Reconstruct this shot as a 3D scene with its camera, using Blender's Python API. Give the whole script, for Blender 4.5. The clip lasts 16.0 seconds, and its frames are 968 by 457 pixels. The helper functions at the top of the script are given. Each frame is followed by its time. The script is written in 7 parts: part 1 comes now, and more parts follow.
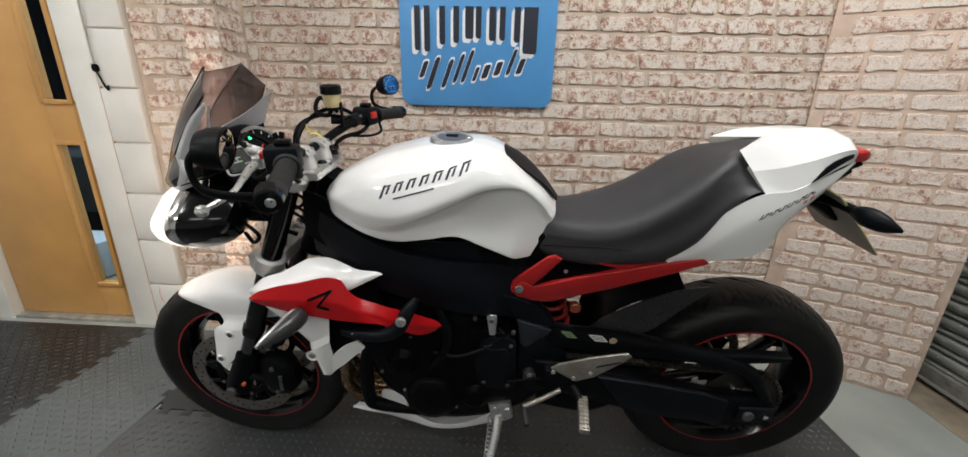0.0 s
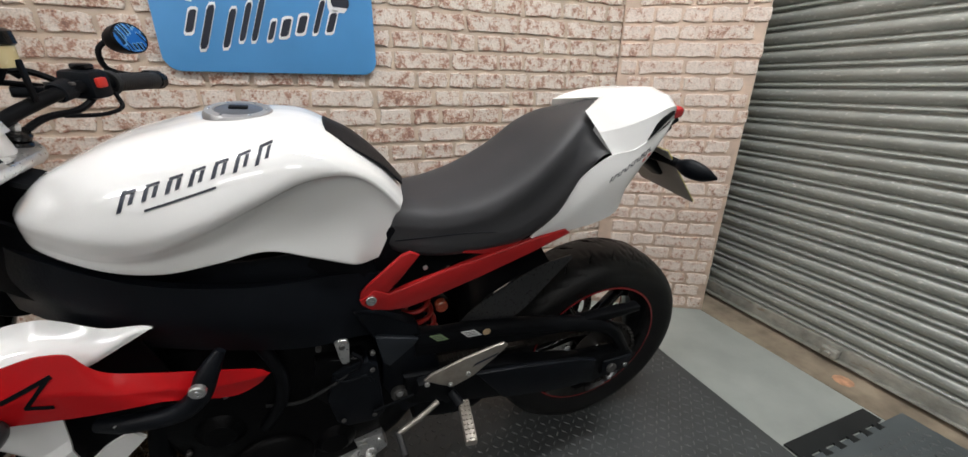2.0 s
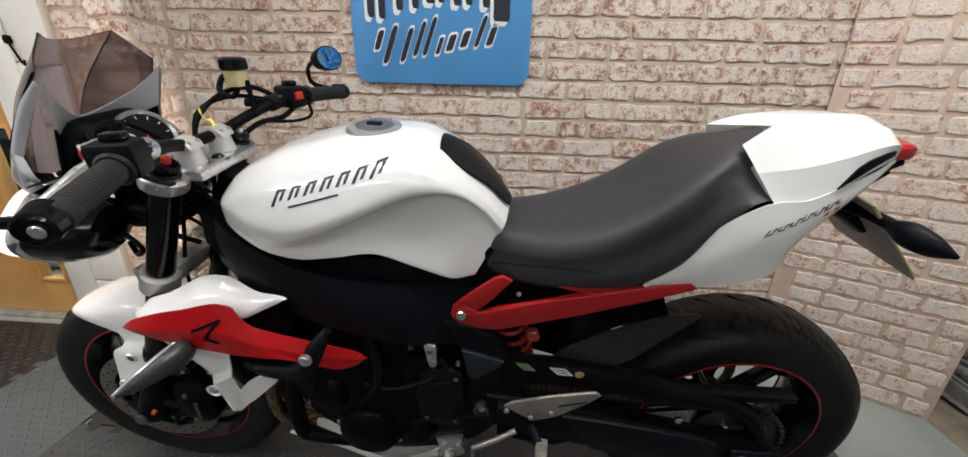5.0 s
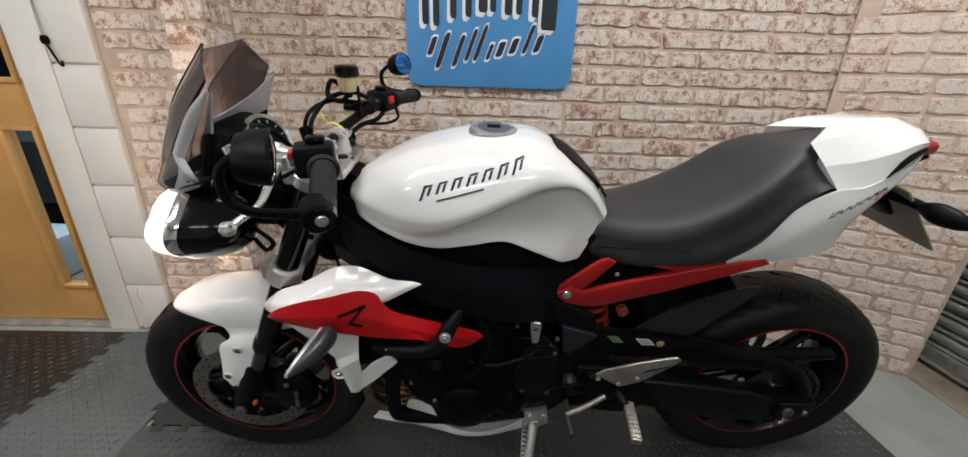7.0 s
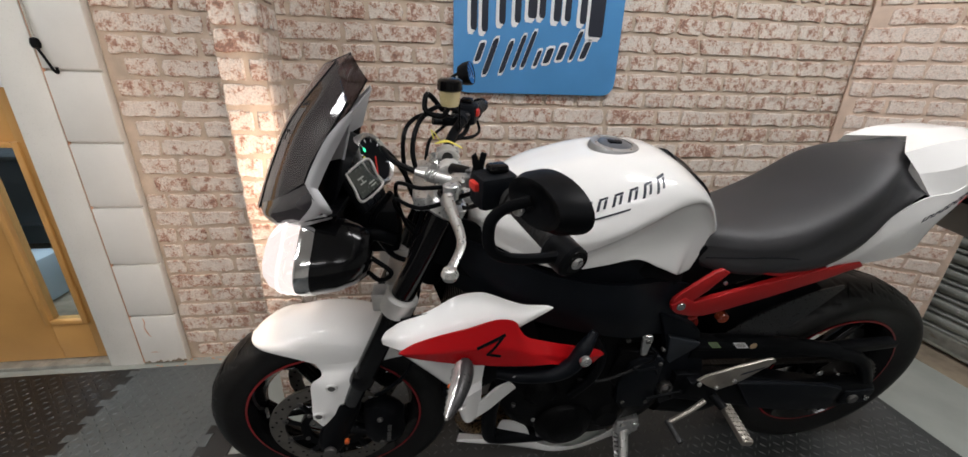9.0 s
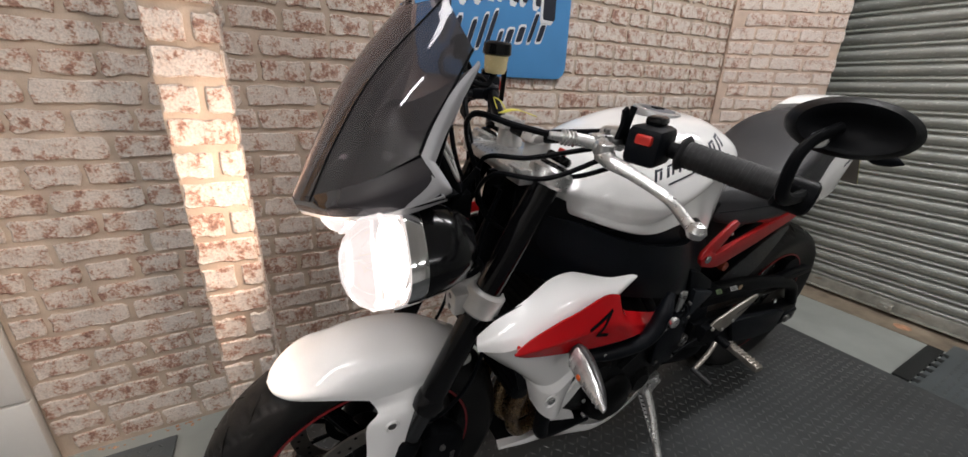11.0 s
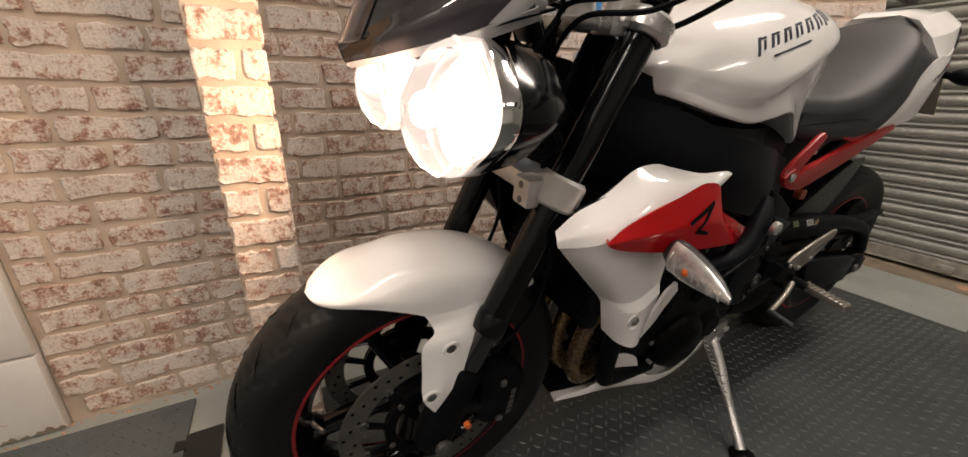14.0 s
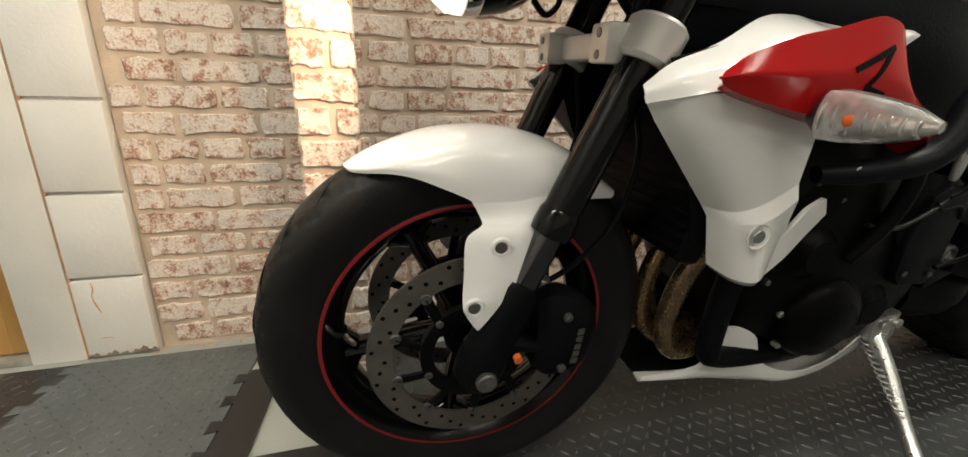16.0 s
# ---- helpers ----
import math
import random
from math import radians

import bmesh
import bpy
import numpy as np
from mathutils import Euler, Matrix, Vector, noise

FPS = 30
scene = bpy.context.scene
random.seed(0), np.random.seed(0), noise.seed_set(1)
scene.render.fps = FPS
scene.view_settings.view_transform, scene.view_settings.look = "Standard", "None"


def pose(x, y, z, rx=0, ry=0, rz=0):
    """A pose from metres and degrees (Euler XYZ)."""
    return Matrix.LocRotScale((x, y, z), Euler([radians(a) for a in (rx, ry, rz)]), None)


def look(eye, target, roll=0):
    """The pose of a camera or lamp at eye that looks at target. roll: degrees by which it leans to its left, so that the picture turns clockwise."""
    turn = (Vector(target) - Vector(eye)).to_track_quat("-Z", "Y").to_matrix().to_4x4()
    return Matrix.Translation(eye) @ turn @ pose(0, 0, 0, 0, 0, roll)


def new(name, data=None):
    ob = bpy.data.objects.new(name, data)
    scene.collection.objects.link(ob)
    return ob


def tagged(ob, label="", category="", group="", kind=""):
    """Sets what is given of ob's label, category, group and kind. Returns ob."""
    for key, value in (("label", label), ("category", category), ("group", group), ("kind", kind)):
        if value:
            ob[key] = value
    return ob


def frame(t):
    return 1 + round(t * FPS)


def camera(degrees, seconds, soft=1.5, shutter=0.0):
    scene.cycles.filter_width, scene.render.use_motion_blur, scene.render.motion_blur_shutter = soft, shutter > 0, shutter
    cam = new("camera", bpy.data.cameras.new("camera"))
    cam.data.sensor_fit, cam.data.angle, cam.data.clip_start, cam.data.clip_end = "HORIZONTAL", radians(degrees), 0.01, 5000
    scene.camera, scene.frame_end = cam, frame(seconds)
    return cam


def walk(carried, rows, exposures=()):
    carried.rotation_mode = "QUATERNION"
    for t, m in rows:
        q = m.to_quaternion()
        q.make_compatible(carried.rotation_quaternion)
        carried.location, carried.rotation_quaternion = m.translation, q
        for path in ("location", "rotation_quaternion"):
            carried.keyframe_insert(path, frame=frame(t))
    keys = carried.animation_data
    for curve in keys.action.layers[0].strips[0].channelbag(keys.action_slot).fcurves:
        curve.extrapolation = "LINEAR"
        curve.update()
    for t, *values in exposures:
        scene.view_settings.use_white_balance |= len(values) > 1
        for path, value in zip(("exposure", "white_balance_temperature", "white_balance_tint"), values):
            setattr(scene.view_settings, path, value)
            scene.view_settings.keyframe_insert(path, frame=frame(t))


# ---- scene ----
cam = camera(102.4, 16.0)
PATH = [
    (0, (0.021, -0.048, 1.09), (-0.053, 1.859, 0.492), 1.5),
    (0.5, (0.002, 0.021, 1.069), (0.168, 1.909, 0.429), 1.4),
    (1, (-0.004, 0.068, 1.061), (0.402, 1.905, 0.382), 1.3),
    (1.5, (0.004, 0.095, 1.055), (0.567, 1.89, 0.376), 0.9),
    (2, (0.04, 0.127, 1.06), (0.721, 1.877, 0.371), 0.7),
    (2.5, (0.09, 0.151, 1.067), (0.825, 1.878, 0.375), 0.7),
    (3, (0.176, 0.176, 1.085), (0.897, 1.903, 0.38), 0.7),
    (3.5, (0.237, 0.2, 1.092), (0.769, 1.996, 0.39), 1.0),
    (4, (0.244, 0.203, 1.094), (0.522, 2.057, 0.395), 1.4),
    (4.5, (0.204, 0.195, 1.093), (0.273, 2.067, 0.394), 1.5),
    (5, (0.155, 0.163, 1.099), (0.052, 2.033, 0.396), 1.5),
    (5.2, (0.132, 0.15, 1.091), (-0.006, 2.019, 0.392), 1.6),
    (7.3, (-0.19, 0.05, 1.113), (-0.059, 1.917, 0.409), 1.7),
    (7.5, (-0.225, 0.048, 1.117), (-0.046, 1.91, 0.41), 1.6),
    (8, (-0.317, 0.043, 1.129), (-0.111, 1.899, 0.413), 1.6),
    (8.5, (-0.402, 0.079, 1.133), (-0.194, 1.934, 0.414), 1.7),
    (9, (-0.486, 0.126, 1.136), (-0.213, 1.974, 0.421), 1.7),
    (9.2, (-0.52, 0.158, 1.136), (-0.183, 1.993, 0.415), 1.7),
    (11.3, (-0.881, 0.332, 1.044), (0.119, 1.922, 0.359), 1.4),
    (11.5, (-0.896, 0.344, 1.042), (0.16, 1.894, 0.346), 1.1),
    (12, (-0.937, 0.365, 1.019), (0.227, 1.832, 0.315), 1.0),
    (12.5, (-0.944, 0.384, 0.982), (0.217, 1.852, 0.275), 0.5),
    (13, (-0.938, 0.388, 0.938), (0.216, 1.864, 0.24), 0.5),
    (13.5, (-0.927, 0.402, 0.889), (0.153, 1.934, 0.191), 0.7),
    (14, (-0.916, 0.398, 0.84), (-0.027, 2.06, 0.172), 0.4),
    (14.5, (-0.898, 0.411, 0.793), (-0.12, 2.155, 0.2), 0.2),
    (15, (-0.885, 0.419, 0.725), (-0.263, 2.241, 0.18), -0.0),
    (15.5, (-0.866, 0.424, 0.667), (-0.295, 2.267, 0.141), -0.0),
    (16, (-0.858, 0.421, 0.605), (-0.375, 2.299, 0.112), 0.0),
]
walk(cam, [(t, look(eye, target, roll)) for t, eye, target, roll in PATH],
     exposures=[(0, 0.05, 6450, 7), (1.5, 0.12, 6400, 8), (3.5, 0.2, 6400, 9), (5.2, 0.05, 6400, 8), (7.5, -0.1, 6450, 8), (9.0, -0.18, 6450, 10), (11.5, -0.3, 6450, 13), (12.5, -0.42, 7700, 18), (14, -0.22, 7650, 16), (15, -0.10, 7550, 10), (15.5, 0.08, 7450, 7), (16, 0.30, 7350, 4)])

# ---- world and lights ----
world = bpy.data.worlds.new("world")
scene.world = world
world.use_nodes = True
world.node_tree.nodes["Background"].inputs[0].default_value = (0.75, 0.85, 1.0, 1)
world.node_tree.nodes["Background"].inputs[1].default_value = 0.005


def area_lamp(name, m, sx, sy, watts, colour):
    d = bpy.data.lights.new(name, "AREA")
    d.shape, d.size, d.size_y, d.energy, d.color = "RECTANGLE", sx, sy, watts, colour
    ob = new(name, d)
    ob.matrix_world = m
    return ob


COOL = (1.0, 0.985, 0.985)
LAMPS = [(-0.95, 0.62, 2.52, 8.5), (0.95, 0.60, 2.52, 24), (-0.9, -1.6, 2.52, 10), (0.9, -1.6, 2.52, 9), (-2.5, -0.3, 2.52, 27)]
for lx, ly, lz, watts in LAMPS:
    area_lamp("tube_lamp", pose(lx, ly, lz), 1.2, 0.16, watts, COOL)

# ---- materials ----


def surf(name, col, rough=0.5, metal=0.0, var=0.12, scale=8.0, bump=0.05, fine=180.0, coat=0.0, spec=0.5, rvar=0.1, col2=None):
    """A surface with a broad and a fine variation of colour, gloss and relief."""
    m = bpy.data.materials.new(name)
    m.use_nodes = True
    nt = m.node_tree
    n, l = nt.nodes, nt.links
    p = n["Principled BSDF"]
    p.inputs["Metallic"].default_value = metal
    p.inputs["Coat Weight"].default_value = coat
    p.inputs["Coat Roughness"].default_value = 0.04
    p.inputs["Specular IOR Level"].default_value = spec
    geo = n.new("ShaderNodeNewGeometry")
    big = n.new("ShaderNodeTexNoise")
    big.inputs["Scale"].default_value = scale
    big.inputs["Detail"].default_value = 6
    small = n.new("ShaderNodeTexNoise")
    small.inputs["Scale"].default_value = fine
    small.inputs["Detail"].default_value = 3
    l.new(geo.outputs["Position"], big.inputs["Vector"])
    l.new(geo.outputs["Position"], small.inputs["Vector"])
    mix = n.new("ShaderNodeMixRGB")
    dark = col2 or tuple(c * (1 - var) for c in col)
    light = col if col2 else tuple(min(1, c * (1 + var)) for c in col)
    mix.inputs[1].default_value = (*dark, 1)
    mix.inputs[2].default_value = (*light, 1)
    ramp = n.new("ShaderNodeMapRange")
    ramp.inputs[1].default_value, ramp.inputs[2].default_value = 0.3, 0.7
    l.new(big.outputs[0], ramp.inputs[0])
    l.new(ramp.outputs[0], mix.inputs[0])
    l.new(mix.outputs[0], p.inputs["Base Color"])
    rr = n.new("ShaderNodeMapRange")
    rr.inputs[3].default_value, rr.inputs[4].default_value = max(0.02, rough - rvar), min(1, rough + rvar)
    l.new(small.outputs[0], rr.inputs[0])
    l.new(rr.outputs[0], p.inputs["Roughness"])
    if bump:
        b = n.new("ShaderNodeBump")
        b.inputs["Strength"].default_value = bump
        b.inputs["Distance"].default_value = 0.002
        l.new(small.outputs[0], b.inputs["Height"])
        l.new(b.outputs[0], p.inputs["Normal"])
    return m


def brick_surface(name, wash, red, mortarish, threshold):
    """Lime-washed old brick: a pale wash that has worn off in flakes over red clay."""
    m = bpy.data.materials.new(name)
    m.use_nodes = True
    n, l = m.node_tree.nodes, m.node_tree.links
    p = n["Principled BSDF"]
    p.inputs["Roughness"].default_value = 0.75
    geo, info = n.new("ShaderNodeNewGeometry"), n.new("ShaderNodeObjectInfo")
    flake, blotch, grain = (n.new("ShaderNodeTexNoise") for _ in range(3))
    for node, sc, det in ((flake, 150, 10), (blotch, 42, 4), (grain, 210, 5)):
        node.inputs["Scale"].default_value, node.inputs["Detail"].default_value = sc, det
        l.new(geo.outputs["Position"], node.inputs["Vector"])
    flake.inputs["Roughness"].default_value = 0.72
    add = n.new("ShaderNodeMath")
    add.operation = "MULTIPLY_ADD"
    add.inputs[1].default_value = 0.8
    l.new(blotch.outputs[0], add.inputs[0])
    l.new(flake.outputs[0], add.inputs[2])
    add2 = n.new("ShaderNodeMath")
    add2.operation = "MULTIPLY_ADD"
    add2.inputs[1].default_value = 0.12
    l.new(info.outputs["Random"], add2.inputs[0])
    l.new(add.outputs[0], add2.inputs[2])
    half = n.new("ShaderNodeMath")
    half.operation = "MULTIPLY"
    half.inputs[1].default_value = 0.5
    l.new(add2.outputs[0], half.inputs[0])
    ramp = n.new("ShaderNodeValToRGB")
    e = ramp.color_ramp.elements
    e[0].position, e[0].color = threshold - 0.040, (*wash, 1)
    e[1].position, e[1].color = threshold + 0.036, (*red, 1)
    mid = e.new(threshold)
    mid.color = (*mortarish, 1)
    brown = e.new(threshold + 0.085)
    brown.color = (red[0] * 0.62, red[1] * 0.66, red[2] * 0.72, 1)
    l.new(half.outputs[0], ramp.inputs[0])
    tone = n.new("ShaderNodeMixRGB")
    tone.blend_type = "MULTIPLY"
    tone.inputs[0].default_value = 0.36
    l.new(ramp.outputs[0], tone.inputs[1])
    spread = n.new("ShaderNodeMapRange")
    spread.inputs[1].default_value, spread.inputs[2].default_value = 0.33, 0.55
    spread.inputs[3].default_value, spread.inputs[4].default_value = 0.35, 1.1
    l.new(grain.outputs[0], spread.inputs[0])
    l.new(spread.outputs[0], tone.inputs[2])
    l.new(tone.outputs[0], p.inputs["Base Color"])
    b = n.new("ShaderNodeBump")
    b.inputs["Strength"].default_value, b.inputs["Distance"].default_value = 0.55, 0.004
    l.new(flake.outputs[0], b.inputs["Height"])
    dent = n.new("ShaderNodeBump")
    dent.inputs["Strength"].default_value, dent.inputs["Distance"].default_value = 0.7, 0.006
    l.new(blotch.outputs[0], dent.inputs["Height"])
    l.new(dent.outputs[0], b.inputs["Normal"])
    l.new(b.outputs[0], p.inputs["Normal"])
    return m


def glassy(name, col, rough=0.02, ior=1.45):
    m = bpy.data.materials.new(name)
    m.use_nodes = True
    p = m.node_tree.nodes["Principled BSDF"]
    p.inputs["Base Color"].default_value = (*col, 1)
    p.inputs["Roughness"].default_value = rough
    p.inputs["Transmission Weight"].default_value = 1.0
    p.inputs["IOR"].default_value = ior
    return m


def glowing(name, col, strength):
    m = bpy.data.materials.new(name)
    m.use_nodes = True
    p = m.node_tree.nodes["Principled BSDF"]
    p.inputs["Base Color"].default_value = (*col, 1)
    p.inputs["Emission Color"].default_value = (*col, 1)
    p.inputs["Emission Strength"].default_value = strength
    return m


BRICK = brick_surface("whitewashed_brick", (0.735, 0.655, 0.585), (0.45, 0.245, 0.175), (0.61, 0.475, 0.385), 0.508)
# Paler, pinker copies for the board; the light it catches is partly in them.
BRICK_PALE = brick_surface("pale_pink_brick", (0.76, 0.655, 0.58), (0.50, 0.29, 0.21), (0.66, 0.50, 0.41), 0.525)
MORTAR_PEACH = surf("peach_mortar", (0.63, 0.485, 0.385), 0.9, var=0.16, scale=14, bump=0.5, fine=260)
MORTAR = surf("mortar", (0.55, 0.445, 0.35), 0.9, var=0.2, scale=14, bump=0.5, fine=260)
WHITE_WALL = surf("white_masonry_paint", (0.70, 0.70, 0.67), 0.6, var=0.06, scale=5, bump=0.4, fine=120)
# Unseen ceiling and walls; their tones are set for bounced and reflected light.
CEILING = surf("ceiling_paint", (0.70, 0.70, 0.69), 0.9, var=0.05, scale=2)
FAR_WALL = surf("unseen_wall_paint", (0.58, 0.575, 0.555), 0.8, var=0.08, scale=1.5)
CONCRETE = surf("bare_concrete", (0.27, 0.22, 0.16), 0.85, var=0.35, scale=9, bump=0.5, fine=90)
STRIP_PAINT = surf("grey_floor_paint", (0.34, 0.365, 0.34), 0.45, var=0.12, scale=5, bump=0.15, fine=60)
MAT_GREY = surf("grey_pvc_tile", (0.084, 0.098, 0.102), 0.40, var=0.15, scale=4, bump=0.25, fine=240)
MAT_DARK = surf("dark_pvc_tile", (0.013, 0.0145, 0.0155), 0.36, var=0.25, scale=4, bump=0.25, fine=240)
# Same grey mat, with the shade under the motorcycle put into its colour.
MAT_GREY_SHADED = surf("grey_pvc_tile_shaded", (0.054, 0.058, 0.059), 0.42, var=0.2, scale=4, bump=0.25, fine=240)
# Lighter, glossier studs: their highlights are put into the colour.
STUD_GLINT = surf("stud_rubber_glint", (0.095, 0.10, 0.10), 0.3, var=0.25, scale=6, bump=0.1)
OAK = surf("oak_veneer", (0.56, 0.31, 0.10), 0.4, var=0.14, scale=3, bump=0.08, fine=60)
FRAME_PAINT = surf("white_gloss_paint", (0.76, 0.76, 0.72), 0.3, var=0.05, scale=6, bump=0.1)
RUST_LINE = surf("rusty_seam", (0.55, 0.30, 0.18), 0.8, var=0.3, scale=30)
STEEL = surf("galvanised_steel", (0.37, 0.385, 0.355), 0.46, metal=0.35, var=0.10, scale=9, bump=0.10, fine=90, rvar=0.12)
STEEL_DULL = surf("dull_steel", (0.42, 0.42, 0.38), 0.55, metal=0.6, var=0.25, scale=20, bump=0.2)
BLUE = surf("blue_board", (0.085, 0.30, 0.62), 0.4, var=0.06, scale=5, bump=0.04)
NAVY = surf("navy_print", (0.012, 0.016, 0.03), 0.4, var=0.1, bump=0)
WHITE_PRINT = surf("white_print", (0.82, 0.83, 0.84), 0.45, var=0.03, bump=0)
PEARL = surf("white_lacquer", (0.885, 0.88, 0.865), 0.09, var=0.02, scale=3, bump=0.0, coat=0.4, rvar=0.03)
RED = surf("red_lacquer", (0.46, 0.007, 0.010), 0.16, var=0.06, scale=5, bump=0, coat=0.1, spec=0.3, rvar=0.03)
RED_FRAME = surf("red_powder_coat", (0.38, 0.011, 0.012), 0.33, var=0.08, scale=10, bump=0.08)
BLACK_SATIN = surf("black_satin", (0.0042, 0.0046, 0.0056), 0.42, var=0.3, scale=12, bump=0.08, spec=0.07)
BLACK_GLOSS = surf("black_gloss", (0.0035, 0.0035, 0.004), 0.14, var=0.2, bump=0, coat=0.1, spec=0.25, rvar=0.04)
ENGINE_BLACK = surf("engine_black", (0.0028, 0.0028, 0.0031), 0.34, var=0.3, scale=14, bump=0.3, fine=150, spec=0.07)
CHARCOAL = surf("charcoal_plastic", (0.0044, 0.0056, 0.0080), 0.45, var=0.2, scale=10, bump=0.2, fine=300, spec=0.14)
SEAT_VINYL = surf("grey_black_vinyl", (0.032, 0.032, 0.035), 0.48, var=0.12, scale=7, bump=0.35, fine=700)
RUBBER = surf("tyre_rubber", (0.0095, 0.0094, 0.0093), 0.46, var=0.3, scale=12, bump=0.2, fine=200, spec=0.25)
GRIP = surf("grip_rubber", (0.008, 0.008, 0.0085), 0.6, var=0.2, bump=0.3)
ALU = surf("cast_aluminium", (0.68, 0.68, 0.67), 0.3, metal=0.9, var=0.1, scale=15, bump=0.1)
BRUSHED = surf("brushed_alloy", (0.36, 0.33, 0.29), 0.40, metal=0.75, var=0.2, scale=30, bump=0.2, fine=300)
YOKE = surf("satin_silver_casting", (0.60, 0.59, 0.57), 0.42, metal=0.45, var=0.06, scale=30, bump=0.12, fine=320)
ALU_GREY = surf("grey_anodised", (0.42, 0.42, 0.42), 0.38, metal=0.6, var=0.1, scale=12, bump=0.05)
CHROME = surf("chrome", (0.8, 0.8, 0.8), 0.08, metal=1.0, var=0.05, bump=0, rvar=0.04)
SLIDER = surf("fork_slider", (0.11, 0.11, 0.115), 0.10, metal=1.0, var=0.1, bump=0)
BOBBIN = surf("dark_steel_bobbin", (0.15, 0.145, 0.14), 0.35, metal=0.7, var=0.2, scale=40, bump=0.1)
DISC_STEEL = surf("brake_disc_steel", (0.19, 0.175, 0.155), 0.36, metal=0.75, var=0.2, scale=25, bump=0.2, fine=400)
PIPE = surf("heat_stained_steel", (0.36, 0.235, 0.105), 0.28, metal=0.85, var=0.3, scale=22, bump=0.1, col2=(0.16, 0.11, 0.08))
BRACKET_GREY = surf("silver_grey_plastic", (0.42, 0.42, 0.43), 0.38, var=0.06, bump=0.08)
RED_BUTTON = surf("red_plastic", (0.6, 0.03, 0.02), 0.4, var=0.08, bump=0)
YELLOW = surf("yellow_tag", (0.75, 0.68, 0.12), 0.5, var=0.1, bump=0)
FLUID = surf("cream_reservoir", (0.62, 0.52, 0.28), 0.25, var=0.1, bump=0)
ORANGE = surf("orange_reflector", (0.62, 0.12, 0.03), 0.25, var=0.1, bump=0)
TAIL_RED = surf("red_lens", (0.42, 0.012, 0.015), 0.12, var=0.1, bump=0, coat=0.5)
SPRING_RED = surf("red_spring", (0.32, 0.02, 0.015), 0.35, var=0.1, bump=0.05)
PLATE_GREY = surf("plate_back", (0.28, 0.26, 0.23), 0.5, var=0.1)
STICKER_GREEN = surf("green_sticker", (0.25, 0.36, 0.18), 0.5, bump=0)
STICKER_TAN = surf("tan_sticker", (0.5, 0.36, 0.22), 0.5, bump=0)
IND_GREY = surf("smoke_grey_plastic", (0.035, 0.035, 0.036), 0.3, var=0.1, bump=0.05)
LENS = surf("ribbed_clear_lens", (0.62, 0.61, 0.60), 0.10, metal=0.6, var=0.25, scale=60, bump=0.5, fine=160)
SMOKE_SOLID = surf("smoked_gloss_plastic", (0.040, 0.036, 0.040), 0.05, var=0.1, bump=0, coat=1.0, rvar=0.02)
REFLECTOR = surf("dull_red_reflector", (0.26, 0.045, 0.02), 0.25, bump=0)
CHAIN = surf("oily_chain", (0.03, 0.027, 0.024), 0.45, metal=0.5, var=0.2)
# Greyer than the hugger itself: the reflected streak is in the base colour.
HUGGER_SHEEN = surf("black_plastic_sheen", (0.022, 0.022, 0.023), 0.30, var=0.15, scale=6, bump=0.05, spec=0.5)
# Lighter copy of the charcoal for the facet that catches light.
FACET_LIT = surf("charcoal_casting_lit", (0.018, 0.022, 0.028), 0.5, var=0.15, scale=8, bump=0.15, spec=0.3)
RIM_RED = surf("rim_tape_red", (0.24, 0.008, 0.012), 0.4, bump=0)
SMOKE = glassy("smoked_acrylic", (0.40, 0.34, 0.36), 0.01, 1.5)
SMOKE_DARK = glassy("dark_smoked_acrylic", (0.15, 0.13, 0.14), 0.01, 1.5)
for m in (SMOKE, SMOKE_DARK):
    # thin grey haze that stands for room light reflected off the acrylic
    haze, haze_mix = m.node_tree.nodes.new("ShaderNodeBsdfDiffuse"), m.node_tree.nodes.new("ShaderNodeMixShader")
    haze.inputs[0].default_value = (0.55, 0.52, 0.54, 1)
    haze_mix.inputs[0].default_value = 0.065
    m.node_tree.links.new(m.node_tree.nodes["Principled BSDF"].outputs[0], haze_mix.inputs[1])
    m.node_tree.links.new(haze.outputs[0], haze_mix.inputs[2])
    m.node_tree.links.new(haze_mix.outputs[0], m.node_tree.nodes["Material Output"].inputs[0])
CLEAR = glassy("clear_lens", (0.97, 0.97, 0.97), 0.02, 1.12)
# Emission mixed into the lens stands for bulb light spreading in it.
lens_glow = CLEAR.node_tree.nodes.new("ShaderNodeEmission")
lens_glow.inputs[0].default_value, lens_glow.inputs[1].default_value = (1, 0.90, 0.87, 1), 4.5
blend = CLEAR.node_tree.nodes.new("ShaderNodeMixShader")
blend.inputs[0].default_value = 0.12
CLEAR.node_tree.links.new(CLEAR.node_tree.nodes["Principled BSDF"].outputs[0], blend.inputs[1])
CLEAR.node_tree.links.new(lens_glow.outputs[0], blend.inputs[2])
CLEAR.node_tree.links.new(blend.outputs[0], CLEAR.node_tree.nodes["Material Output"].inputs[0])
GLASS = glassy("door_glass", (0.75, 0.82, 0.85), 0.0, 1.05)
MIRROR_PLAIN = surf("plain_mirror_glass", (0.80, 0.78, 0.74), 0.02, metal=1.0, var=0.0, bump=0, rvar=0.0)
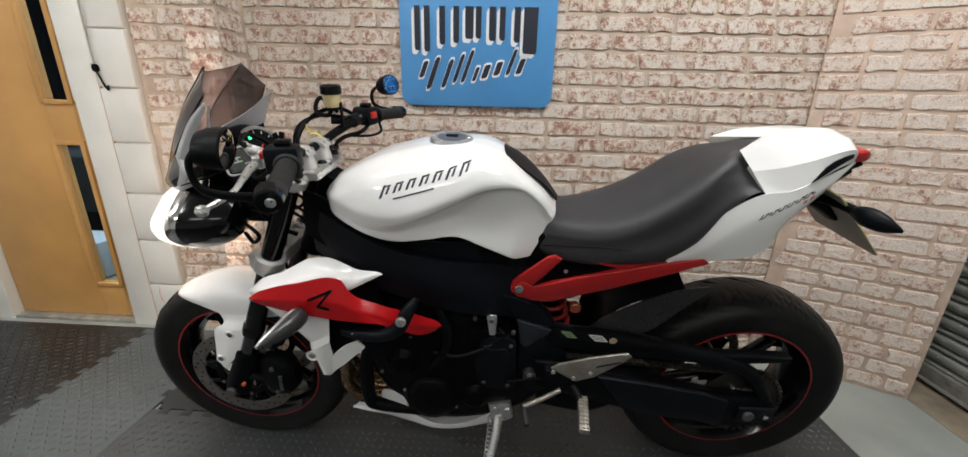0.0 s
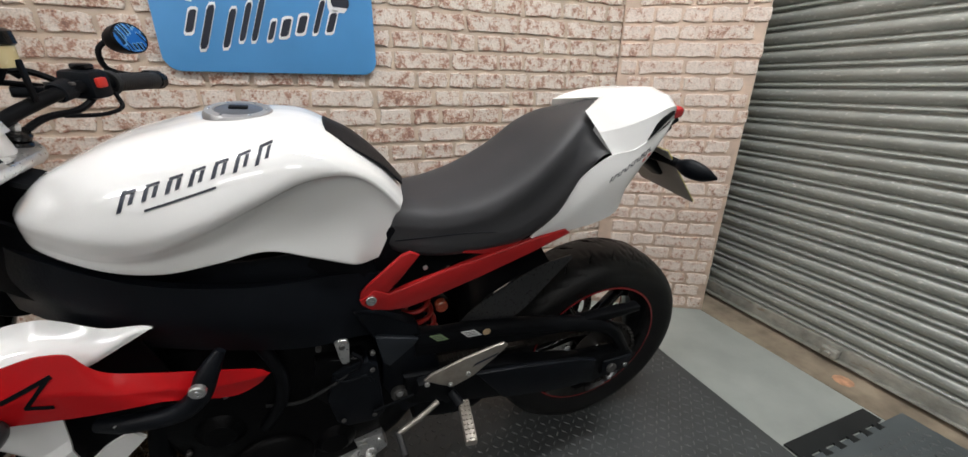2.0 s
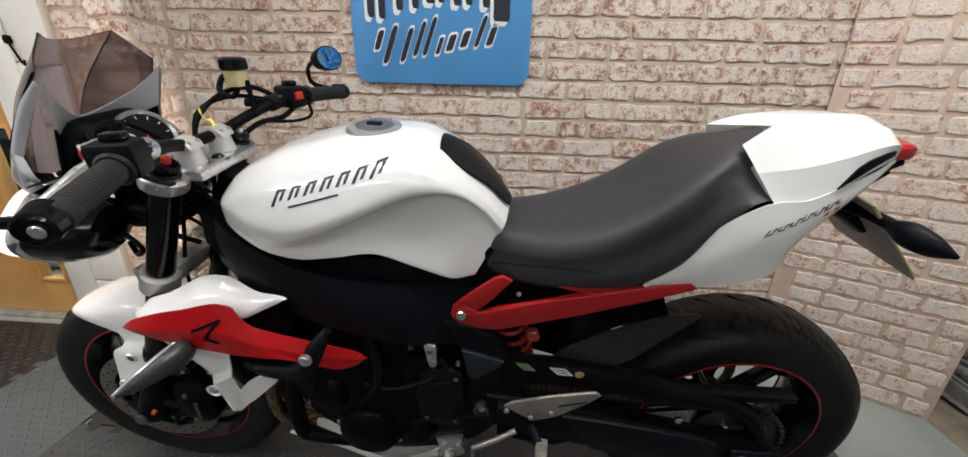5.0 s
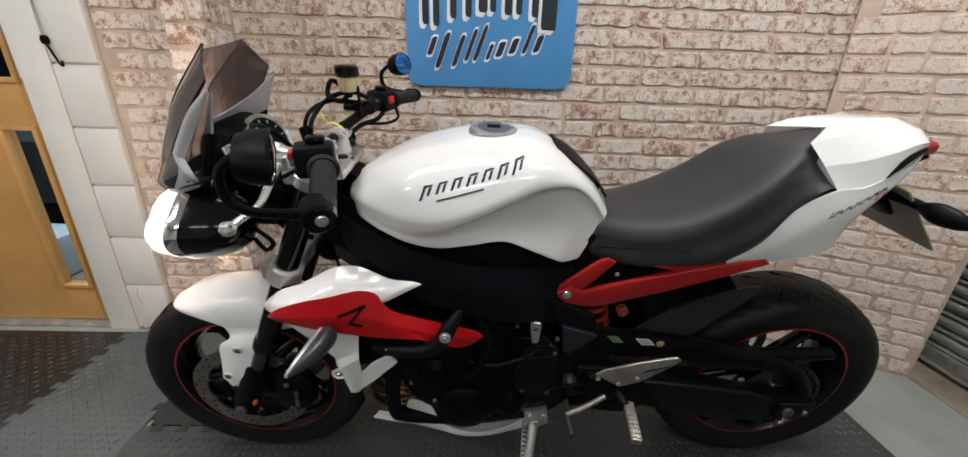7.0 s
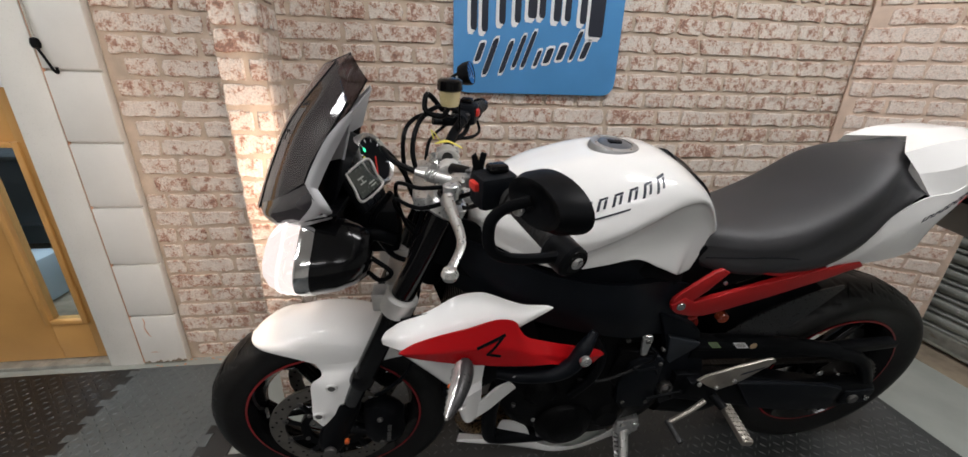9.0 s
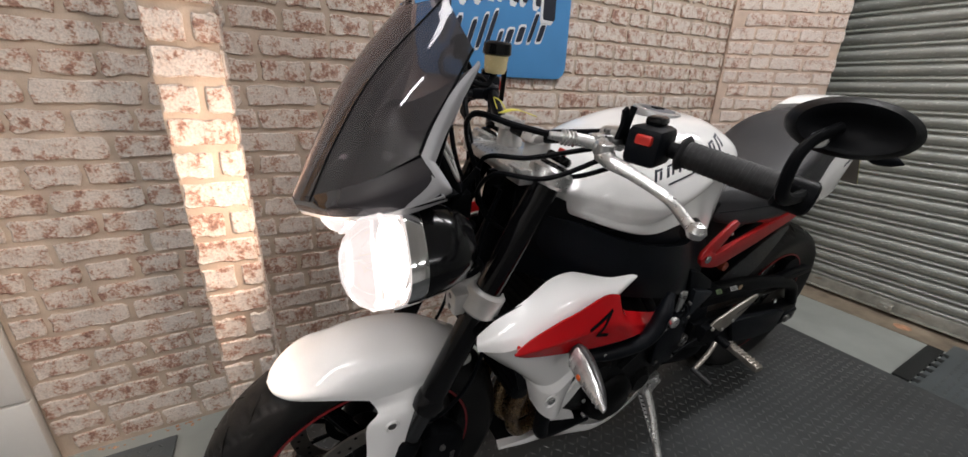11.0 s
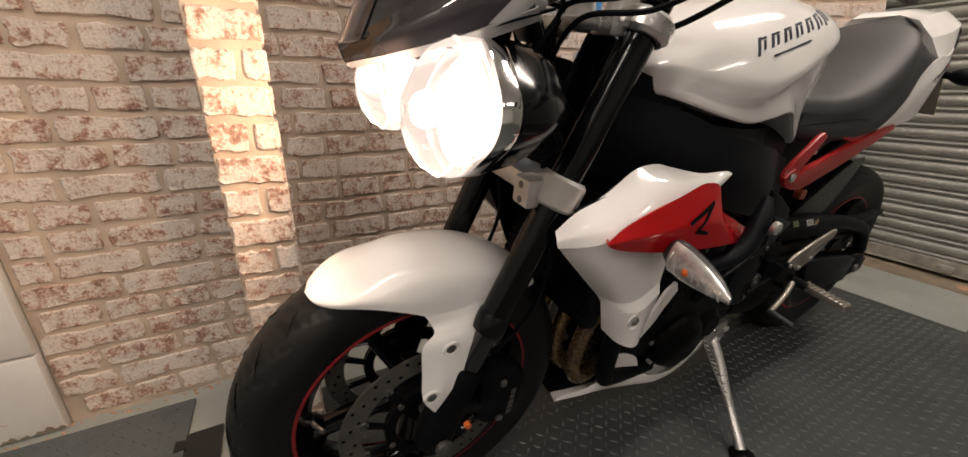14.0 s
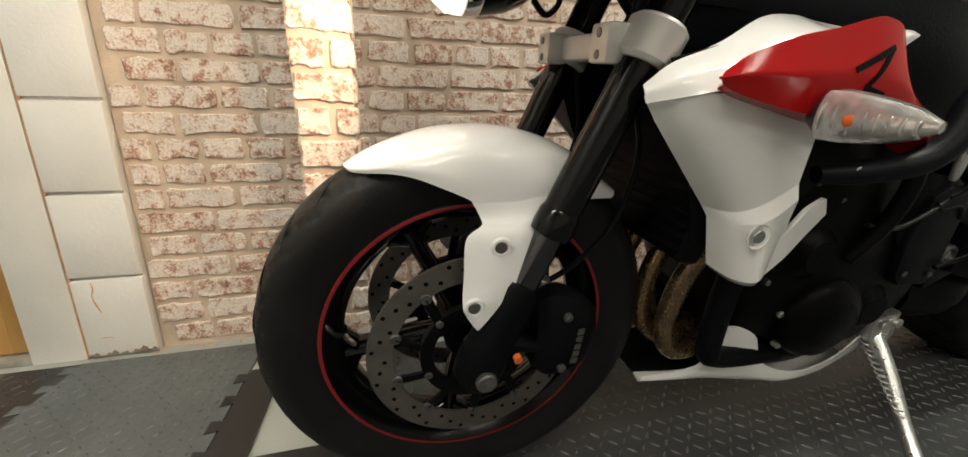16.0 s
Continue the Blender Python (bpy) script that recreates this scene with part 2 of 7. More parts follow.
# Blue seen reflected in the right mirror is put into its tint.
MIRROR_BLUE = surf("mirror_glass", (0.20, 0.46, 0.80), 0.02, metal=1.0, var=0.0, bump=0, rvar=0.0)
LIT = glowing("lit_lamp", (1.0, 0.90, 0.82), 9)
LIT_PANEL = glowing("lamp_diffuser", (1.0, 0.98, 0.97), 6)
HALL_PAINT = surf("pale_blue_wall_paint", (0.56, 0.64, 0.70), 0.7, var=0.06, scale=2)
DESK_DARK = surf("dark_desk_laminate", (0.02, 0.022, 0.025), 0.5, var=0.15)
CAP_BLUE = surf("blue_grey_anodised", (0.16, 0.18, 0.21), 0.35, metal=0.6, var=0.1, scale=20, bump=0.05)
LCD_GREY = surf("grey_lcd", (0.055, 0.062, 0.056), 0.25, var=0.05, bump=0)
LCD_PALE = surf("pale_lcd_segment", (0.34, 0.36, 0.33), 0.3, var=0.05, bump=0)
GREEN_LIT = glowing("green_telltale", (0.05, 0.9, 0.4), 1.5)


def speckled(m, col, low, high, stretch):
    """Adds small spots of another colour to a surface: noise above a level, stretched along an axis."""
    n, l = m.node_tree.nodes, m.node_tree.links
    base = n["Principled BSDF"].inputs["Base Color"]
    under = base.links[0].from_socket
    geo, scale, noise = n.new("ShaderNodeNewGeometry"), n.new("ShaderNodeVectorMath"), n.new("ShaderNodeTexNoise")
    scale.operation = "MULTIPLY"
    scale.inputs[1].default_value = stretch
    noise.inputs["Scale"].default_value = 1.0
    noise.inputs["Detail"].default_value = 3
    level, mix = n.new("ShaderNodeMapRange"), n.new("ShaderNodeMixRGB")
    level.inputs[1].default_value, level.inputs[2].default_value = low, high
    level.inputs[4].default_value = 0.8
    mix.inputs[2].default_value = (*col, 1)
    l.new(geo.outputs["Position"], scale.inputs[0])
    l.new(scale.outputs[0], noise.inputs["Vector"])
    l.new(noise.outputs[0], level.inputs[0])
    l.new(level.outputs[0], mix.inputs[0])
    l.new(under, mix.inputs[1])
    l.new(mix.outputs[0], base)


speckled(STEEL, (0.66, 0.67, 0.63), 0.60, 0.70, (60, 46, 130))
speckled(STEEL_DULL, (0.30, 0.24, 0.18), 0.60, 0.72, (40, 14, 40))

# ---- mesh helpers ----


def finish(bm, angle=38):
    bmesh.ops.recalc_face_normals(bm, faces=bm.faces)
    for f in bm.faces:
        f.smooth = True
    for e in bm.edges:
        if len(e.link_faces) == 2 and e.calc_face_angle(0) > radians(angle):
            e.smooth = False
    return bm


def part(name, bm, mat, parent=None, label="", angle=38):
    finish(bm, angle)
    me = bpy.data.meshes.new(name)
    bm.to_mesh(me)
    bm.free()
    me.materials.append(mat)
    ob = new(name, me)
    if parent is not None:
        ob.parent = parent
    if label:
        tagged(ob, label)
    return ob


def piece(name, me, parent, m=None):
    ob = new(name, me)
    if parent is not None:
        ob.parent = parent
    if m is not None:
        ob.matrix_basis = m
    return ob


def spline(pts, n):
    """n points of a smooth curve through pts."""
    p = np.array(pts, float)
    k = len(p)
    if k == 2:
        return [p[0] + (p[1] - p[0]) * i / (n - 1) for i in range(n)]
    q = np.vstack([2 * p[0] - p[1], p, 2 * p[-1] - p[-2]])
    out = []
    for i in range(n):
        u = i / (n - 1) * (k - 1)
        j = min(int(u), k - 2)
        f = u - j
        a, b, c, d = q[j], q[j + 1], q[j + 2], q[j + 3]
        out.append(0.5 * (2 * b + (c - a) * f + (2 * a - 5 * b + 4 * c - d) * f * f + (3 * b - a - 3 * c + d) * f ** 3))
    return out


def skin(bm, rings, closed=True, caps=True):
    """Quads between rings of points."""
    vs = [[bm.verts.new(tuple(p)) for p in r] for r in rings]
    n = len(vs[0])
    for a, b in zip(vs, vs[1:]):
        for i in range(n if closed else n - 1):
            j = (i + 1) % n
            bm.faces.new((a[i], a[j], b[j], b[i]))
    if caps and closed:
        bm.faces.new(vs[0][::-1])
        bm.faces.new(vs[-1])
    return bm


def tube(path, r, segs=16, n=12, bm=None, flat=1.0):
    """A round bar along a smooth path; r is one radius or one per path point."""
    bm = bm or bmesh.new()
    rs = [r] * len(path) if isinstance(r, (int, float)) else r
    c = [Vector(p) for p in spline(path, segs)]
    rad = [float(v[0]) for v in spline([(x,) for x in rs], segs)]
    up = None
    rings = []
    for i, p in enumerate(c):
        d = (c[min(i + 1, segs - 1)] - c[max(i - 1, 0)]).normalized()
        if up is None:
            up = d.cross(Vector((0.3, 0.9, 0.31))).normalized()
        up = (up - d * up.dot(d)).normalized()
        side = d.cross(up)
        rings.append([p + (up * math.cos(a) + side * math.sin(a) * flat) * rad[i] for a in (2 * math.pi * k / n for k in range(n))])
    return skin(bm, rings)


def lathe(profile, centre, axis="y", n=64, closed=False, bm=None):
    """Turns (radius, offset) points round an axis through centre."""
    bm = bm or bmesh.new()
    rings = []
    for k in range(n):
        a = 2 * math.pi * k / n
        c, s = math.cos(a), math.sin(a)
        ring = []
        for r, o in profile:
            v = {"y": (r * c, o, r * s), "x": (o, r * c, r * s), "z": (r * c, r * s, o)}[axis]
            ring.append(tuple(centre[i] + v[i] for i in range(3)))
        rings.append(ring)
    vs = [[bm.verts.new(p) for p in r] for r in rings]
    m = len(profile)
    for i in range(n):
        a, b = vs[i], vs[(i + 1) % n]
        for j in range(m if closed else m - 1):
            jj = (j + 1) % m
            if profile[j][0] < 1e-6 and profile[jj][0] < 1e-6:
                continue
            bm.faces.new((a[j], a[jj], b[jj], b[j]))
    bmesh.ops.remove_doubles(bm, verts=bm.verts, dist=1e-5)
    return bm


def rod(a, b, r, n=16, bm=None, r2=None, bevel=0.15):
    """A turned rod between two points with softened ends."""
    a, b = Vector(a), Vector(b)
    r2 = r if r2 is None else r2
    d = b - a
    q = Vector((0, 0, 1)).rotation_difference(d.normalized())
    L, e = d.length, min(r, r2) * bevel
    rings = []
    for rr, z in ((r - e, 0), (r, e), (r2, L - e), (r2 - e, L)):
        rings.append([a + q @ Vector((rr * math.cos(t), rr * math.sin(t), z)) for t in (2 * math.pi * k / n for k in range(n))])
    return skin(bm or bmesh.new(), rings)


def box(x0, x1, y0, y1, z0, z1, bevel=0.0, bm=None, segs=2):
    own = bm is None
    bm = bm or bmesh.new()
    r = bmesh.ops.create_cube(bm, size=1, matrix=Matrix.Translation(((x0 + x1) / 2, (y0 + y1) / 2, (z0 + z1) / 2)) @ Matrix.Diagonal((abs(x1 - x0), abs(y1 - y0), abs(z1 - z0), 1)))
    if bevel:
        es = list({e for v in r["verts"] for e in v.link_edges})
        bmesh.ops.bevel(bm, geom=es, offset=bevel, segments=segs, profile=0.5, affect="EDGES")
    return bm


def plate(outline, y0, y1, bevel=0.0, smooth=0, bm=None):
    """An outline in x and z as a plate between y0 and y1; smooth: points per stretch of a rounded outline."""
    pts = [tuple(p) for p in outline]
    if smooth:
        pts = [tuple(p) for p in spline(pts + [pts[0]], smooth * len(pts) + 1)[:-1]]
    bm = bm or bmesh.new()
    vs = [bm.verts.new((x, y0, z)) for x, z in pts]
    f = bm.faces.new(vs)
    r = bmesh.ops.extrude_face_region(bm, geom=[f])
    nv = [g for g in r["geom"] if isinstance(g, bmesh.types.BMVert)]
    for v in nv:
        v.co.y = y1
    if bevel:
        es = [e for e in bm.edges if abs(e.verts[0].co.y - e.verts[1].co.y) < 1e-6]
        bmesh.ops.bevel(bm, geom=es, offset=bevel, segments=2, profile=0.5, affect="EDGES")
    return bm


def folded(pts, n):
    """n points along the straight lines between pts, with every corner kept."""
    p = np.array(pts, float)
    per = max(1, (n - 1) // (len(p) - 1))
    out = [p[j] + (p[j + 1] - p[j]) * i / per for j in range(len(p) - 1) for i in range(per)]
    return out + [p[-1]]


def patch(curves, nu=24, nv=10, thick=0.003, inward=(0, 1, 0), bm=None, creased=False):
    """A curved panel through several curves, thickened to one side; creased: straight, with folds, from curve to curve."""
    bm = bm or bmesh.new()
    rows = [spline(c, nu) for c in curves]
    cols = [(folded if creased else spline)([r[i] for r in rows], nv) for i in range(nu)]
    nv = len(cols[0])
    g = [[Vector(cols[i][j]) for i in range(nu)] for j in range(nv)]
    inw = Vector(inward)

    def nrm(j, i):
        a = g[j][min(i + 1, nu - 1)] - g[j][max(i - 1, 0)]
        b = g[min(j + 1, nv - 1)][i] - g[max(j - 1, 0)][i]
        v = a.cross(b)
        return v.normalized() if v.length > 1e-9 else inw.normalized()

    ns = [[nrm(j, i) for i in range(nu)] for j in range(nv)]
    tot = sum((v for r in ns for v in r), Vector())
    sg = 1 if tot.dot(inw) >= 0 else -1
    A = [[bm.verts.new(g[j][i]) for i in range(nu)] for j in range(nv)]
    B = [[bm.verts.new(g[j][i] + ns[j][i] * sg * thick) for i in range(nu)] for j in range(nv)]
    for j in range(nv - 1):
        for i in range(nu - 1):
            bm.faces.new((A[j][i], A[j][i + 1], A[j + 1][i + 1], A[j + 1][i]))
            bm.faces.new((B[j][i], B[j + 1][i], B[j + 1][i + 1], B[j][i + 1]))
    edge = [(0, i) for i in range(nu)] + [(j, nu - 1) for j in range(1, nv)] + [(nv - 1, i) for i in range(nu - 2, -1, -1)] + [(j, 0) for j in range(nv - 2, 0, -1)]
    for (a, b), (c, d) in zip(edge, edge[1:] + edge[:1]):
        bm.faces.new((A[a][b], B[a][b], B[c][d], A[c][d]))
    bmesh.ops.remove_doubles(bm, verts=bm.verts, dist=1e-5)
    return bm


def hull(sections, nx=40, nr=40, crisp=False):
    """A symmetric body: each section is (x, lean, half-ring of (y, z) from top to bottom)."""
    k = len(sections[0][2])
    rings = []
    rows = [spline([(s[0] + s[1] * (s[2][i][1] - s[2][0][1]), s[2][i][0], s[2][i][1]) for s in sections], nx) for i in range(k)]
    for a in range(nx):
        if crisp:
            c = [np.array(rows[i][a]) for i in range(k)]
            half = [c[i] * (1 - f) + c[i + 1] * f for i in range(k - 1) for f in (0.0, 0.12, 0.5, 0.88)] + [c[-1]]
        else:
            half = spline([rows[i][a] for i in range(k)], nr // 2 + 1)
        ring = [tuple(p) for p in half] + [(p[0], -p[1], p[2]) for p in half[-2:0:-1]]
        rings.append(ring)
    return skin(bmesh.new(), rings)


def bolt(parent, at, axis=(0, -1, 0), r=0.007, h=0.005, mat=None, name="bolt"):
    a = Vector(at)
    bm = rod(a, a + Vector(axis) * h, r, 12)
    rod(a + Vector(axis) * h * 0.6, a + Vector(axis) * h * 1.05, r * 0.45, 6, bm)
    return part(name, bm, mat or CHROME, parent)


def empty(name, m=None):
    ob = new(name)
    if m is not None:
        ob.matrix_world = m
    return ob

# ---- the setting ----
WALL_Y, EAST_X, WEST_X, SOUTH_Y, TOP = 1.634, 1.92, -3.3, -3.2, 2.7
FLOOR_Z = -0.009


def setting(name, bm, mat, label, category, angle=38):
    return tagged(part(name, bm, mat, None, "", angle), label, category, kind="structure")


setting("floor", box(WEST_X - 0.1, EAST_X + 0.2, SOUTH_Y - 0.1, 1.9, -0.12, FLOOR_Z), STRIP_PAINT, "grey painted workshop floor with scuffed edges", "floor")
setting("ceiling", box(WEST_X - 0.1, EAST_X + 0.2, SOUTH_Y - 0.1, 1.9, TOP, TOP + 0.1), CEILING, "plain white ceiling, unseen, that bounces light", "ceiling")
setting("wall_south", box(WEST_X, EAST_X + 0.1, SOUTH_Y - 0.1, SOUTH_Y, FLOOR_Z, TOP), FAR_WALL, "plain pale wall, unseen, that closes the room", "wall")
setting("wall_west", box(WEST_X - 0.1, WEST_X, SOUTH_Y - 0.1, 1.8, FLOOR_Z, TOP), FAR_WALL, "plain pale side wall, unseen, that closes the room", "wall")
setting("wall_east", box(EAST_X + 0.06, EAST_X + 0.16, SOUTH_Y - 0.1, 1.8, FLOOR_Z, TOP), FAR_WALL, "dark wall behind the roller shutter", "wall")
wall_north = setting("wall_north", box(-1.506, EAST_X + 0.05, WALL_Y, WALL_Y + 0.14, FLOOR_Z, TOP), MORTAR, "wall clad in whitewashed red brick with sandy joints", "wall")

COURSE, BRICK_H, JOINT = 0.0653, 0.0515, 0.0125
brick_rng = random.Random(7)


def brick_data(length, rng):
    """Points and faces of one worn brick face, its base at y = 0 and its front towards -y."""
    h = BRICK_H
    L = length
    c = 0.006
    ring = [(L * q, 0) for q in (0.03, 0.2, 0.38, 0.6, 0.8, 0.97)] + [(L, c), (L, h * 0.5), (L, h - c)] + [(L * q, h) for q in (0.96, 0.78, 0.58, 0.4, 0.22, 0.04)] + [(0, h - c), (0, h * 0.5), (0, c)]
    k = min(1.0, L / 0.1)
    ring = [(x + rng.uniform(-0.0046, 0.0034) * k, z + rng.uniform(-0.0042, 0.0030)) for x, z in ring]
    cx, cz = L / 2, h / 2
    v, f = [], []
    for y, s in ((0.003, 1.0), (-0.0030, 1.0), (-0.0055, 0.0034)):
        for x, z in ring:
            if s != 1.0:
                d = math.hypot(x - cx, z - cz)
                x, z = x + (cx - x) / d * s, z + (cz - z) / d * s
            v.append((x - cx, y + rng.uniform(-0.0014, 0.001), z - cz))
    n = len(ring)
    for k in range(2):
        for i in range(n):
            j = (i + 1) % n
            f.append((k * n + i, k * n + j, k * n + n + j, k * n + n + i))
    f.append(tuple(range(2 * n, 3 * n)))
    return v, f


LENGTHS = [0.2, 0.176, 0.158, 0.112, 0.092, 0.062, 0.04]
BRICKS = {}
for L in LENGTHS:
    BRICKS[L] = []
    for k in range(5):
        me = bpy.data.meshes.new("brick")
        v, f = brick_data(L, brick_rng)
        me.from_pydata(v, [], f)
        me.materials.append(BRICK)
        BRICKS[L].append((me, v, f))


def courses(width, z1):
    """Brick centres: (u, z, length) over a face of that width."""
    out = []
    z, row = 0.008 + BRICK_H / 2, 0
    while z < z1:
        u = -brick_rng.choice((0.0, 0.05, 0.09, 0.13)) if width > 0.2 else 0.0
        while u < width - 0.03:
            room = width - u
            if width > 0.2:
                L = brick_rng.choice((0.2, 0.2, 0.176, 0.176, 0.092) if row % 2 else (0.092, 0.092, 0.112, 0.112, 0.158))
            else:
                L = 0.112 if row % 2 == 0 else (0.062 if u < 0.02 else 0.04)
            while L > room + 0.006:
                smaller = [q for q in LENGTHS if q < L]
                if not smaller:
                    break
                L = smaller[0]
            if u >= -0.01 or u + L > 0.05:
                if u < 0:
                    L2 = max([q for q in LENGTHS if q <= u + L + 0.004] or [0.04])
                    out.append((u + L - L2 / 2, z, L2))
                else:
                    out.append((u + L / 2, z, L))
            u += L + JOINT + brick_rng.uniform(-0.002, 0.002)
        z += COURSE
        row += 1
    return out


def lay_bricks(parent, m, width, z_parts, z1, clay=None):
    """Bricks on the face z-up plane m: single parts below z_parts, one joined part above."""
    V, F = [], []
    for u, z, L in courses(width, z1):
        me, v, f = brick_rng.choice(BRICKS[L])
        if z < z_parts:
            ob = piece("brick", me, parent, m @ pose(u, 0, z, 0, brick_rng.uniform(-0.5, 0.5), 0))
            if clay:
                ob.material_slots[0].link = "OBJECT"
                ob.material_slots[0].material = clay
        else:
            o = len(V)
            V += [tuple(m @ Vector((x + u, y, q + z))) for x, y, q in v]
            F += [tuple(i + o for i in g) for g in f]
    if V:
        me = bpy.data.meshes.new("bricks_above")
        me.from_pydata(V, [], F)
        me.materials.append(clay or BRICK)
        tagged(piece("bricks_above", me, parent), kind="stuff")


# free-standing boxed column in front of the wall
COL_X0, COL_X1, COL_Y0, COL_Y1 = -1.022, -0.908, 1.302, 1.45
column = setting("column", box(COL_X0, COL_X1, COL_Y0, COL_Y1, FLOOR_Z, TOP, 0.002), MORTAR, "narrow boxed column clad in pale brick slips", "column")

# brick-clad board standing across the corner
PANEL = pose(1.232, 1.615, 0, 0, 0, -29.3)
panel = tagged(new("brick_panel"), "tall thin board clad in whitewashed brick, propped across the corner", "panel")
panel.matrix_world = PANEL
part("board", box(0, 0.557, 0.0, 0.014, FLOOR_Z, 2.3, 0.002), MORTAR_PEACH, panel)

# white-painted block pier beside the door
pier = setting("wall_pier", box(-1.668, -1.509, 1.618, 1.78, FLOOR_Z, TOP), WHITE_WALL, "white-painted concrete block pier beside the door", "wall")
for k in range(12):
    part("block", box(-1.668, -1.507, 1.604, 1.63, 0.003 + 0.2255 * k, 0.221 + 0.2255 * k, 0.004), WHITE_WALL, pier)
part("rusty_seam", tube([(-1.672, 1.612, 0.0), (-1.670, 1.612, 0.9), (-1.672, 1.612, 2.1)], 0.004, 20, 8), RUST_LINE, pier, "rust-stained seam along the frame")

part("paint_crack", tube([(-1.622, 1.6036, 0.216), (-1.620, 1.6036, 0.196), (-1.626, 1.6036, 0.176), (-1.621, 1.6036, 0.150), (-1.613, 1.6036, 0.128)], [0.0008, 0.0018, 0.0012, 0.0022, 0.0008], 24, 6), RUST_LINE, pier, "dark crack in the paint")
part("paint_crack", tube([(-1.632, 1.6036, 0.052), (-1.618, 1.6036, 0.055), (-1.600, 1.6036, 0.052)], [0.0005, 0.0012, 0.0005], 12, 6), RUST_LINE, pier)
for x, w, h in ((-1.654, 0.012, 0.010), (-1.612, 0.014, 0.012), (-1.583, 0.008, 0.007), (-1.546, 0.020, 0.016), (-1.520, 0.014, 0.010)):
    part("paint_chip", plate([(x - w, 0.003), (x - 0.7 * w, 0.003 + 0.55 * h), (x - 0.1 * w, 0.003 + 0.4 * h), (x + 0.35 * w, 0.003 + h), (x + 0.8 * w, 0.003 + 0.7 * h), (x + w, 0.003)], 1.6025, 1.6045), CONCRETE, pier, "bare patch where paint has broken off")

chip_rng = random.Random(3)
CHIP_V, CHIP_F = [], []
for k in range(46):
    cx, cy = chip_rng.uniform(-1.66, -1.16), 1.60 - abs(chip_rng.gauss(0, 0.012))
    if cx > -1.506:
        cy += 0.026
    r = chip_rng.uniform(0.002, 0.007)
    o = len(CHIP_V)
    for q in range(5):
        CHIP_V.append((cx + r * math.cos(q * 1.26 + k) * chip_rng.uniform(0.6, 1.2), cy + r * math.sin(q * 1.26 + k) * chip_rng.uniform(0.5, 1.0), FLOOR_Z + 0.0005))
    CHIP_V.append((cx, cy, FLOOR_Z + r * 0.6))
    CHIP_F += [(o + q, o + (q + 1) % 5, o + 5) for q in range(5)]
chips = bpy.data.meshes.new("debris")
chips.from_pydata(CHIP_V, [], CHIP_F)
chips.materials.append(RUST_LINE)
tagged(piece("debris", chips, None), "crumbs of brick and rust along the foot of the wall", "debris", kind="stuff")

# door
DX0, DX1, DH = -2.44, -1.80, 2.03
door = setting("door_1", box(DX0, -1.992, 1.655, 1.70, 0.012, DH, 0.002), OAK, "closed oak-veneered door with two narrow glazed strips", "door")
part("stile", box(-1.864, DX1, 1.655, 1.70, 0.012, DH, 0.002), OAK, door)
for z0, z1 in ((0.012, 0.19), (0.885, 1.065), (1.80, DH)):
    part("rail", box(-1.992, -1.864, 1.6555, 1.6995, z0, z1, 0.001), OAK, door)
for z0, z1 in ((0.19, 0.885), (1.065, 1.80)):
    part("pane", box(-1.992, -1.864, 1.674, 1.680, z0, z1), GLASS, door).visible_shadow = False
    for x0, x1, a, b in ((-2.004, -1.984, z0 - 0.012, z1 + 0.012), (-1.872, -1.852, z0 - 0.012, z1 + 0.012), (-1.984, -1.872, z0 - 0.012, z0 + 0.008), (-1.984, -1.872, z1 - 0.008, z1 + 0.012)):
        part("beading", box(x0, x1, 1.645, 1.662, a, b, 0.003), OAK, door)
part("push_plate", box(-1.848, -1.806, 1.6515, 1.6545, 1.07, 1.62, 0.001), WHITE_PRINT, door, "pale plastic finger plate")
frame_1 = setting("door_frame", box(-1.798, -1.676, 1.61, 1.72, FLOOR_Z, DH + 0.06, 0.003), FRAME_PAINT, "white gloss-painted door frame", "door frame")
part("jamb", box(DX0 - 0.075, DX0 - 0.003, 1.61, 1.72, FLOOR_Z, DH + 0.06, 0.003), FRAME_PAINT, frame_1)
part("head", box(DX0 - 0.003, -1.798, 1.61, 1.72, DH + 0.004, DH + 0.06, 0.003), FRAME_PAINT, frame_1)
part("sill", box(DX0 - 0.003, -1.798, 1.615, 1.76, FLOOR_Z, 0.008, 0.003), STEEL_DULL, frame_1, "worn metal threshold")
setting("wall_beside_door", box(WEST_X, DX0 - 0.075, 1.618, 1.78, FLOOR_Z, TOP), WHITE_WALL, "white-painted block wall beside the door", "wall")
setting("wall_over_door", box(DX0 - 0.075, -1.668, 1.618, 1.78, DH + 0.06, TOP), WHITE_WALL, "white-painted wall over the door", "wall")
# Room added behind the glass to give the panes their pale tone.
setting("wall_hall", box(WEST_X, -1.4, 3.0, 3.1, FLOOR_Z, TOP), HALL_PAINT, "pale blue wall of the room behind the door", "wall")
setting("floor_hall", box(WEST_X, -1.4, 1.78, 3.0, FLOOR_Z - 0.1, FLOOR_Z), CONCRETE, "floor of the room behind the door", "floor")

setting("wall_hall_side", box(-1.42, -1.40, 1.78, 3.0, FLOOR_Z, TOP), HALL_PAINT, "pale side wall of the room behind the door", "wall")
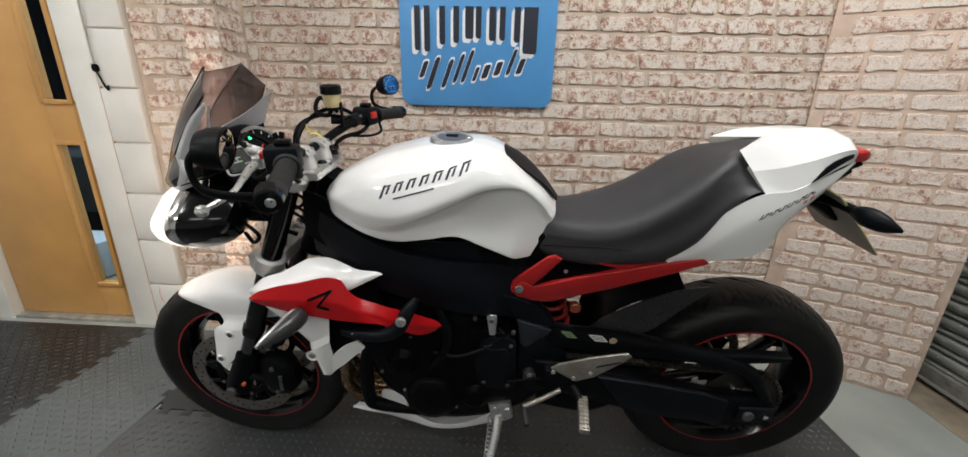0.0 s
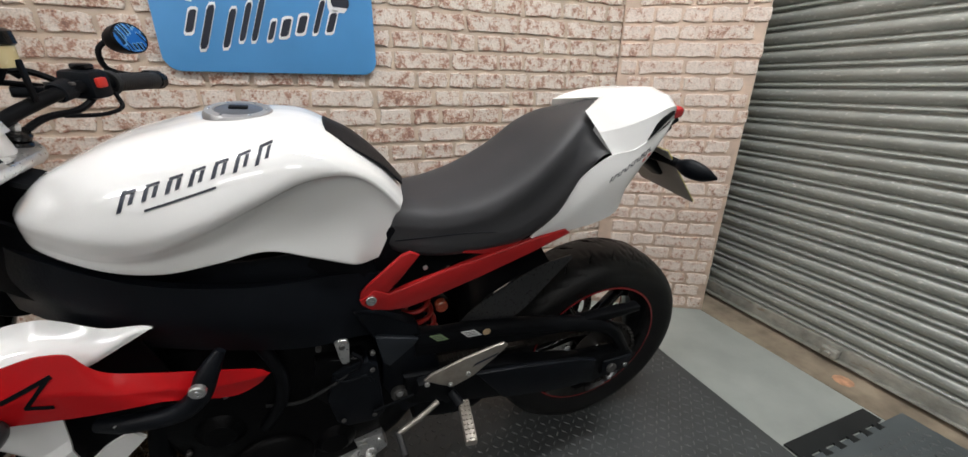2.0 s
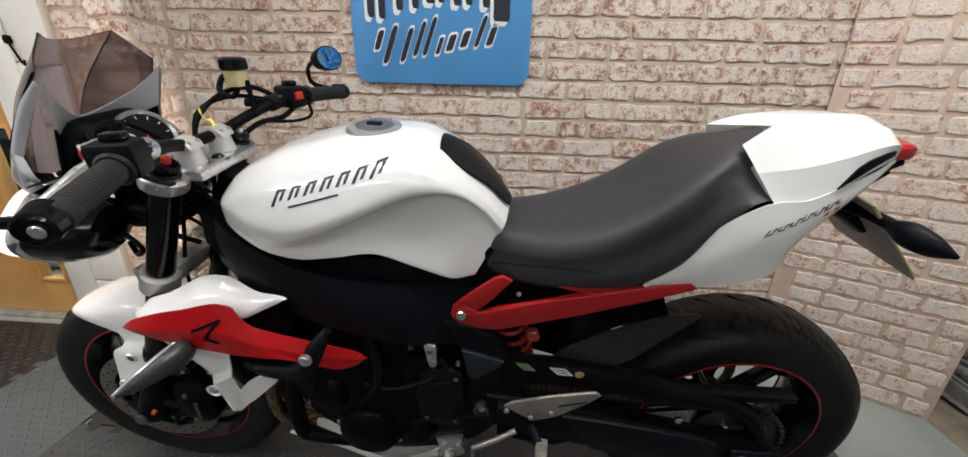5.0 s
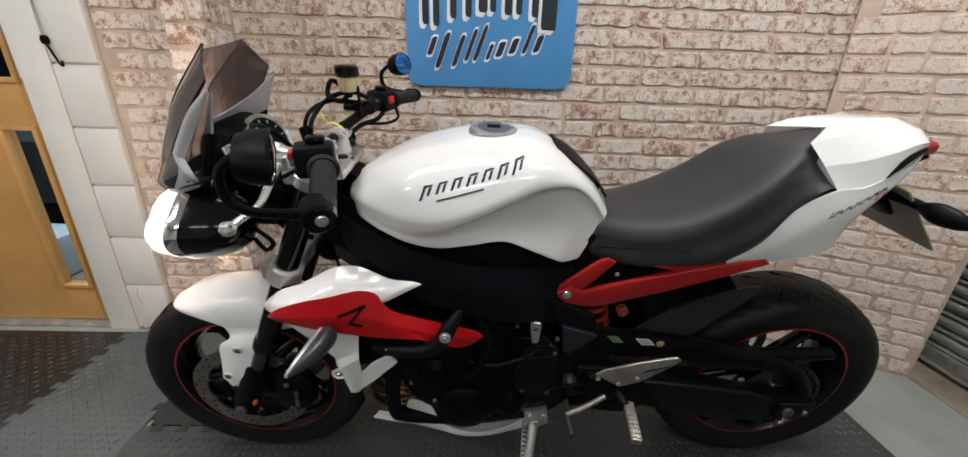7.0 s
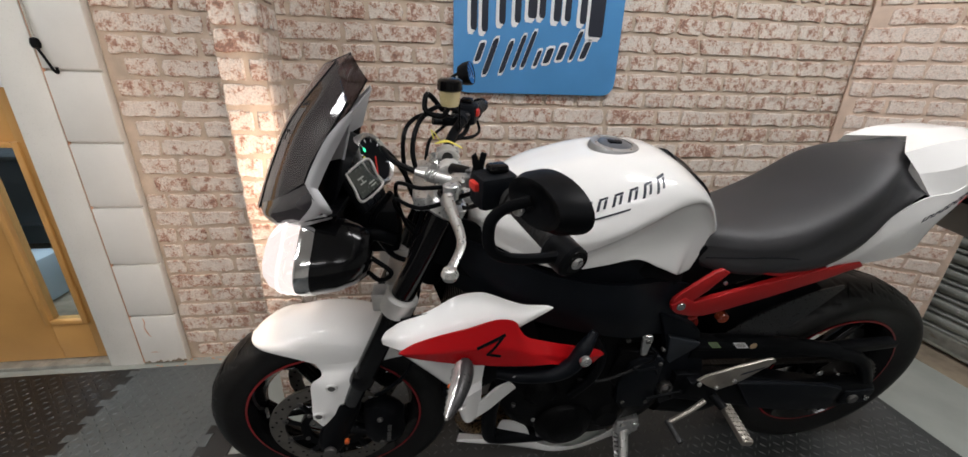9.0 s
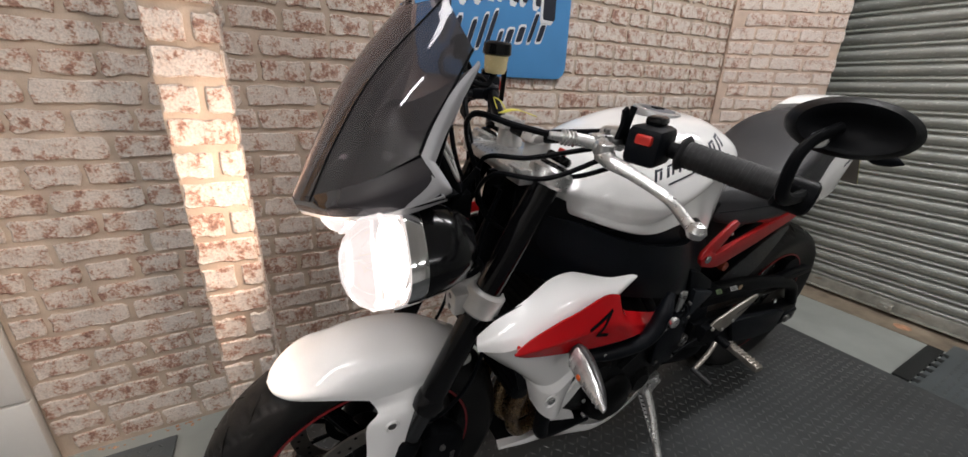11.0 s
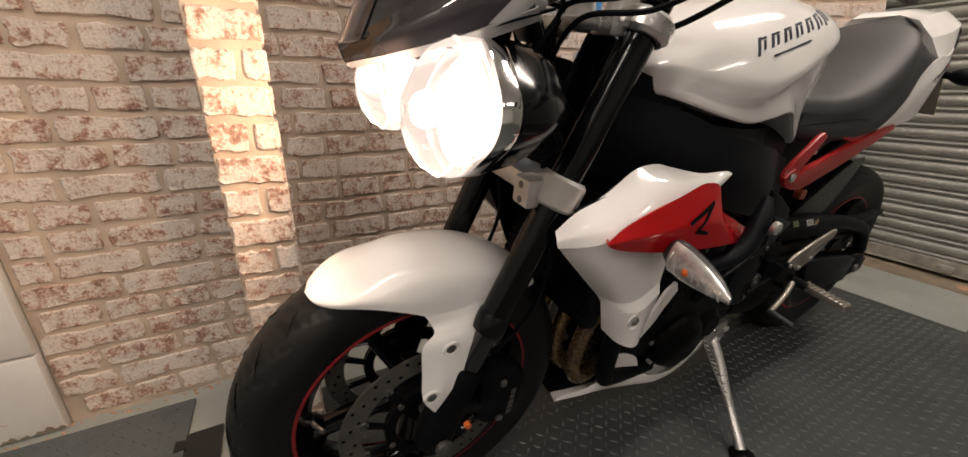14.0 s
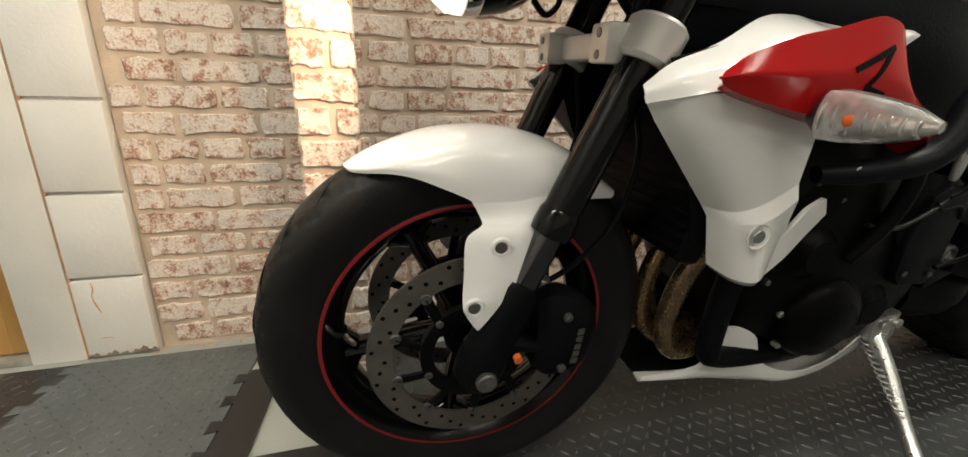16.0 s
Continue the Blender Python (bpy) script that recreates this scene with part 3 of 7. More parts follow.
# Desk and printer are added for the dark and pale shapes in the panes.
desk = tagged(new("office_desk"), "dark desk added behind the door for the dark shape in its glass", "desk")
desk.matrix_world = pose(-2.75, 2.62, FLOOR_Z)
part("desk_top", box(-0.5, 0.45, -0.3, 0.3, 0.70, 0.73, 0.004), DESK_DARK, desk)
part("modesty_panel", box(-0.48, 0.43, -0.27, -0.25, 0.36, 0.70, 0.002), DESK_DARK, desk)
for sx in (-0.46, 0.41):
    part("leg", box(sx - 0.02, sx + 0.02, -0.25, 0.25, 0.0, 0.70, 0.003), DESK_DARK, desk)
printer = tagged(new("printer"), "pale box added as a printer for the pale shape in the door glass", "printer")
printer.matrix_world = pose(-2.62, 2.22, FLOOR_Z)
part("body", box(-0.18, 0.18, -0.12, 0.12, 0.0, 0.24, 0.02), HALL_PAINT, printer)
part("paper_tray", box(-0.13, 0.13, -0.15, -0.121, 0.05, 0.09, 0.006), DESK_DARK, printer)
# Added fill light with no fitting; it brightens the room behind the panes.
area_lamp("hall_fill", pose(-2.5, 2.3, 2.5), 0.6, 0.3, 42, (0.82, 0.92, 1.0))

# pull cord on the frame
cord = tagged(new("pull_cord"), "thin chain with a black knob and hook hanging by the door", "pull cord")
cord.matrix_world = pose(-1.655, 1.596, 0)
part("chain", tube([(0.0, 0, 2.2), (0.002, 0, 1.7), (0.0, 0, 1.22)], 0.003, 40, 6), STEEL_DULL, cord)
part("knob", lathe([(0.0, 1.185), (0.010, 1.188), (0.013, 1.20), (0.010, 1.214), (0.0, 1.218)], (0.0, 0, 0), "z", 16), BLACK_SATIN, cord)
part("hook", tube([(0.0, 0, 1.19), (0.010, 0, 1.165), (0.024, 0, 1.128), (0.034, 0, 1.118), (0.036, 0, 1.135)], 0.0038, 20, 8), BLACK_SATIN, cord)

# blue board
sign = tagged(new("wall_sign"), "blue rounded wall board with dark outlined emblem shapes", "sign")
sign.matrix_world = pose(0, 1.612, 0)
SX0, SX1, SZ0, SZ1, SR = -0.392, 0.214, 1.09, 1.62, 0.045


def rounded(x0, x1, z0, z1, r, n=6):
    pts = []
    for cx, cz, a0 in ((x1 - r, z0 + r, -90), (x1 - r, z1 - r, 0), (x0 + r, z1 - r, 90), (x0 + r, z0 + r, 180)):
        pts += [(cx + r * math.cos(radians(a0 + 90 * k / n)), cz + r * math.sin(radians(a0 + 90 * k / n))) for k in range(n + 1)]
    return pts


part("board", plate(rounded(SX0, SX1, SZ0, SZ1, SR), 0, 0.012, 0.0015), BLUE, sign)


def sign_shape(pts, shade, rim):
    """A dark flat shape on the board with a white drop shade or a white rim."""
    cx, cz = sum(p[0] for p in pts) / len(pts), sum(p[1] for p in pts) / len(pts)
    if shade:
        part("emblem_shade", plate([(x - 0.011, z - 0.014) for x, z in pts], -0.0015, -0.0002, 0), WHITE_PRINT, sign)
        part("emblem_rim", plate([(x - 0.0055, z - 0.007) for x, z in pts], -0.0018, -0.0002, 0), WHITE_PRINT, sign)
    else:
        out = []
        for x, z in pts:
            d = max(1e-6, math.hypot(x - cx, z - cz))
            out.append((x + (x - cx) / d * rim, z + (z - cz) / d * rim))
        part("emblem_rim", plate(out, -0.0015, -0.0002, 0), WHITE_PRINT, sign)
    part("emblem_block", plate(pts, -0.003, -0.0002, 0), NAVY, sign)


SIGN_TOP = 1.452
for x0, x1, low in ((-0.334, -0.312, 1.296), (-0.296, -0.274, 1.292), (-0.236, -0.214, 1.318), (-0.182, -0.160, 1.324), (-0.136, -0.104, 1.340), (-0.096, -0.074, 1.342), (-0.044, -0.018, 1.334), (-0.004, 0.018, 1.336), (0.052, 0.076, 1.330), (0.088, 0.142, 1.290)):
    sign_shape([(x0 + 0.004, low), (x1 - 0.004, low - 0.002), (x1, low + 0.008), (x1, SIGN_TOP), (x0, SIGN_TOP), (x0, low + 0.010)], True, 0)
for x, z, w, h in ((-0.300, 1.226, 0.020, 0.060), (-0.262, 1.212, 0.020, 0.118), (-0.205, 1.212, 0.018, 0.105), (-0.160, 1.232, 0.016, 0.105), (-0.125, 1.240, 0.016, 0.118), (-0.092, 1.212, 0.015, 0.052), (-0.052, 1.222, 0.024, 0.050), (-0.004, 1.234, 0.024, 0.050), (0.048, 1.258, 0.016, 0.094), (0.084, 1.244, 0.022, 0.056)):
    a, b, lean = w / 2, h / 2, 0.36
    sign_shape([(x + sx * a + lean * sz * b, z + sz * b + 0.16 * sx * a) for sx, sz in ((-0.6, -1), (0.6, -1), (1, -0.8), (1, 0.8), (0.6, 1), (-0.6, 1), (-1, 0.8), (-1, -0.8))], False, 0.009)

# roller shutter
shutter = tagged(new("roller_shutter"), "closed galvanised steel roller shutter with curved slats", "roller shutter", kind="structure")
shutter.matrix_world = pose(EAST_X, 0, 0)
SH_Y0, SH_Y1, SLAT = -2.6, 1.625, 0.0765
prof = [(0.012, 0.0), (-0.012, 0.0015), (-0.019, 0.006), (-0.018, 0.012), (-0.010, 0.0165), (0.007, 0.0185), (0.007, 0.0215), (-0.011, 0.025), (-0.019, 0.034), (-0.024, 0.046), (-0.022, 0.058), (-0.015, 0.0665), (0.006, 0.070), (0.012, SLAT)]
slat_me = bpy.data.meshes.new("slat")
sb = bmesh.new()
p2 = [tuple(p) for p in spline(prof, 28)]
skin(sb, [[(x, y, z) for x, z in p2] + [(0.0, y, z) for x, z in p2[::-1]] for y in (SH_Y0, SH_Y1)])
finish(sb, 60)
sb.to_mesh(slat_me)
sb.free()
slat_me.materials.append(STEEL)
for k in range(31):
    piece("slat", slat_me, shutter, pose(0, 0, 0.075 + SLAT * k))
part("bottom_rail", box(-0.03, 0.01, SH_Y0, SH_Y1, 0.012, 0.074, 0.004), STEEL_DULL, shutter, "scuffed steel bottom rail")
part("bottom_flange", box(-0.052, -0.03, SH_Y0, SH_Y1, 0.012, 0.018, 0.001), STEEL_DULL, shutter)
for by in (0.86, -0.7):
    lock = part("lock_lug", box(-0.06, -0.03, by - 0.03, by + 0.03, 0.02, 0.055, 0.006), STEEL_DULL, shutter)
    part("lock_bolt", rod((-0.075, by, 0.035), (-0.045, by, 0.035), 0.012), STEEL_DULL, lock)
part("guide", box(-0.04, 0.03, 1.60, 1.632, FLOOR_Z, 2.45, 0.003), STEEL_DULL, shutter)

# bare strip along the shutter, painted strip, tiles
setting("concrete_strip", box(1.715, EAST_X + 0.06, -3.1, 1.6, FLOOR_Z - 0.02, FLOOR_Z + 0.002), CONCRETE, "bare brown concrete along the shutter", "floor")
setting("threshold_stain", lathe([(0.0, FLOOR_Z + 0.0045), (0.02, FLOOR_Z + 0.006), (0.035, FLOOR_Z + 0.003)], (1.80, 0.76, 0), "z", 9), RUST_LINE, "rusty stain round an old floor fixing", "floor")


def tabs(a, b, fixed, depth, pitch=0.075, along="y"):
    """A jigsaw edge from a to b, on the line where the other axis is fixed."""
    n = max(1, int(abs(b - a) / pitch))
    out = []
    for k in range(n):
        t0 = a + (b - a) * k / n
        st = (b - a) / n
        for f, d in ((0.0, 0), (0.22, 0), (0.16, 1), (0.62, 1), (0.56, 0)):
            p, q = t0 + st * f, fixed + depth * d
            out.append((q, p) if along == "y" else (p, q))
    out.append((fixed, b) if along == "y" else (b, fixed))
    return out


def mat_tile(outline, top, mat, label, thick=0.008):
    bm = bmesh.new()
    f = bm.faces.new([bm.verts.new((x, y, top)) for x, y in outline])
    r = bmesh.ops.extrude_face_region(bm, geom=[f])
    for g in r["geom"]:
        if isinstance(g, bmesh.types.BMVert):
            g.co.z = top - thick
    return setting("floor_mat", bm, mat, label, "floor mat")


def studs(parent, x0, x1, y0, y1, top, mat, pitch=0.026):
    """Raised lozenges in alternating directions."""
    V, F = [], []
    nx, ny = int((x1 - x0) / pitch), int((y1 - y0) / pitch)
    for i in range(nx):
        for j in range(ny):
            cx, cy = x0 + (i + 0.5) * pitch, y0 + (j + 0.5) * pitch
            a = radians(45 if (i + j) % 2 else -45)
            c, s = math.cos(a), math.sin(a)
            o = len(V)
            for u, w, z in ((-0.0110, 0, 0), (0, -0.0032, 0), (0.0110, 0, 0), (0, 0.0032, 0), (-0.005, 0, 0.0026), (0.005, 0, 0.0026)):
                V.append((cx + u * c - w * s, cy + u * s + w * c, top + z - 0.0001))
            F += [(o, o + 1, o + 4), (o + 1, o + 2, o + 5), (o + 1, o + 5, o + 4), (o + 2, o + 3, o + 5), (o + 3, o, o + 4), (o + 3, o + 4, o + 5)]
    me = bpy.data.meshes.new("studs")
    me.from_pydata(V, [], F)
    me.materials.append(mat)
    return tagged(piece("studs", me, parent), kind="stuff")


GX0, GX1, MX0, MX1, MY1 = -1.665, -1.225, -1.225, 1.262, 1.062
dark = mat_tile([(WEST_X, SOUTH_Y)] + [(GX0 + 0.03, SOUTH_Y), (GX0 + 0.03, 1.575), (WEST_X, 1.575)], -0.0015, MAT_DARK, "dark interlocking studded floor mat", 0.0065)
grey = mat_tile(tabs(1.575, -2.9, GX0, -0.028) + [(GX1, -2.9), (GX1, 1.575)], 0.0, MAT_GREY, "mid-grey interlocking studded floor mat")
mat_tile([(-1.145, MY1 + 0.03), (-1.145, 1.43)] + tabs(1.43, MY1 + 0.03, GX1 + 0.004, -0.026), 0.0015, MAT_DARK, "black jigsaw edging strip of the floor mat")
mat_tile([(-0.95, MY1 + 0.06), (GX1 + 0.02, MY1 + 0.06)] + tabs(GX1 + 0.02, -0.95, MY1 + 0.004, -0.026, 0.075, "x"), 0.0012, MAT_DARK, "black jigsaw edging along the back of the mat")
main = mat_tile([(MX0 + 0.001, -2.9), (MX1, -2.9), (MX1, 1.45), (-0.95, 1.45), (-0.95, MY1), (MX0 + 0.001, MY1)], 0.0, MAT_GREY_SHADED, "grey studded rubber mat under the motorcycle, darkened for its shade")
front = mat_tile([(MX1 + 0.002, -2.9), (1.80, -2.9), (1.80, 0.585), (MX1 + 0.002, 0.585)], 0.0, MAT_GREY, "grey studded mat beside the shutter")
mat_tile([(1.69, 0.645), (1.275, 0.645)] + tabs(1.275, 1.69, 0.592, -0.024, 0.06, "x"), 0.0018, MAT_DARK, "black jigsaw edging across the painted strip")
studs(dark, -2.7, GX0 - 0.03, 0.0, 1.56, -0.0015, MAT_DARK)
studs(grey, GX0, GX1 - 0.02, 0.0, 1.56, 0.0, MAT_GREY)
studs(main, MX0 + 0.01, MX1 - 0.01, -0.2, MY1 - 0.03, 0.0, STUD_GLINT)
studs(main, -0.94, MX1 - 0.01, MY1 - 0.02, 1.44, 0.0, STUD_GLINT)
studs(front, MX1 + 0.012, 1.79, -0.5, 0.56, 0.0, STUD_GLINT)

# ceiling battens
for lx, ly, lz, watts in LAMPS:
    b = tagged(new("batten_light"), "white ceiling batten light with a lit diffuser", "ceiling light", group="ceiling battens")
    b.matrix_world = pose(lx, ly, lz)
    part("body", box(-0.62, 0.62, -0.05, 0.05, 0.06, 0.18, 0.01), FRAME_PAINT, b)
    part("diffuser", box(-0.61, 0.61, -0.08, 0.08, 0.012, 0.06, 0.015), LIT_PANEL, b)

# ---- the motorcycle, leaning on its side stand ----
LEAN_DEG = 8.3
bike = tagged(empty("motorcycle", pose(0, 1.066, 0, LEAN_DEG, 0, 0)), "white and red naked motorcycle leaning on its side stand", "motorcycle")
FA, RA = (-0.743, 0.0, 0.304), (0.728, 0.0, 0.318)


def arm(a, b, w0, w1, d0, d1, n=10):
    """A tapered rounded spoke from a to b in the wheel's plane: w across the wheel's plane, d along the axle."""
    a, b = Vector(a), Vector(b)
    u = (b - a).normalized()
    s = u.cross(Vector((0, 1, 0))).normalized()
    rings = []
    for f in (0, 0.12, 0.5, 0.88, 1):
        p = a.lerp(b, f)
        w = (w0 + (w1 - w0) * f) * (1.25 if f in (0, 1) else 1)
        d = d0 + (d1 - d0) * f
        rings.append([p + s * math.cos(t) * w + Vector((0, 1, 0)) * math.sin(t) * d for t in (2 * math.pi * k / n for k in range(n))])
    return skin(bmesh.new(), rings)


def wheel(name, c, R, half, rim_half, turn):
    tyre_prof = [tuple(p) for p in spline([(0.217, -rim_half), (0.232, -half * 0.86), (R * 0.86, -half), (R * 0.93, -half * 0.88), (R * 0.975, -half * 0.6), (R, 0), (R * 0.975, half * 0.6), (R * 0.93, half * 0.88), (R * 0.86, half), (0.232, half * 0.86), (0.217, rim_half)], 41)]
    h = rim_half
    rim_prof = [(0.2175, -h - 0.004), (0.224, -h - 0.001), (0.223, -h + 0.005), (0.214, -h + 0.008), (0.200, -h * 0.45), (0.198, 0), (0.200, h * 0.45), (0.214, h - 0.008), (0.223, h - 0.005), (0.224, h + 0.001), (0.2175, h + 0.004), (0.203, h * 0.75), (0.188, h * 0.3), (0.188, -h * 0.3), (0.203, -h * 0.75)]
    w = part(name, lathe(rim_prof, c, "y", 72, True), BLACK_GLOSS, bike, "gloss black cast wheel with a red rim stripe")
    tread = lathe(tyre_prof, c, "y", 400)
    for v in tread.verts:
        dx, dz = v.co.x - c[0], v.co.z - c[2]
        k = abs(v.co.y - c[1]) / half
        lane = (math.atan2(dz, dx) / (2 * math.pi) * 14 + (0.5 if v.co.y > c[1] else 0) + 1.15 * k ** 1.5) % 1
        r = math.hypot(dx, dz)
        if 0.12 < k < 0.86 and r > R * 0.9 and (lane < 0.085 or (k > 0.45 and 0.48 < lane < 0.55)):
            v.co.x, v.co.z = c[0] + dx * (1 - 0.0035 / r), c[2] + dz * (1 - 0.0035 / r)
    part("tyre", tread, RUBBER, w, "black grooved sport tyre")
    for s in (-1, 1):
        part("rim_stripe", lathe([(0.2150, s * (h + 0.0046)), (0.2175, s * (h + 0.0052)), (0.2205, s * (h + 0.0040))], c, "y", 72), RIM_RED, w, "thin red rim stripe")
    hub = part("hub", lathe([(0.012, -0.055), (0.034, -0.055), (0.04, -0.045), (0.038, 0), (0.04, 0.045), (0.034, 0.055), (0.012, 0.055)], c, "y", 32, True), BLACK_SATIN, w)
    for k in range(5):
        a = radians(turn + 72 * k)
        part("spoke", arm((c[0] + 0.034 * math.cos(a), 0, c[2] + 0.034 * math.sin(a)), (c[0] + 0.194 * math.cos(a), 0, c[2] + 0.194 * math.sin(a)), 0.015, 0.0135, 0.024, 0.020, 12), BLACK_GLOSS, w)
        for off in (-1, 1):
            b = a + off * radians(9)
            part("spoke_root", arm((c[0] + 0.168 * math.cos(a), 0, c[2] + 0.168 * math.sin(a)), (c[0] + 0.193 * math.cos(b), 0, c[2] + 0.193 * math.sin(b)), 0.008, 0.010, 0.018, 0.022, 8), BLACK_GLOSS, w)
    # Black strips on the tread stand for the shade in its grooves.
    groove = bmesh.new()
    for k in range(26):
        a = 2 * math.pi * k / 26
        for s in (-1, 1):
            aa = a + (0.12 if s > 0 else 0)
            pts = []
            for f in (0, 0.5, 1):
                yy = s * half * (0.22 + 0.5 * f)
                rr = R * (1 - 0.026 * (yy / (half * 0.6)) ** 2) - 0.0002
                t = aa + 0.13 * f
                pts.append((c[0] + rr * math.cos(t), yy, c[2] + rr * math.sin(t)))
            tube(pts, [0.0006, 0.0024, 0.0008], 6, 5, groove, 1.0)
    tagged(part("groove_dark", groove, ENGINE_BLACK, w), kind="stuff")
    return w


front_wheel = wheel("front_wheel", FA, 0.309, 0.061, 0.047, 117)
rear_wheel = wheel("rear_wheel", RA, 0.320, 0.090, 0.072, 50)
part("valve", tube([(-0.93, -0.012, 0.308), (-0.925, -0.022, 0.308), (-0.915, -0.04, 0.312)], 0.004, 8, 8), ALU, front_wheel)


def brake_disc(c, y, r1, r0, wheel_ob, bobbins=10):
    d = part("brake_disc", lathe([(r0, y - 0.0024), (r1, y - 0.0024), (r1, y + 0.0024), (r0, y + 0.0024)], c, "y", 72, True), DISC_STEEL, wheel_ob, "drilled steel brake disc", 30)
    s = -1 if y < 0 else 1
    # Black pins, slightly proud, stand for the dark of the drilled holes.
    holes = bmesh.new()
    for k in range(48):
        a = 2 * math.pi * k / 48
        rr = r0 + (r1 - r0) * (0.3, 0.55, 0.8)[k % 3]
        p = Vector((c[0] + rr * math.cos(a), 0, c[2] + rr * math.sin(a)))
        rod(p + Vector((0, y - 0.003, 0)), p + Vector((0, y + 0.003, 0)), 0.0035, 8, holes)
    tagged(part("hole_dark", holes, ENGINE_BLACK, d), kind="stuff")
    part("carrier", lathe([(r0 * 0.52, y - 0.004), (r0 * 0.68, y - 0.006), (r0 * 0.68, y + 0.006), (r0 * 0.52, y + 0.004)], c, "y", 40, True), BLACK_SATIN, d)
    for k in range(bobbins):
        a = 2 * math.pi * (k + 0.5) / bobbins
        p = Vector((c[0] + r0 * math.cos(a), y, c[2] + r0 * math.sin(a)))
        q = Vector((c[0] + r0 * 0.64 * math.cos(a + 0.12), y, c[2] + r0 * 0.64 * math.sin(a + 0.12)))
        part("carrier_arm", arm(q, p, 0.007, 0.008, 0.004, 0.004, 8), BLACK_SATIN, d)
        part("bobbin", rod(p + Vector((0, s * 0.0038, 0)), p - Vector((0, s * 0.003, 0)), 0.0085, 14), BOBBIN, d)
        if k % 2:
            part("carrier_bolt", rod(q + Vector((0, s * 0.008, 0)), q, 0.006, 8), BOBBIN, d)
    return d


for s in (-1, 1):
    brake_disc(FA, s * 0.078, 0.155, 0.119, front_wheel)
brake_disc(RA, 0.10, 0.11, 0.082, rear_wheel, 6)


def pod(path, rx, rz, segs=24, n=20):
    """A tapered pod that runs sideways: oval rings, rx fore and aft, rz up and down."""
    c = spline(path, segs)
    a, b = spline([(v,) for v in rx], segs), spline([(v,) for v in rz], segs)
    return skin(bmesh.new(), [[(p[0] + float(u[0]) * math.cos(t), p[1], p[2] + float(w[0]) * math.sin(t)) for t in (2 * math.pi * k / n for k in range(n))] for p, u, w in zip(c, a, b)])


def fork_at(z, y):
    return (-0.738 + 0.436 * (z - 0.302), y, z)


# front fork
for s in (-1, 1):
    y = s * 0.1035
    leg = part("fork_leg", rod(fork_at(0.505, y), fork_at(0.968, y), 0.0248, 28), BLACK_GLOSS, bike, "black upside-down fork leg")
    part("slider", rod(fork_at(0.40, y), fork_at(0.51, y), 0.0205, 24), SLIDER, leg, "dark chromed fork slider")
    part("dust_seal", lathe([(0.0205, -0.012), (0.0275, -0.010), (0.0285, 0.0), (0.0275, 0.02), (0.0248, 0.026)], (0, 0, 0), "z", 24), BLACK_GLOSS, leg).matrix_basis = Matrix.Translation(fork_at(0.505, y)) @ Matrix.Rotation(math.atan(0.436), 4, "Y")
    foot = part("fork_foot", skin(bmesh.new(), [[(fx + fr * math.cos(q) * 0.95, fr * math.sin(q), fz + fr * math.cos(q) * -0.42) for q in (2 * math.pi * k / 22 for k in range(22))] for fx, fz, fr in ((-0.685, 0.428, 0.0235), (-0.688, 0.420, 0.0275), (-0.702, 0.388, 0.0295), (-0.722, 0.345, 0.031), (-0.740, 0.302, 0.035), (-0.750, 0.276, 0.031), (-0.754, 0.266, 0.020))]), BLACK_SATIN, leg)
    part("foot_lug", arm((-0.722, 0, 0.34), (-0.655, 0, 0.318), 0.014, 0.011, 0.018, 0.014), BLACK_SATIN, foot)
    foot.matrix_basis = Matrix.Translation((0, y, 0))
    bolt(foot, (-0.741, s * 0.036, 0.302), (0, s, 0), 0.015, 0.010, BOBBIN, "axle_nut")
    bolt(foot, (-0.698, s * 0.033, 0.332), (0, s, 0), 0.006, 0.01, ORANGE if s < 0 else CHROME)
    cal = hull([(-0.685, 0, [(0, 0.385), (0.016, 0.38), (0.026, 0.33), (0.016, 0.275), (0, 0.27)]), (-0.66, 0, [(0, 0.40), (0.024, 0.39), (0.036, 0.33), (0.024, 0.26), (0, 0.25)]), (-0.615, 0, [(0, 0.385), (0.024, 0.375), (0.036, 0.32), (0.024, 0.265), (0, 0.255)]), (-0.59, 0, [(0, 0.36), (0.014, 0.355), (0.022, 0.32), (0.014, 0.285), (0, 0.28)])], 18, 20)
    caliper = part("brake_caliper", cal, BLACK_SATIN, bike, "black brake caliper with grey maker's mark")
    caliper.matrix_basis = Matrix.Translation((0.026, s * 0.088, 0.008))
    for k in range(5):
        part("maker_mark", plate([(-0.634 + 0.0013 * k, 0.285 + 0.0125 * k), (-0.624 + 0.0013 * k, 0.285 + 0.0125 * k), (-0.623 + 0.0013 * k, 0.2945 + 0.0125 * k), (-0.633 + 0.0013 * k, 0.2945 + 0.0125 * k)], s * 0.0372, s * 0.034), BOBBIN, caliper)
    for zz in (0.365, 0.275):
        bolt(caliper, (-0.645, s * 0.028, zz), (0, s, 0), 0.007, 0.008, BOBBIN)
    part("brake_hose", tube([(-0.645, s * 0.09, 0.40), (-0.60, s * 0.105, 0.44), (-0.545, s * 0.10, 0.50), (-0.52, s * 0.09, 0.60), (-0.545, s * 0.07, 0.70), (-0.53, s * 0.05, 0.80), (-0.50, s * 0.05, 0.9)], 0.0042, 40, 8), CHARCOAL, bike)
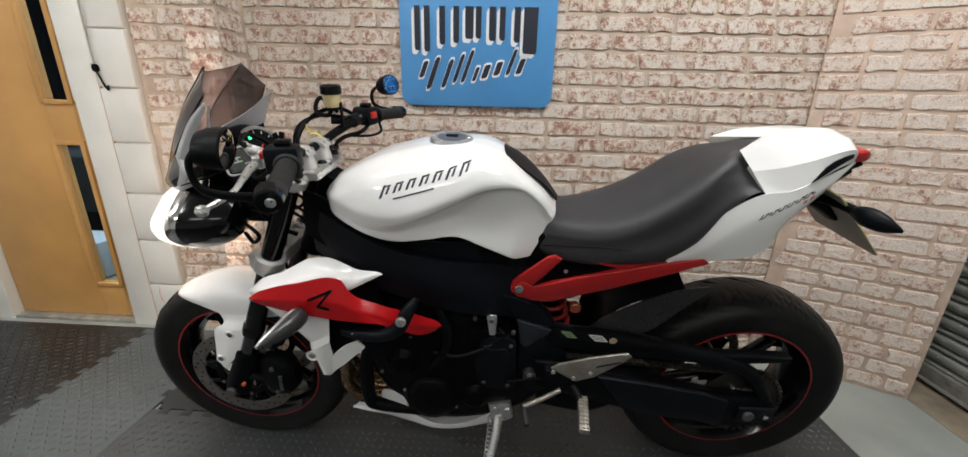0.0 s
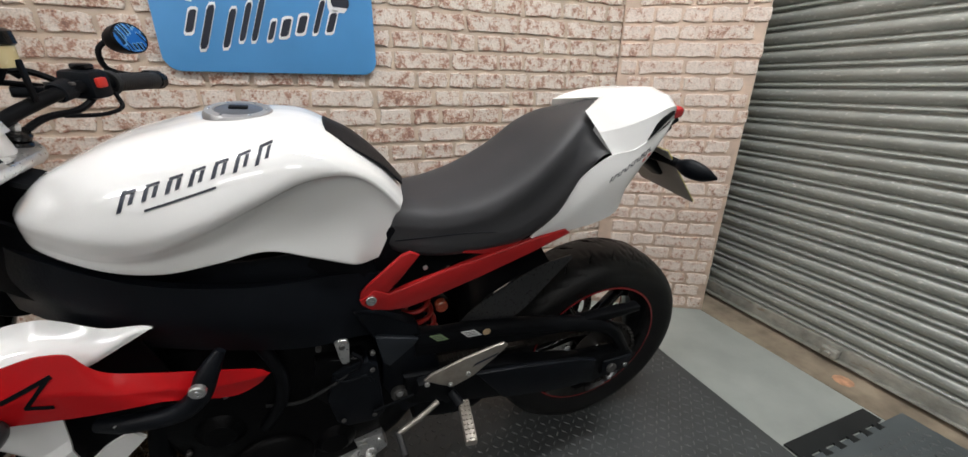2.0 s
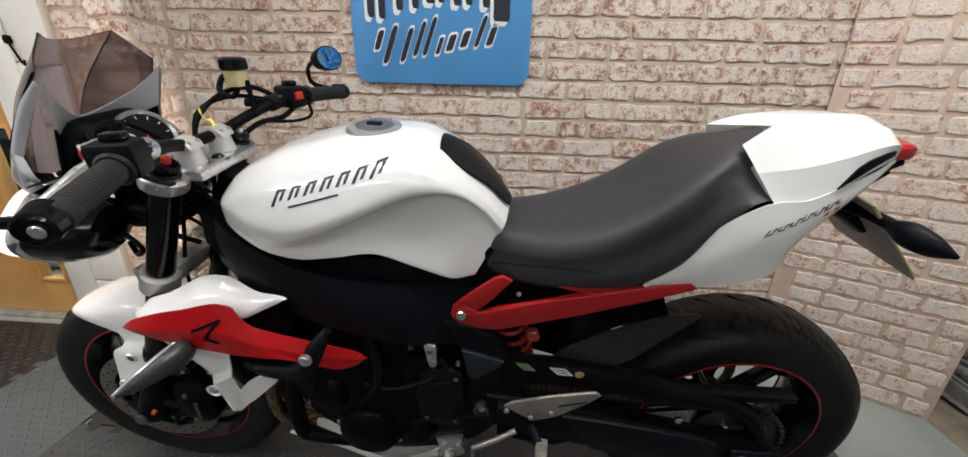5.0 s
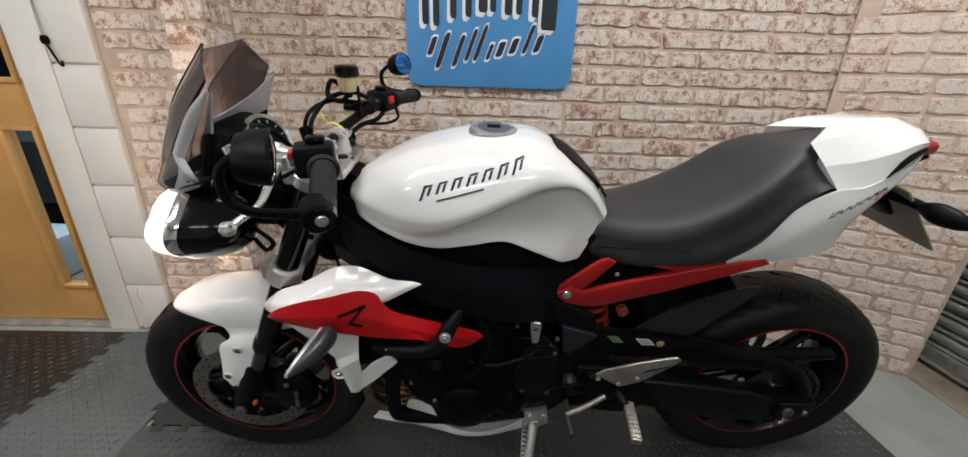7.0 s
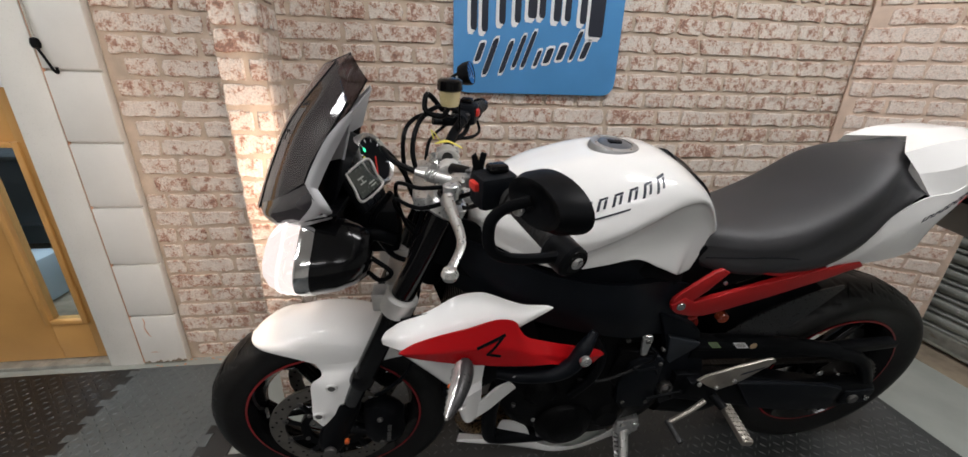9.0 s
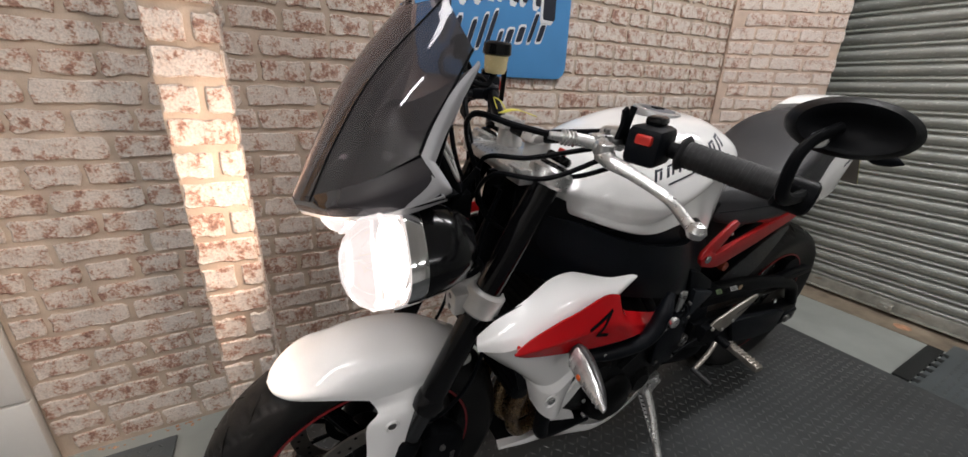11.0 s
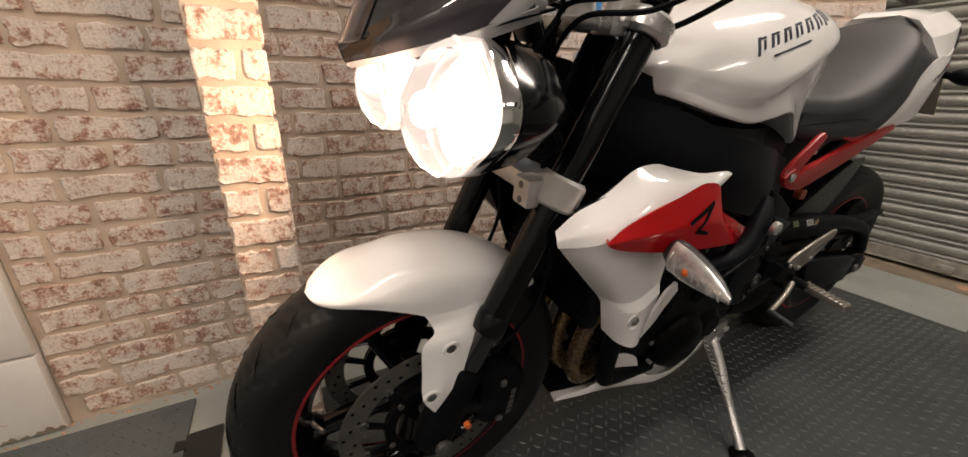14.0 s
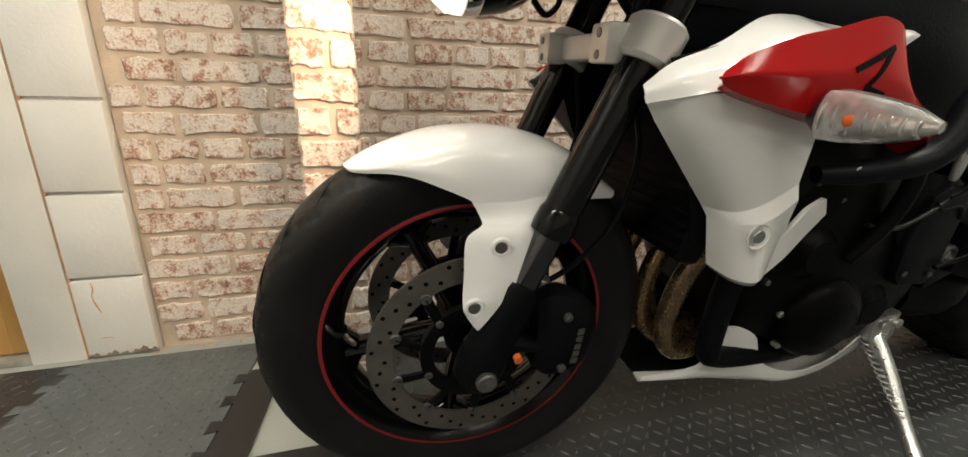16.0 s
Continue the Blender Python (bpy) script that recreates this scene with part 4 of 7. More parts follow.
    bolt(bike, (-0.645, s * 0.09, 0.402), (0.2, s * 0.3, 0.9), 0.008, 0.012, ALU_GREY, "banjo_bolt")
part("axle", rod((FA[0], -0.10, FA[2]), (FA[0], 0.10, FA[2]), 0.012), ALU_GREY, front_wheel)


def clamp(name, z, mat, r, hgt, mid):
    """A yoke that grips both fork legs."""
    bm = bmesh.new()
    d = Vector((0.436, 0, 1)).normalized()
    for s in (-1, 1):
        p = Vector(fork_at(z, s * 0.1035))
        rod(p - d * hgt / 2, p + d * hgt / 2, r, 28, bm)
        box(p.x - 0.02 - r, p.x - r + 0.012, s * 0.1035 - 0.02 - s * 0.02, s * 0.1035 + 0.02 - s * 0.02, z - hgt * 0.45, z + hgt * 0.45, 0.004, bm)
    box(-0.02 + fork_at(z, 0)[0] - mid, fork_at(z, 0)[0] + mid + 0.015, -0.085, 0.085, z - hgt * 0.35, z + hgt * 0.35, 0.008, bm)
    ob = part(name, bm, mat, bike)
    return ob


low = clamp("lower_yoke", 0.724, YOKE, 0.0350, 0.048, 0.012)
for s in (-1, 1):
    for zz in (0.712, 0.735):
        bolt(low, (fork_at(0.724, 0)[0] - 0.0545, s * 0.084, zz), (-1, 0, 0), 0.0055, 0.002, BOBBIN)
top_yoke = clamp("top_yoke", 0.948, ALU, 0.038, 0.030, 0.042)
for s in (-1, 1):
    p = fork_at(0.97, s * 0.1035)
    part("fork_cap", rod(p, (p[0] + 0.006, p[1], p[2] + 0.012), 0.022, 24), BLACK_GLOSS, top_yoke)
    part("adjuster_cap", rod((p[0] + 0.006, p[1], p[2] + 0.011), (p[0] + 0.010, p[1], p[2] + 0.022), 0.008, 6), RED_BUTTON if s < 0 else ALU, top_yoke)
    part("riser", rod((-0.444, s * 0.045, 0.955), (-0.446, s * 0.045, 0.992), 0.025, 24, None, 0.0215), YOKE, top_yoke, "satin silver handlebar clamp")
    cap = part("riser_cap", plate([(-0.472, 0.990), (-0.468, 1.002), (-0.456, 1.010), (-0.440, 1.010), (-0.426, 1.001), (-0.421, 0.990)], s * 0.045 - 0.020, s * 0.045 + 0.020, 0.005), YOKE, top_yoke)
    for x in (-0.4655, -0.4275):
        for q in (-0.011, 0.011):
            part("cap_bolt", rod((x, s * 0.045 + q, 0.998), (x, s * 0.045 + q, 1.0055), 0.0036, 8), ALU_GREY, cap)
part("steering_nut", lathe([(0.0, 0.962), (0.008, 0.964), (0.012, 0.958), (0.022, 0.958), (0.024, 0.95), (0.024, 0.94)], (-0.425, 0, 0), "z", 24), BLACK_GLOSS, top_yoke)
part("head_tube", rod((-0.50, 0, 0.70), (-0.40, 0, 0.93), 0.036, 24), BLACK_SATIN, bike)

# handlebar and its fittings
BAR = [(-0.327, -0.40, 1.017), (-0.36, -0.29, 1.026), (-0.395, -0.20, 1.029), (-0.430, -0.115, 1.010), (-0.446, -0.05, 0.995), (-0.446, 0.05, 0.995), (-0.430, 0.115, 1.010), (-0.395, 0.20, 1.029), (-0.36, 0.29, 1.026), (-0.327, 0.40, 1.017)]
bar = part("handlebar", tube(BAR, 0.0112, 60, 14), BLACK_SATIN, bike)
for s in (-1, 1):
    a, b = Vector((-0.368, s * 0.272, 1.0285)), Vector((-0.329, s * 0.397, 1.017))
    d = (b - a).normalized()
    grip = part("grip", rod(a, b, 0.0175, 24), GRIP, bar, "ribbed black rubber grip")
    for k in range(15):
        f = 0.10 + 0.05 * k
        p = a.lerp(b, f)
        part("grip_rib", lathe([(0.0172, -0.0013), (0.0181, -0.0008), (0.0181, 0.0008), (0.0172, 0.0013)], (0, 0, 0), "z", 20), GRIP, grip).matrix_basis = Matrix.Translation(p) @ Vector((0, 0, 1)).rotation_difference(d).to_matrix().to_4x4()
    part("grip_flange", rod(a, a + d * 0.008, 0.024, 24), GRIP, grip)
    part("bar_end", rod(b, b + d * 0.022, 0.0175, 24), BLACK_GLOSS, bar)
    bolt(bar, b + d * 0.022, tuple(d), 0.008, 0.003, ALU)
    sw = part("switch_box", box(-0.038, 0.024, -0.024, 0.024, -0.026, 0.026, 0.009), CHARCOAL, bar, "black switch box with a red button")
    sw.matrix_basis = Matrix.Translation((-0.385, s * 0.238, 1.031)) @ Matrix.Rotation(-s * radians(18), 4, "Z")
    part("red_button", box(-0.045, -0.035, -0.014, 0.008, 0.004, 0.017, 0.003), RED_BUTTON, sw)
    if s > 0:
        part("kill_switch", box(0.022, 0.031, -0.016, 0.006, -0.004, 0.014, 0.003), RED_BUTTON, sw)
    part("thumb_switch", box(-0.018, 0.012, -0.012, 0.012, 0.025, 0.038, 0.005), BLACK_GLOSS, sw)
    bm = rod((-0.411, s * 0.172, 1.024), (-0.402, s * 0.204, 1.029), 0.0180, 22)
    box(-0.452, -0.405, s * 0.190 - 0.011, s * 0.190 + 0.011, 1.012, 1.034, 0.005, bm)
    rod((-0.438, s * 0.196, 1.020), (-0.456, s * 0.222, 1.017), 0.0125, 14, bm)
    rod((-0.448, s * 0.192, 1.022), (-0.474, s * 0.180, 1.025), 0.0095, 14, bm)
    perch = part("lever_perch", bm, ALU if s < 0 else CHARCOAL, bar, "alloy lever clamp" if s < 0 else "")
    for x in (-0.425, -0.390):
        bolt(perch, (x, s * 0.190, 1.036), (0, 0, 1), 0.0048, 0.005, BOBBIN)
    if s < 0:
        a, b = Vector((-0.470, -0.182, 1.0245)), Vector((-0.508, -0.165, 1.028))
        part("cable_adjuster", rod(a, b, 0.0085, 16, None, 0.0055), ALU, perch, "ribbed alloy cable adjuster")
        for k in range(4):
            p = a.lerp(b, 0.08 + 0.13 * k)
            part("adjuster_rib", rod(p, p + (b - a).normalized() * 0.0028, 0.0118, 12), ALU, perch)
        part("bar_clip", plate([(-0.425, 1.030), (-0.404, 1.030), (-0.403, 1.052), (-0.399, 1.074), (-0.408, 1.076), (-0.411, 1.064), (-0.416, 1.075), (-0.423, 1.070), (-0.420, 1.052)], -0.212, -0.204, 0.003), BLACK_SATIN, bar, "black forked clip on the handlebar")
    lev = part("lever", tube([(-0.448, s * 0.208, 1.015), (-0.460, s * 0.236, 1.012), (-0.452, s * 0.28, 1.004), (-0.446, s * 0.33, 0.992), (-0.462, s * 0.374, 0.982)], [0.0085, 0.0115, 0.0085, 0.0070, 0.007], 28, 12, None, 0.7), ALU, bar, "polished alloy lever")
    part("lever_ball", lathe([(0, -0.011), (0.008, -0.0075), (0.011, 0), (0.008, 0.0075), (0, 0.011)], (-0.464, s * 0.383, 0.981), "z", 16), ALU, lev)
    part("lever_pivot", rod((-0.454, s * 0.222, 1.006), (-0.454, s * 0.222, 1.03), 0.012, 16), ALU, lev)
    # bar-end mirror
    stalk = part("mirror_stalk", tube([(-0.335, s * 0.408, 1.020), (-0.365, s * 0.416, 1.022), (-0.404, s * 0.422, 1.028), (-0.424, s * 0.424, 1.042), (-0.426, s * 0.424, 1.072), (-0.412, s * 0.426, 1.090), (-0.388, s * 0.432, 1.101)], [0.010, 0.008, 0.0075, 0.007, 0.0065, 0.006, 0.006], 36, 10, None, 0.7), BLACK_SATIN, bar)
    part("mirror_clamp", rod((-0.342, s * 0.385, 1.019), (-0.326, s * 0.418, 1.015), 0.0205, 24), BLACK_SATIN, stalk)
    mm = Matrix.Translation((-0.369, s * 0.432, 1.100)) @ Matrix.Rotation(radians(22 if s < 0 else -16), 4, "Z") @ Matrix.Rotation(radians(5 if s < 0 else -15), 4, "Y") @ Matrix.Diagonal((1, 0.94, 0.5 if s < 0 else 0.58, 1))
    head = part("mirror", lathe([(0.0, -0.012), (0.026, -0.014), (0.034, -0.021), (0.044, -0.022), (0.053, -0.009), (0.056, 0.009), (0.052, 0.012)], (0, 0, 0), "x", 40), BLACK_SATIN, bar, "black oval bar-end mirror")
    head.matrix_basis = mm
    part("mirror_glass", lathe([(0.0, 0.0125), (0.03, 0.0122), (0.0525, 0.0105)], (0, 0, 0), "x", 40), MIRROR_BLUE if s > 0 else MIRROR_PLAIN, head)
    bolt(bar, (-0.396, s * 0.422, 1.088), (-0.8, s * 0.5, 0.1), 0.008, 0.006, ALU, "mirror_bolt")
# brake fluid reservoir
res = part("fluid_reservoir", lathe([(0.0, 1.072), (0.019, 1.073), (0.022, 1.08), (0.0235, 1.105), (0.0, 1.106)], (-0.437, 0.122, 0), "z", 28), FLUID, bike, "cream brake fluid reservoir with a black lid")
part("lid", lathe([(0.0, 1.131), (0.022, 1.130), (0.027, 1.126), (0.028, 1.108), (0.024, 1.105), (0.0, 1.105)], (-0.437, 0.122, 0), "z", 28), BLACK_GLOSS, res)
part("bracket", box(-0.418, -0.413, 0.115, 0.129, 1.02, 1.085, 0.002), BLACK_SATIN, res)
part("reservoir_hose", tube([(-0.437, 0.122, 1.073), (-0.455, 0.12, 1.05), (-0.49, 0.13, 1.06), (-0.485, 0.16, 1.09), (-0.45, 0.18, 1.05)], 0.006, 24, 8), BLACK_SATIN, res)
# cables
for pts, r in (
    ([(-0.505, -0.166, 1.028), (-0.545, -0.13, 1.034), (-0.570, -0.06, 1.034), (-0.55, 0.0, 0.985), (-0.50, 0.02, 0.88)], 0.0048),
    ([(-0.43, -0.18, 1.01), (-0.50, -0.12, 0.98), (-0.55, -0.06, 0.96), (-0.53, -0.05, 0.86), (-0.46, -0.05, 0.80)], 0.004),
    ([(-0.42, -0.21, 1.01), (-0.50, -0.17, 0.965), (-0.55, -0.10, 0.95), (-0.54, -0.04, 0.88), (-0.48, -0.03, 0.82)], 0.0038),
    ([(-0.42, 0.20, 1.03), (-0.50, 0.17, 1.04), (-0.54, 0.10, 1.01), (-0.53, 0.06, 0.90), (-0.47, 0.05, 0.82)], 0.005),
    ([(-0.42, 0.22, 1.02), (-0.47, 0.19, 0.99), (-0.49, 0.12, 0.97), (-0.50, 0.07, 0.86)], 0.004),
    ([(-0.56, -0.07, 0.95), (-0.60, -0.06, 0.88), (-0.57, -0.05, 0.80), (-0.52, -0.03, 0.76)], 0.006),
    ([(-0.40, -0.22, 1.0), (-0.42, -0.16, 0.96), (-0.44, -0.08, 0.92), (-0.43, -0.05, 0.86)], 0.004),
    ([(-0.40, 0.20, 1.035), (-0.45, 0.175, 1.062), (-0.50, 0.12, 1.045), (-0.52, 0.06, 0.99), (-0.50, 0.04, 0.90)], 0.0055),
    ([(-0.375, 0.245, 1.02), (-0.395, 0.20, 0.992), (-0.43, 0.14, 0.985), (-0.455, 0.09, 0.95), (-0.46, 0.06, 0.88)], 0.006),
    ([(-0.36, 0.262, 1.012), (-0.352, 0.250, 0.985), (-0.372, 0.215, 0.978), (-0.41, 0.17, 0.985)], 0.004),
):
    part("cable", tube(pts, r, 36, 8), BLACK_SATIN, bike)
part("cable_tie_tag", patch([[(-0.470, 0.020, 1.018), (-0.445, 0.012, 1.024), (-0.418, -0.012, 1.018)], [(-0.474, 0.032, 1.016), (-0.449, 0.024, 1.025), (-0.422, 0.000, 1.020)]], 10, 3, 0.001, (0, 0, -1)), YELLOW, bike, "yellow paper tag tied to the handlebar")
part("tag_string", tube([(-0.462, 0.026, 1.022), (-0.472, 0.03, 1.036), (-0.480, 0.042, 1.040), (-0.474, 0.036, 1.022)], 0.0012, 16, 6), YELLOW, bike)

# instruments
dash = part("instrument_pod", hull([(-0.665, 0, [(0, 1.02), (0.05, 1.01), (0.075, 0.965), (0.06, 0.91), (0, 0.90)]), (-0.63, 0, [(0, 1.035), (0.070, 1.028), (0.105, 0.965), (0.085, 0.895), (0, 0.885)]), (-0.592, 0.5, [(0, 1.022), (0.070, 1.014), (0.104, 0.955), (0.082, 0.893), (0, 0.884)])], 20, 28), BLACK_SATIN, bike, "instrument pod with a round dial and silver trim")
DM = Matrix.Translation((-0.572, 0.022, 0.984)) @ Matrix.Rotation(radians(-19), 4, "Z") @ Matrix.Rotation(radians(61), 4, "Y")
part("dial_ring", lathe([(0.046, -0.010), (0.056, -0.008), (0.056, 0.004), (0.052, 0.010), (0.046, 0.006)], (0, 0, 0), "z", 44, True), ALU, dash).matrix_basis = DM
part("dial_face", lathe([(0.0, 0.003), (0.049, 0.003)], (0, 0, 0), "z", 40), BLACK_SATIN, dash).matrix_basis = DM
part("dial_needle", box(-0.0015, 0.0015, -0.004, 0.036, 0.0045, 0.006), RED_BUTTON, dash).matrix_basis = DM @ Matrix.Rotation(radians(-130), 4, "Z")
for k in range(9):
    a = radians(-60 - 30 * k)
    part("dial_tick", box(0.036, 0.043, -0.0009, 0.0009, 0.0035, 0.0042), WHITE_PRINT, dash).matrix_basis = DM @ Matrix.Rotation(a, 4, "Z")
for x, y, mat in ((-0.026, -0.020, GREEN_LIT), (-0.012, -0.034, YELLOW)):
    part("telltale", lathe([(0.0, 0.0055), (0.0045, 0.0055)], (0, 0, 0), "z", 10), mat, dash).matrix_basis = DM @ Matrix.Translation((x, y, 0))
LM = Matrix.Translation((-0.584, -0.052, 0.962)) @ Matrix.Rotation(radians(-19), 4, "Z") @ Matrix.Rotation(radians(61), 4, "Y")
part("display_frame", box(-0.040, 0.046, -0.048, 0.044, -0.012, 0.006, 0.008), BLACK_SATIN, dash, "black display bezel").matrix_basis = LM
part("display_rim", tube([(-0.034, -0.041, 0.0065), (-0.034, 0.043, 0.0065), (0.0, 0.0445, 0.0065), (0.024, 0.043, 0.0065), (0.024, -0.041, 0.0065), (-0.005, -0.0425, 0.0065), (-0.034, -0.041, 0.0065)], 0.0028, 60, 8), YOKE, dash, "silver rim of the display").matrix_basis = LM
part("display", box(-0.031, 0.020, -0.038, 0.040, 0.0062, 0.0075, 0.001), LCD_GREY, dash, "grey liquid crystal display").matrix_basis = LM
for x0, x1, y0, y1 in ((-0.014, -0.011, -0.022, 0.0), (-0.004, -0.001, -0.022, 0.0), (-0.014, -0.001, -0.012, -0.009), (0.004, 0.007, 0.002, 0.026), (0.010, 0.013, 0.006, 0.026)):
    part("display_bar", box(x0, x1, y0, y1, 0.0076, 0.0079), LCD_PALE, dash).matrix_basis = LM
for y0 in (-0.036, -0.008):
    part("display_button", box(0.025, 0.038, y0, y0 + 0.022, 0.006, 0.009, 0.002), CHARCOAL, dash).matrix_basis = LM

dash.location.x -= 0.026

# fly screen
SCREEN = [
    [(-0.686, 0.147, 1.004), (-0.756, 0.106, 0.952), (-0.810, 0.045, 0.910), (-0.828, 0.0, 0.903)],
    [(-0.670, 0.140, 1.035), (-0.728, 0.102, 1.016), (-0.770, 0.049, 0.995), (-0.787, 0.0, 0.988)],
    [(-0.642, 0.133, 1.076), (-0.684, 0.100, 1.086), (-0.716, 0.056, 1.085), (-0.735, 0.0, 1.080)],
    [(-0.609, 0.118, 1.124), (-0.621, 0.096, 1.152), (-0.628, 0.067, 1.180), (-0.664, 0.0, 1.166)],
]


def screen_columns():
    """The screen's columns from side to side: rounded flanks, a fold each, and a gently bowed middle panel."""
    half = []
    for rear, flank_mid, fold, centre in SCREEN:
        f, c = np.array(fold), np.array(centre)
        mid = [f + (c - f) * np.array((bow, k, bow)) for k, bow in ((0.25, 0.42), (0.5, 0.75), (0.75, 0.94), (1, 1))]
        half.append(spline([rear, flank_mid, fold], 8) + mid)
    near = [[(p[k][0], -p[k][1], p[k][2]) for p in half] for k in range(12)]
    far = [[tuple(p[k]) for p in half] for k in range(12)]
    return near + far[-2::-1]


COLS = screen_columns()
screen = part("fly_screen", patch(COLS[7:16], 30, 17, 0.0025, (1, 0, 0), None, True), SMOKE, bike, "dark smoked fly screen", 40)
for s in (-1, 1):
    part("screen_flank", patch(COLS[:8] if s < 0 else COLS[15:], 30, 15, 0.0025, (1, 0, 0), None, True), SMOKE_DARK, screen, "darker smoked flank of the screen", 40)
    part("screen_trim", patch([[(-0.686, s * 0.149, 1.002), (-0.669, s * 0.142, 1.036), (-0.642, s * 0.135, 1.078), (-0.606, s * 0.128, 1.113)], [(-0.677, s * 0.154, 0.998), (-0.660, s * 0.146, 1.031), (-0.635, s * 0.138, 1.072), (-0.604, s * 0.129, 1.109)], [(-0.667, s * 0.150, 0.993), (-0.650, s * 0.141, 1.026), (-0.627, s * 0.133, 1.065), (-0.603, s * 0.126, 1.104)]], 26, 8, 0.004, (0, -s, 0)), BRACKET_GREY, screen, "silver-grey side trim")
    part("trim_foot", patch([[(-0.686, s * 0.149, 1.003), (-0.676, s * 0.154, 0.998), (-0.667, s * 0.150, 0.993)], [(-0.676, s * 0.162, 0.974), (-0.664, s * 0.167, 0.968), (-0.648, s * 0.163, 0.961)], [(-0.706, s * 0.148, 0.934), (-0.680, s * 0.158, 0.942), (-0.650, s * 0.159, 0.950)]], 12, 9, 0.003, (0, -s, 0)), BRACKET_GREY, screen)
    part("screen_edge", tube([(p[0][0] - 0.001, s * p[0][1], p[0][2] + 0.001) for p in SCREEN], 0.0018, 24, 6), BLACK_SATIN, screen)
    part("screen_fold", tube([(p[2][0] - 0.0008, s * p[2][1], p[2][2]) for p in SCREEN], 0.0010, 24, 6), BLACK_SATIN, screen)
    part("screen_wing", patch([[(-0.829, s * 0.004, 0.900), (-0.784, s * 0.078, 0.937), (-0.736, s * 0.122, 0.968), (-0.686, s * 0.151, 1.001)], [(-0.826, s * 0.004, 0.889), (-0.786, s * 0.088, 0.918), (-0.732, s * 0.136, 0.948), (-0.672, s * 0.163, 0.978)], [(-0.822, s * 0.004, 0.880), (-0.780, s * 0.084, 0.900), (-0.724, s * 0.136, 0.924), (-0.662, s * 0.165, 0.952)]], 24, 9, 0.003, (0, -s, 0)), SMOKE_SOLID, screen, "dark smoked lower wing of the screen")
    part("wing_trim", patch([[(-0.822, s * 0.006, 0.881), (-0.780, s * 0.085, 0.901), (-0.722, s * 0.139, 0.925), (-0.660, s * 0.167, 0.953)], [(-0.818, s * 0.006, 0.875), (-0.774, s * 0.083, 0.893), (-0.716, s * 0.136, 0.915), (-0.650, s * 0.158, 0.942)]], 20, 5, 0.003, (0, -s, 0)), BRACKET_GREY, screen, "silver-grey lower rim")
    bolt(screen, (-0.715, s * 0.108, 0.991), (-0.6, s * 0.75, 0.2), 0.007, 0.004, CHROME)
part("inner_bracket", patch([[(-0.630, -0.112, 1.030), (-0.668, -0.080, 1.014), (-0.712, 0, 0.998), (-0.668, 0.080, 1.014), (-0.630, 0.112, 1.030)], [(-0.606, -0.119, 1.106), (-0.650, -0.072, 1.062), (-0.696, 0, 1.030), (-0.650, 0.072, 1.062), (-0.606, 0.119, 1.106)]], 30, 8, 0.004, (1, 0, 0)), BRACKET_GREY, screen, "silver-grey inner screen bracket")
part("screen_tray", patch([[(-0.820, -0.004, 0.882), (-0.778, -0.080, 0.902), (-0.708, -0.145, 0.932), (-0.640, -0.168, 0.955)], [(-0.815, 0.0, 0.882), (-0.760, 0.0, 0.902), (-0.690, 0.0, 0.930), (-0.630, 0.0, 0.950)], [(-0.820, 0.004, 0.882), (-0.778, 0.080, 0.902), (-0.708, 0.145, 0.932), (-0.640, 0.168, 0.955)]], 24, 12, 0.003, (0, 0, -1)), BLACK_SATIN, screen)
part("inner_shell", patch([[(-0.665, -0.12, 0.91), (-0.70, -0.09, 0.90), (-0.75, 0, 0.89), (-0.70, 0.09, 0.90), (-0.665, 0.12, 0.91)], [(-0.632, -0.112, 1.032), (-0.670, -0.080, 1.016), (-0.714, 0, 1.000), (-0.670, 0.080, 1.016), (-0.632, 0.112, 1.032)]], 24, 6, 0.004, (1, 0, 0)), BLACK_SATIN, screen)
for s in (-1, 1):
    bolt(screen, (-0.655, s * 0.07, 0.975), (0.9, 0, 0.3), 0.006, 0.005, ALU)


def lamp_ring(c, radii, lobed=0.06, n=56):
    """Rounded-diamond rings about the x axis: (x, radius)."""
    rings = []
    for x, r in radii:
        rings.append([(c[0] + x + 0.11 * r * math.sin(t), c[1] + r * (1 + lobed * math.cos(4 * t)) * math.cos(t), c[2] + r * (1 + lobed * math.cos(4 * t)) * math.sin(t) * 0.91) for t in (2 * math.pi * k / n for k in range(n))])
    return rings


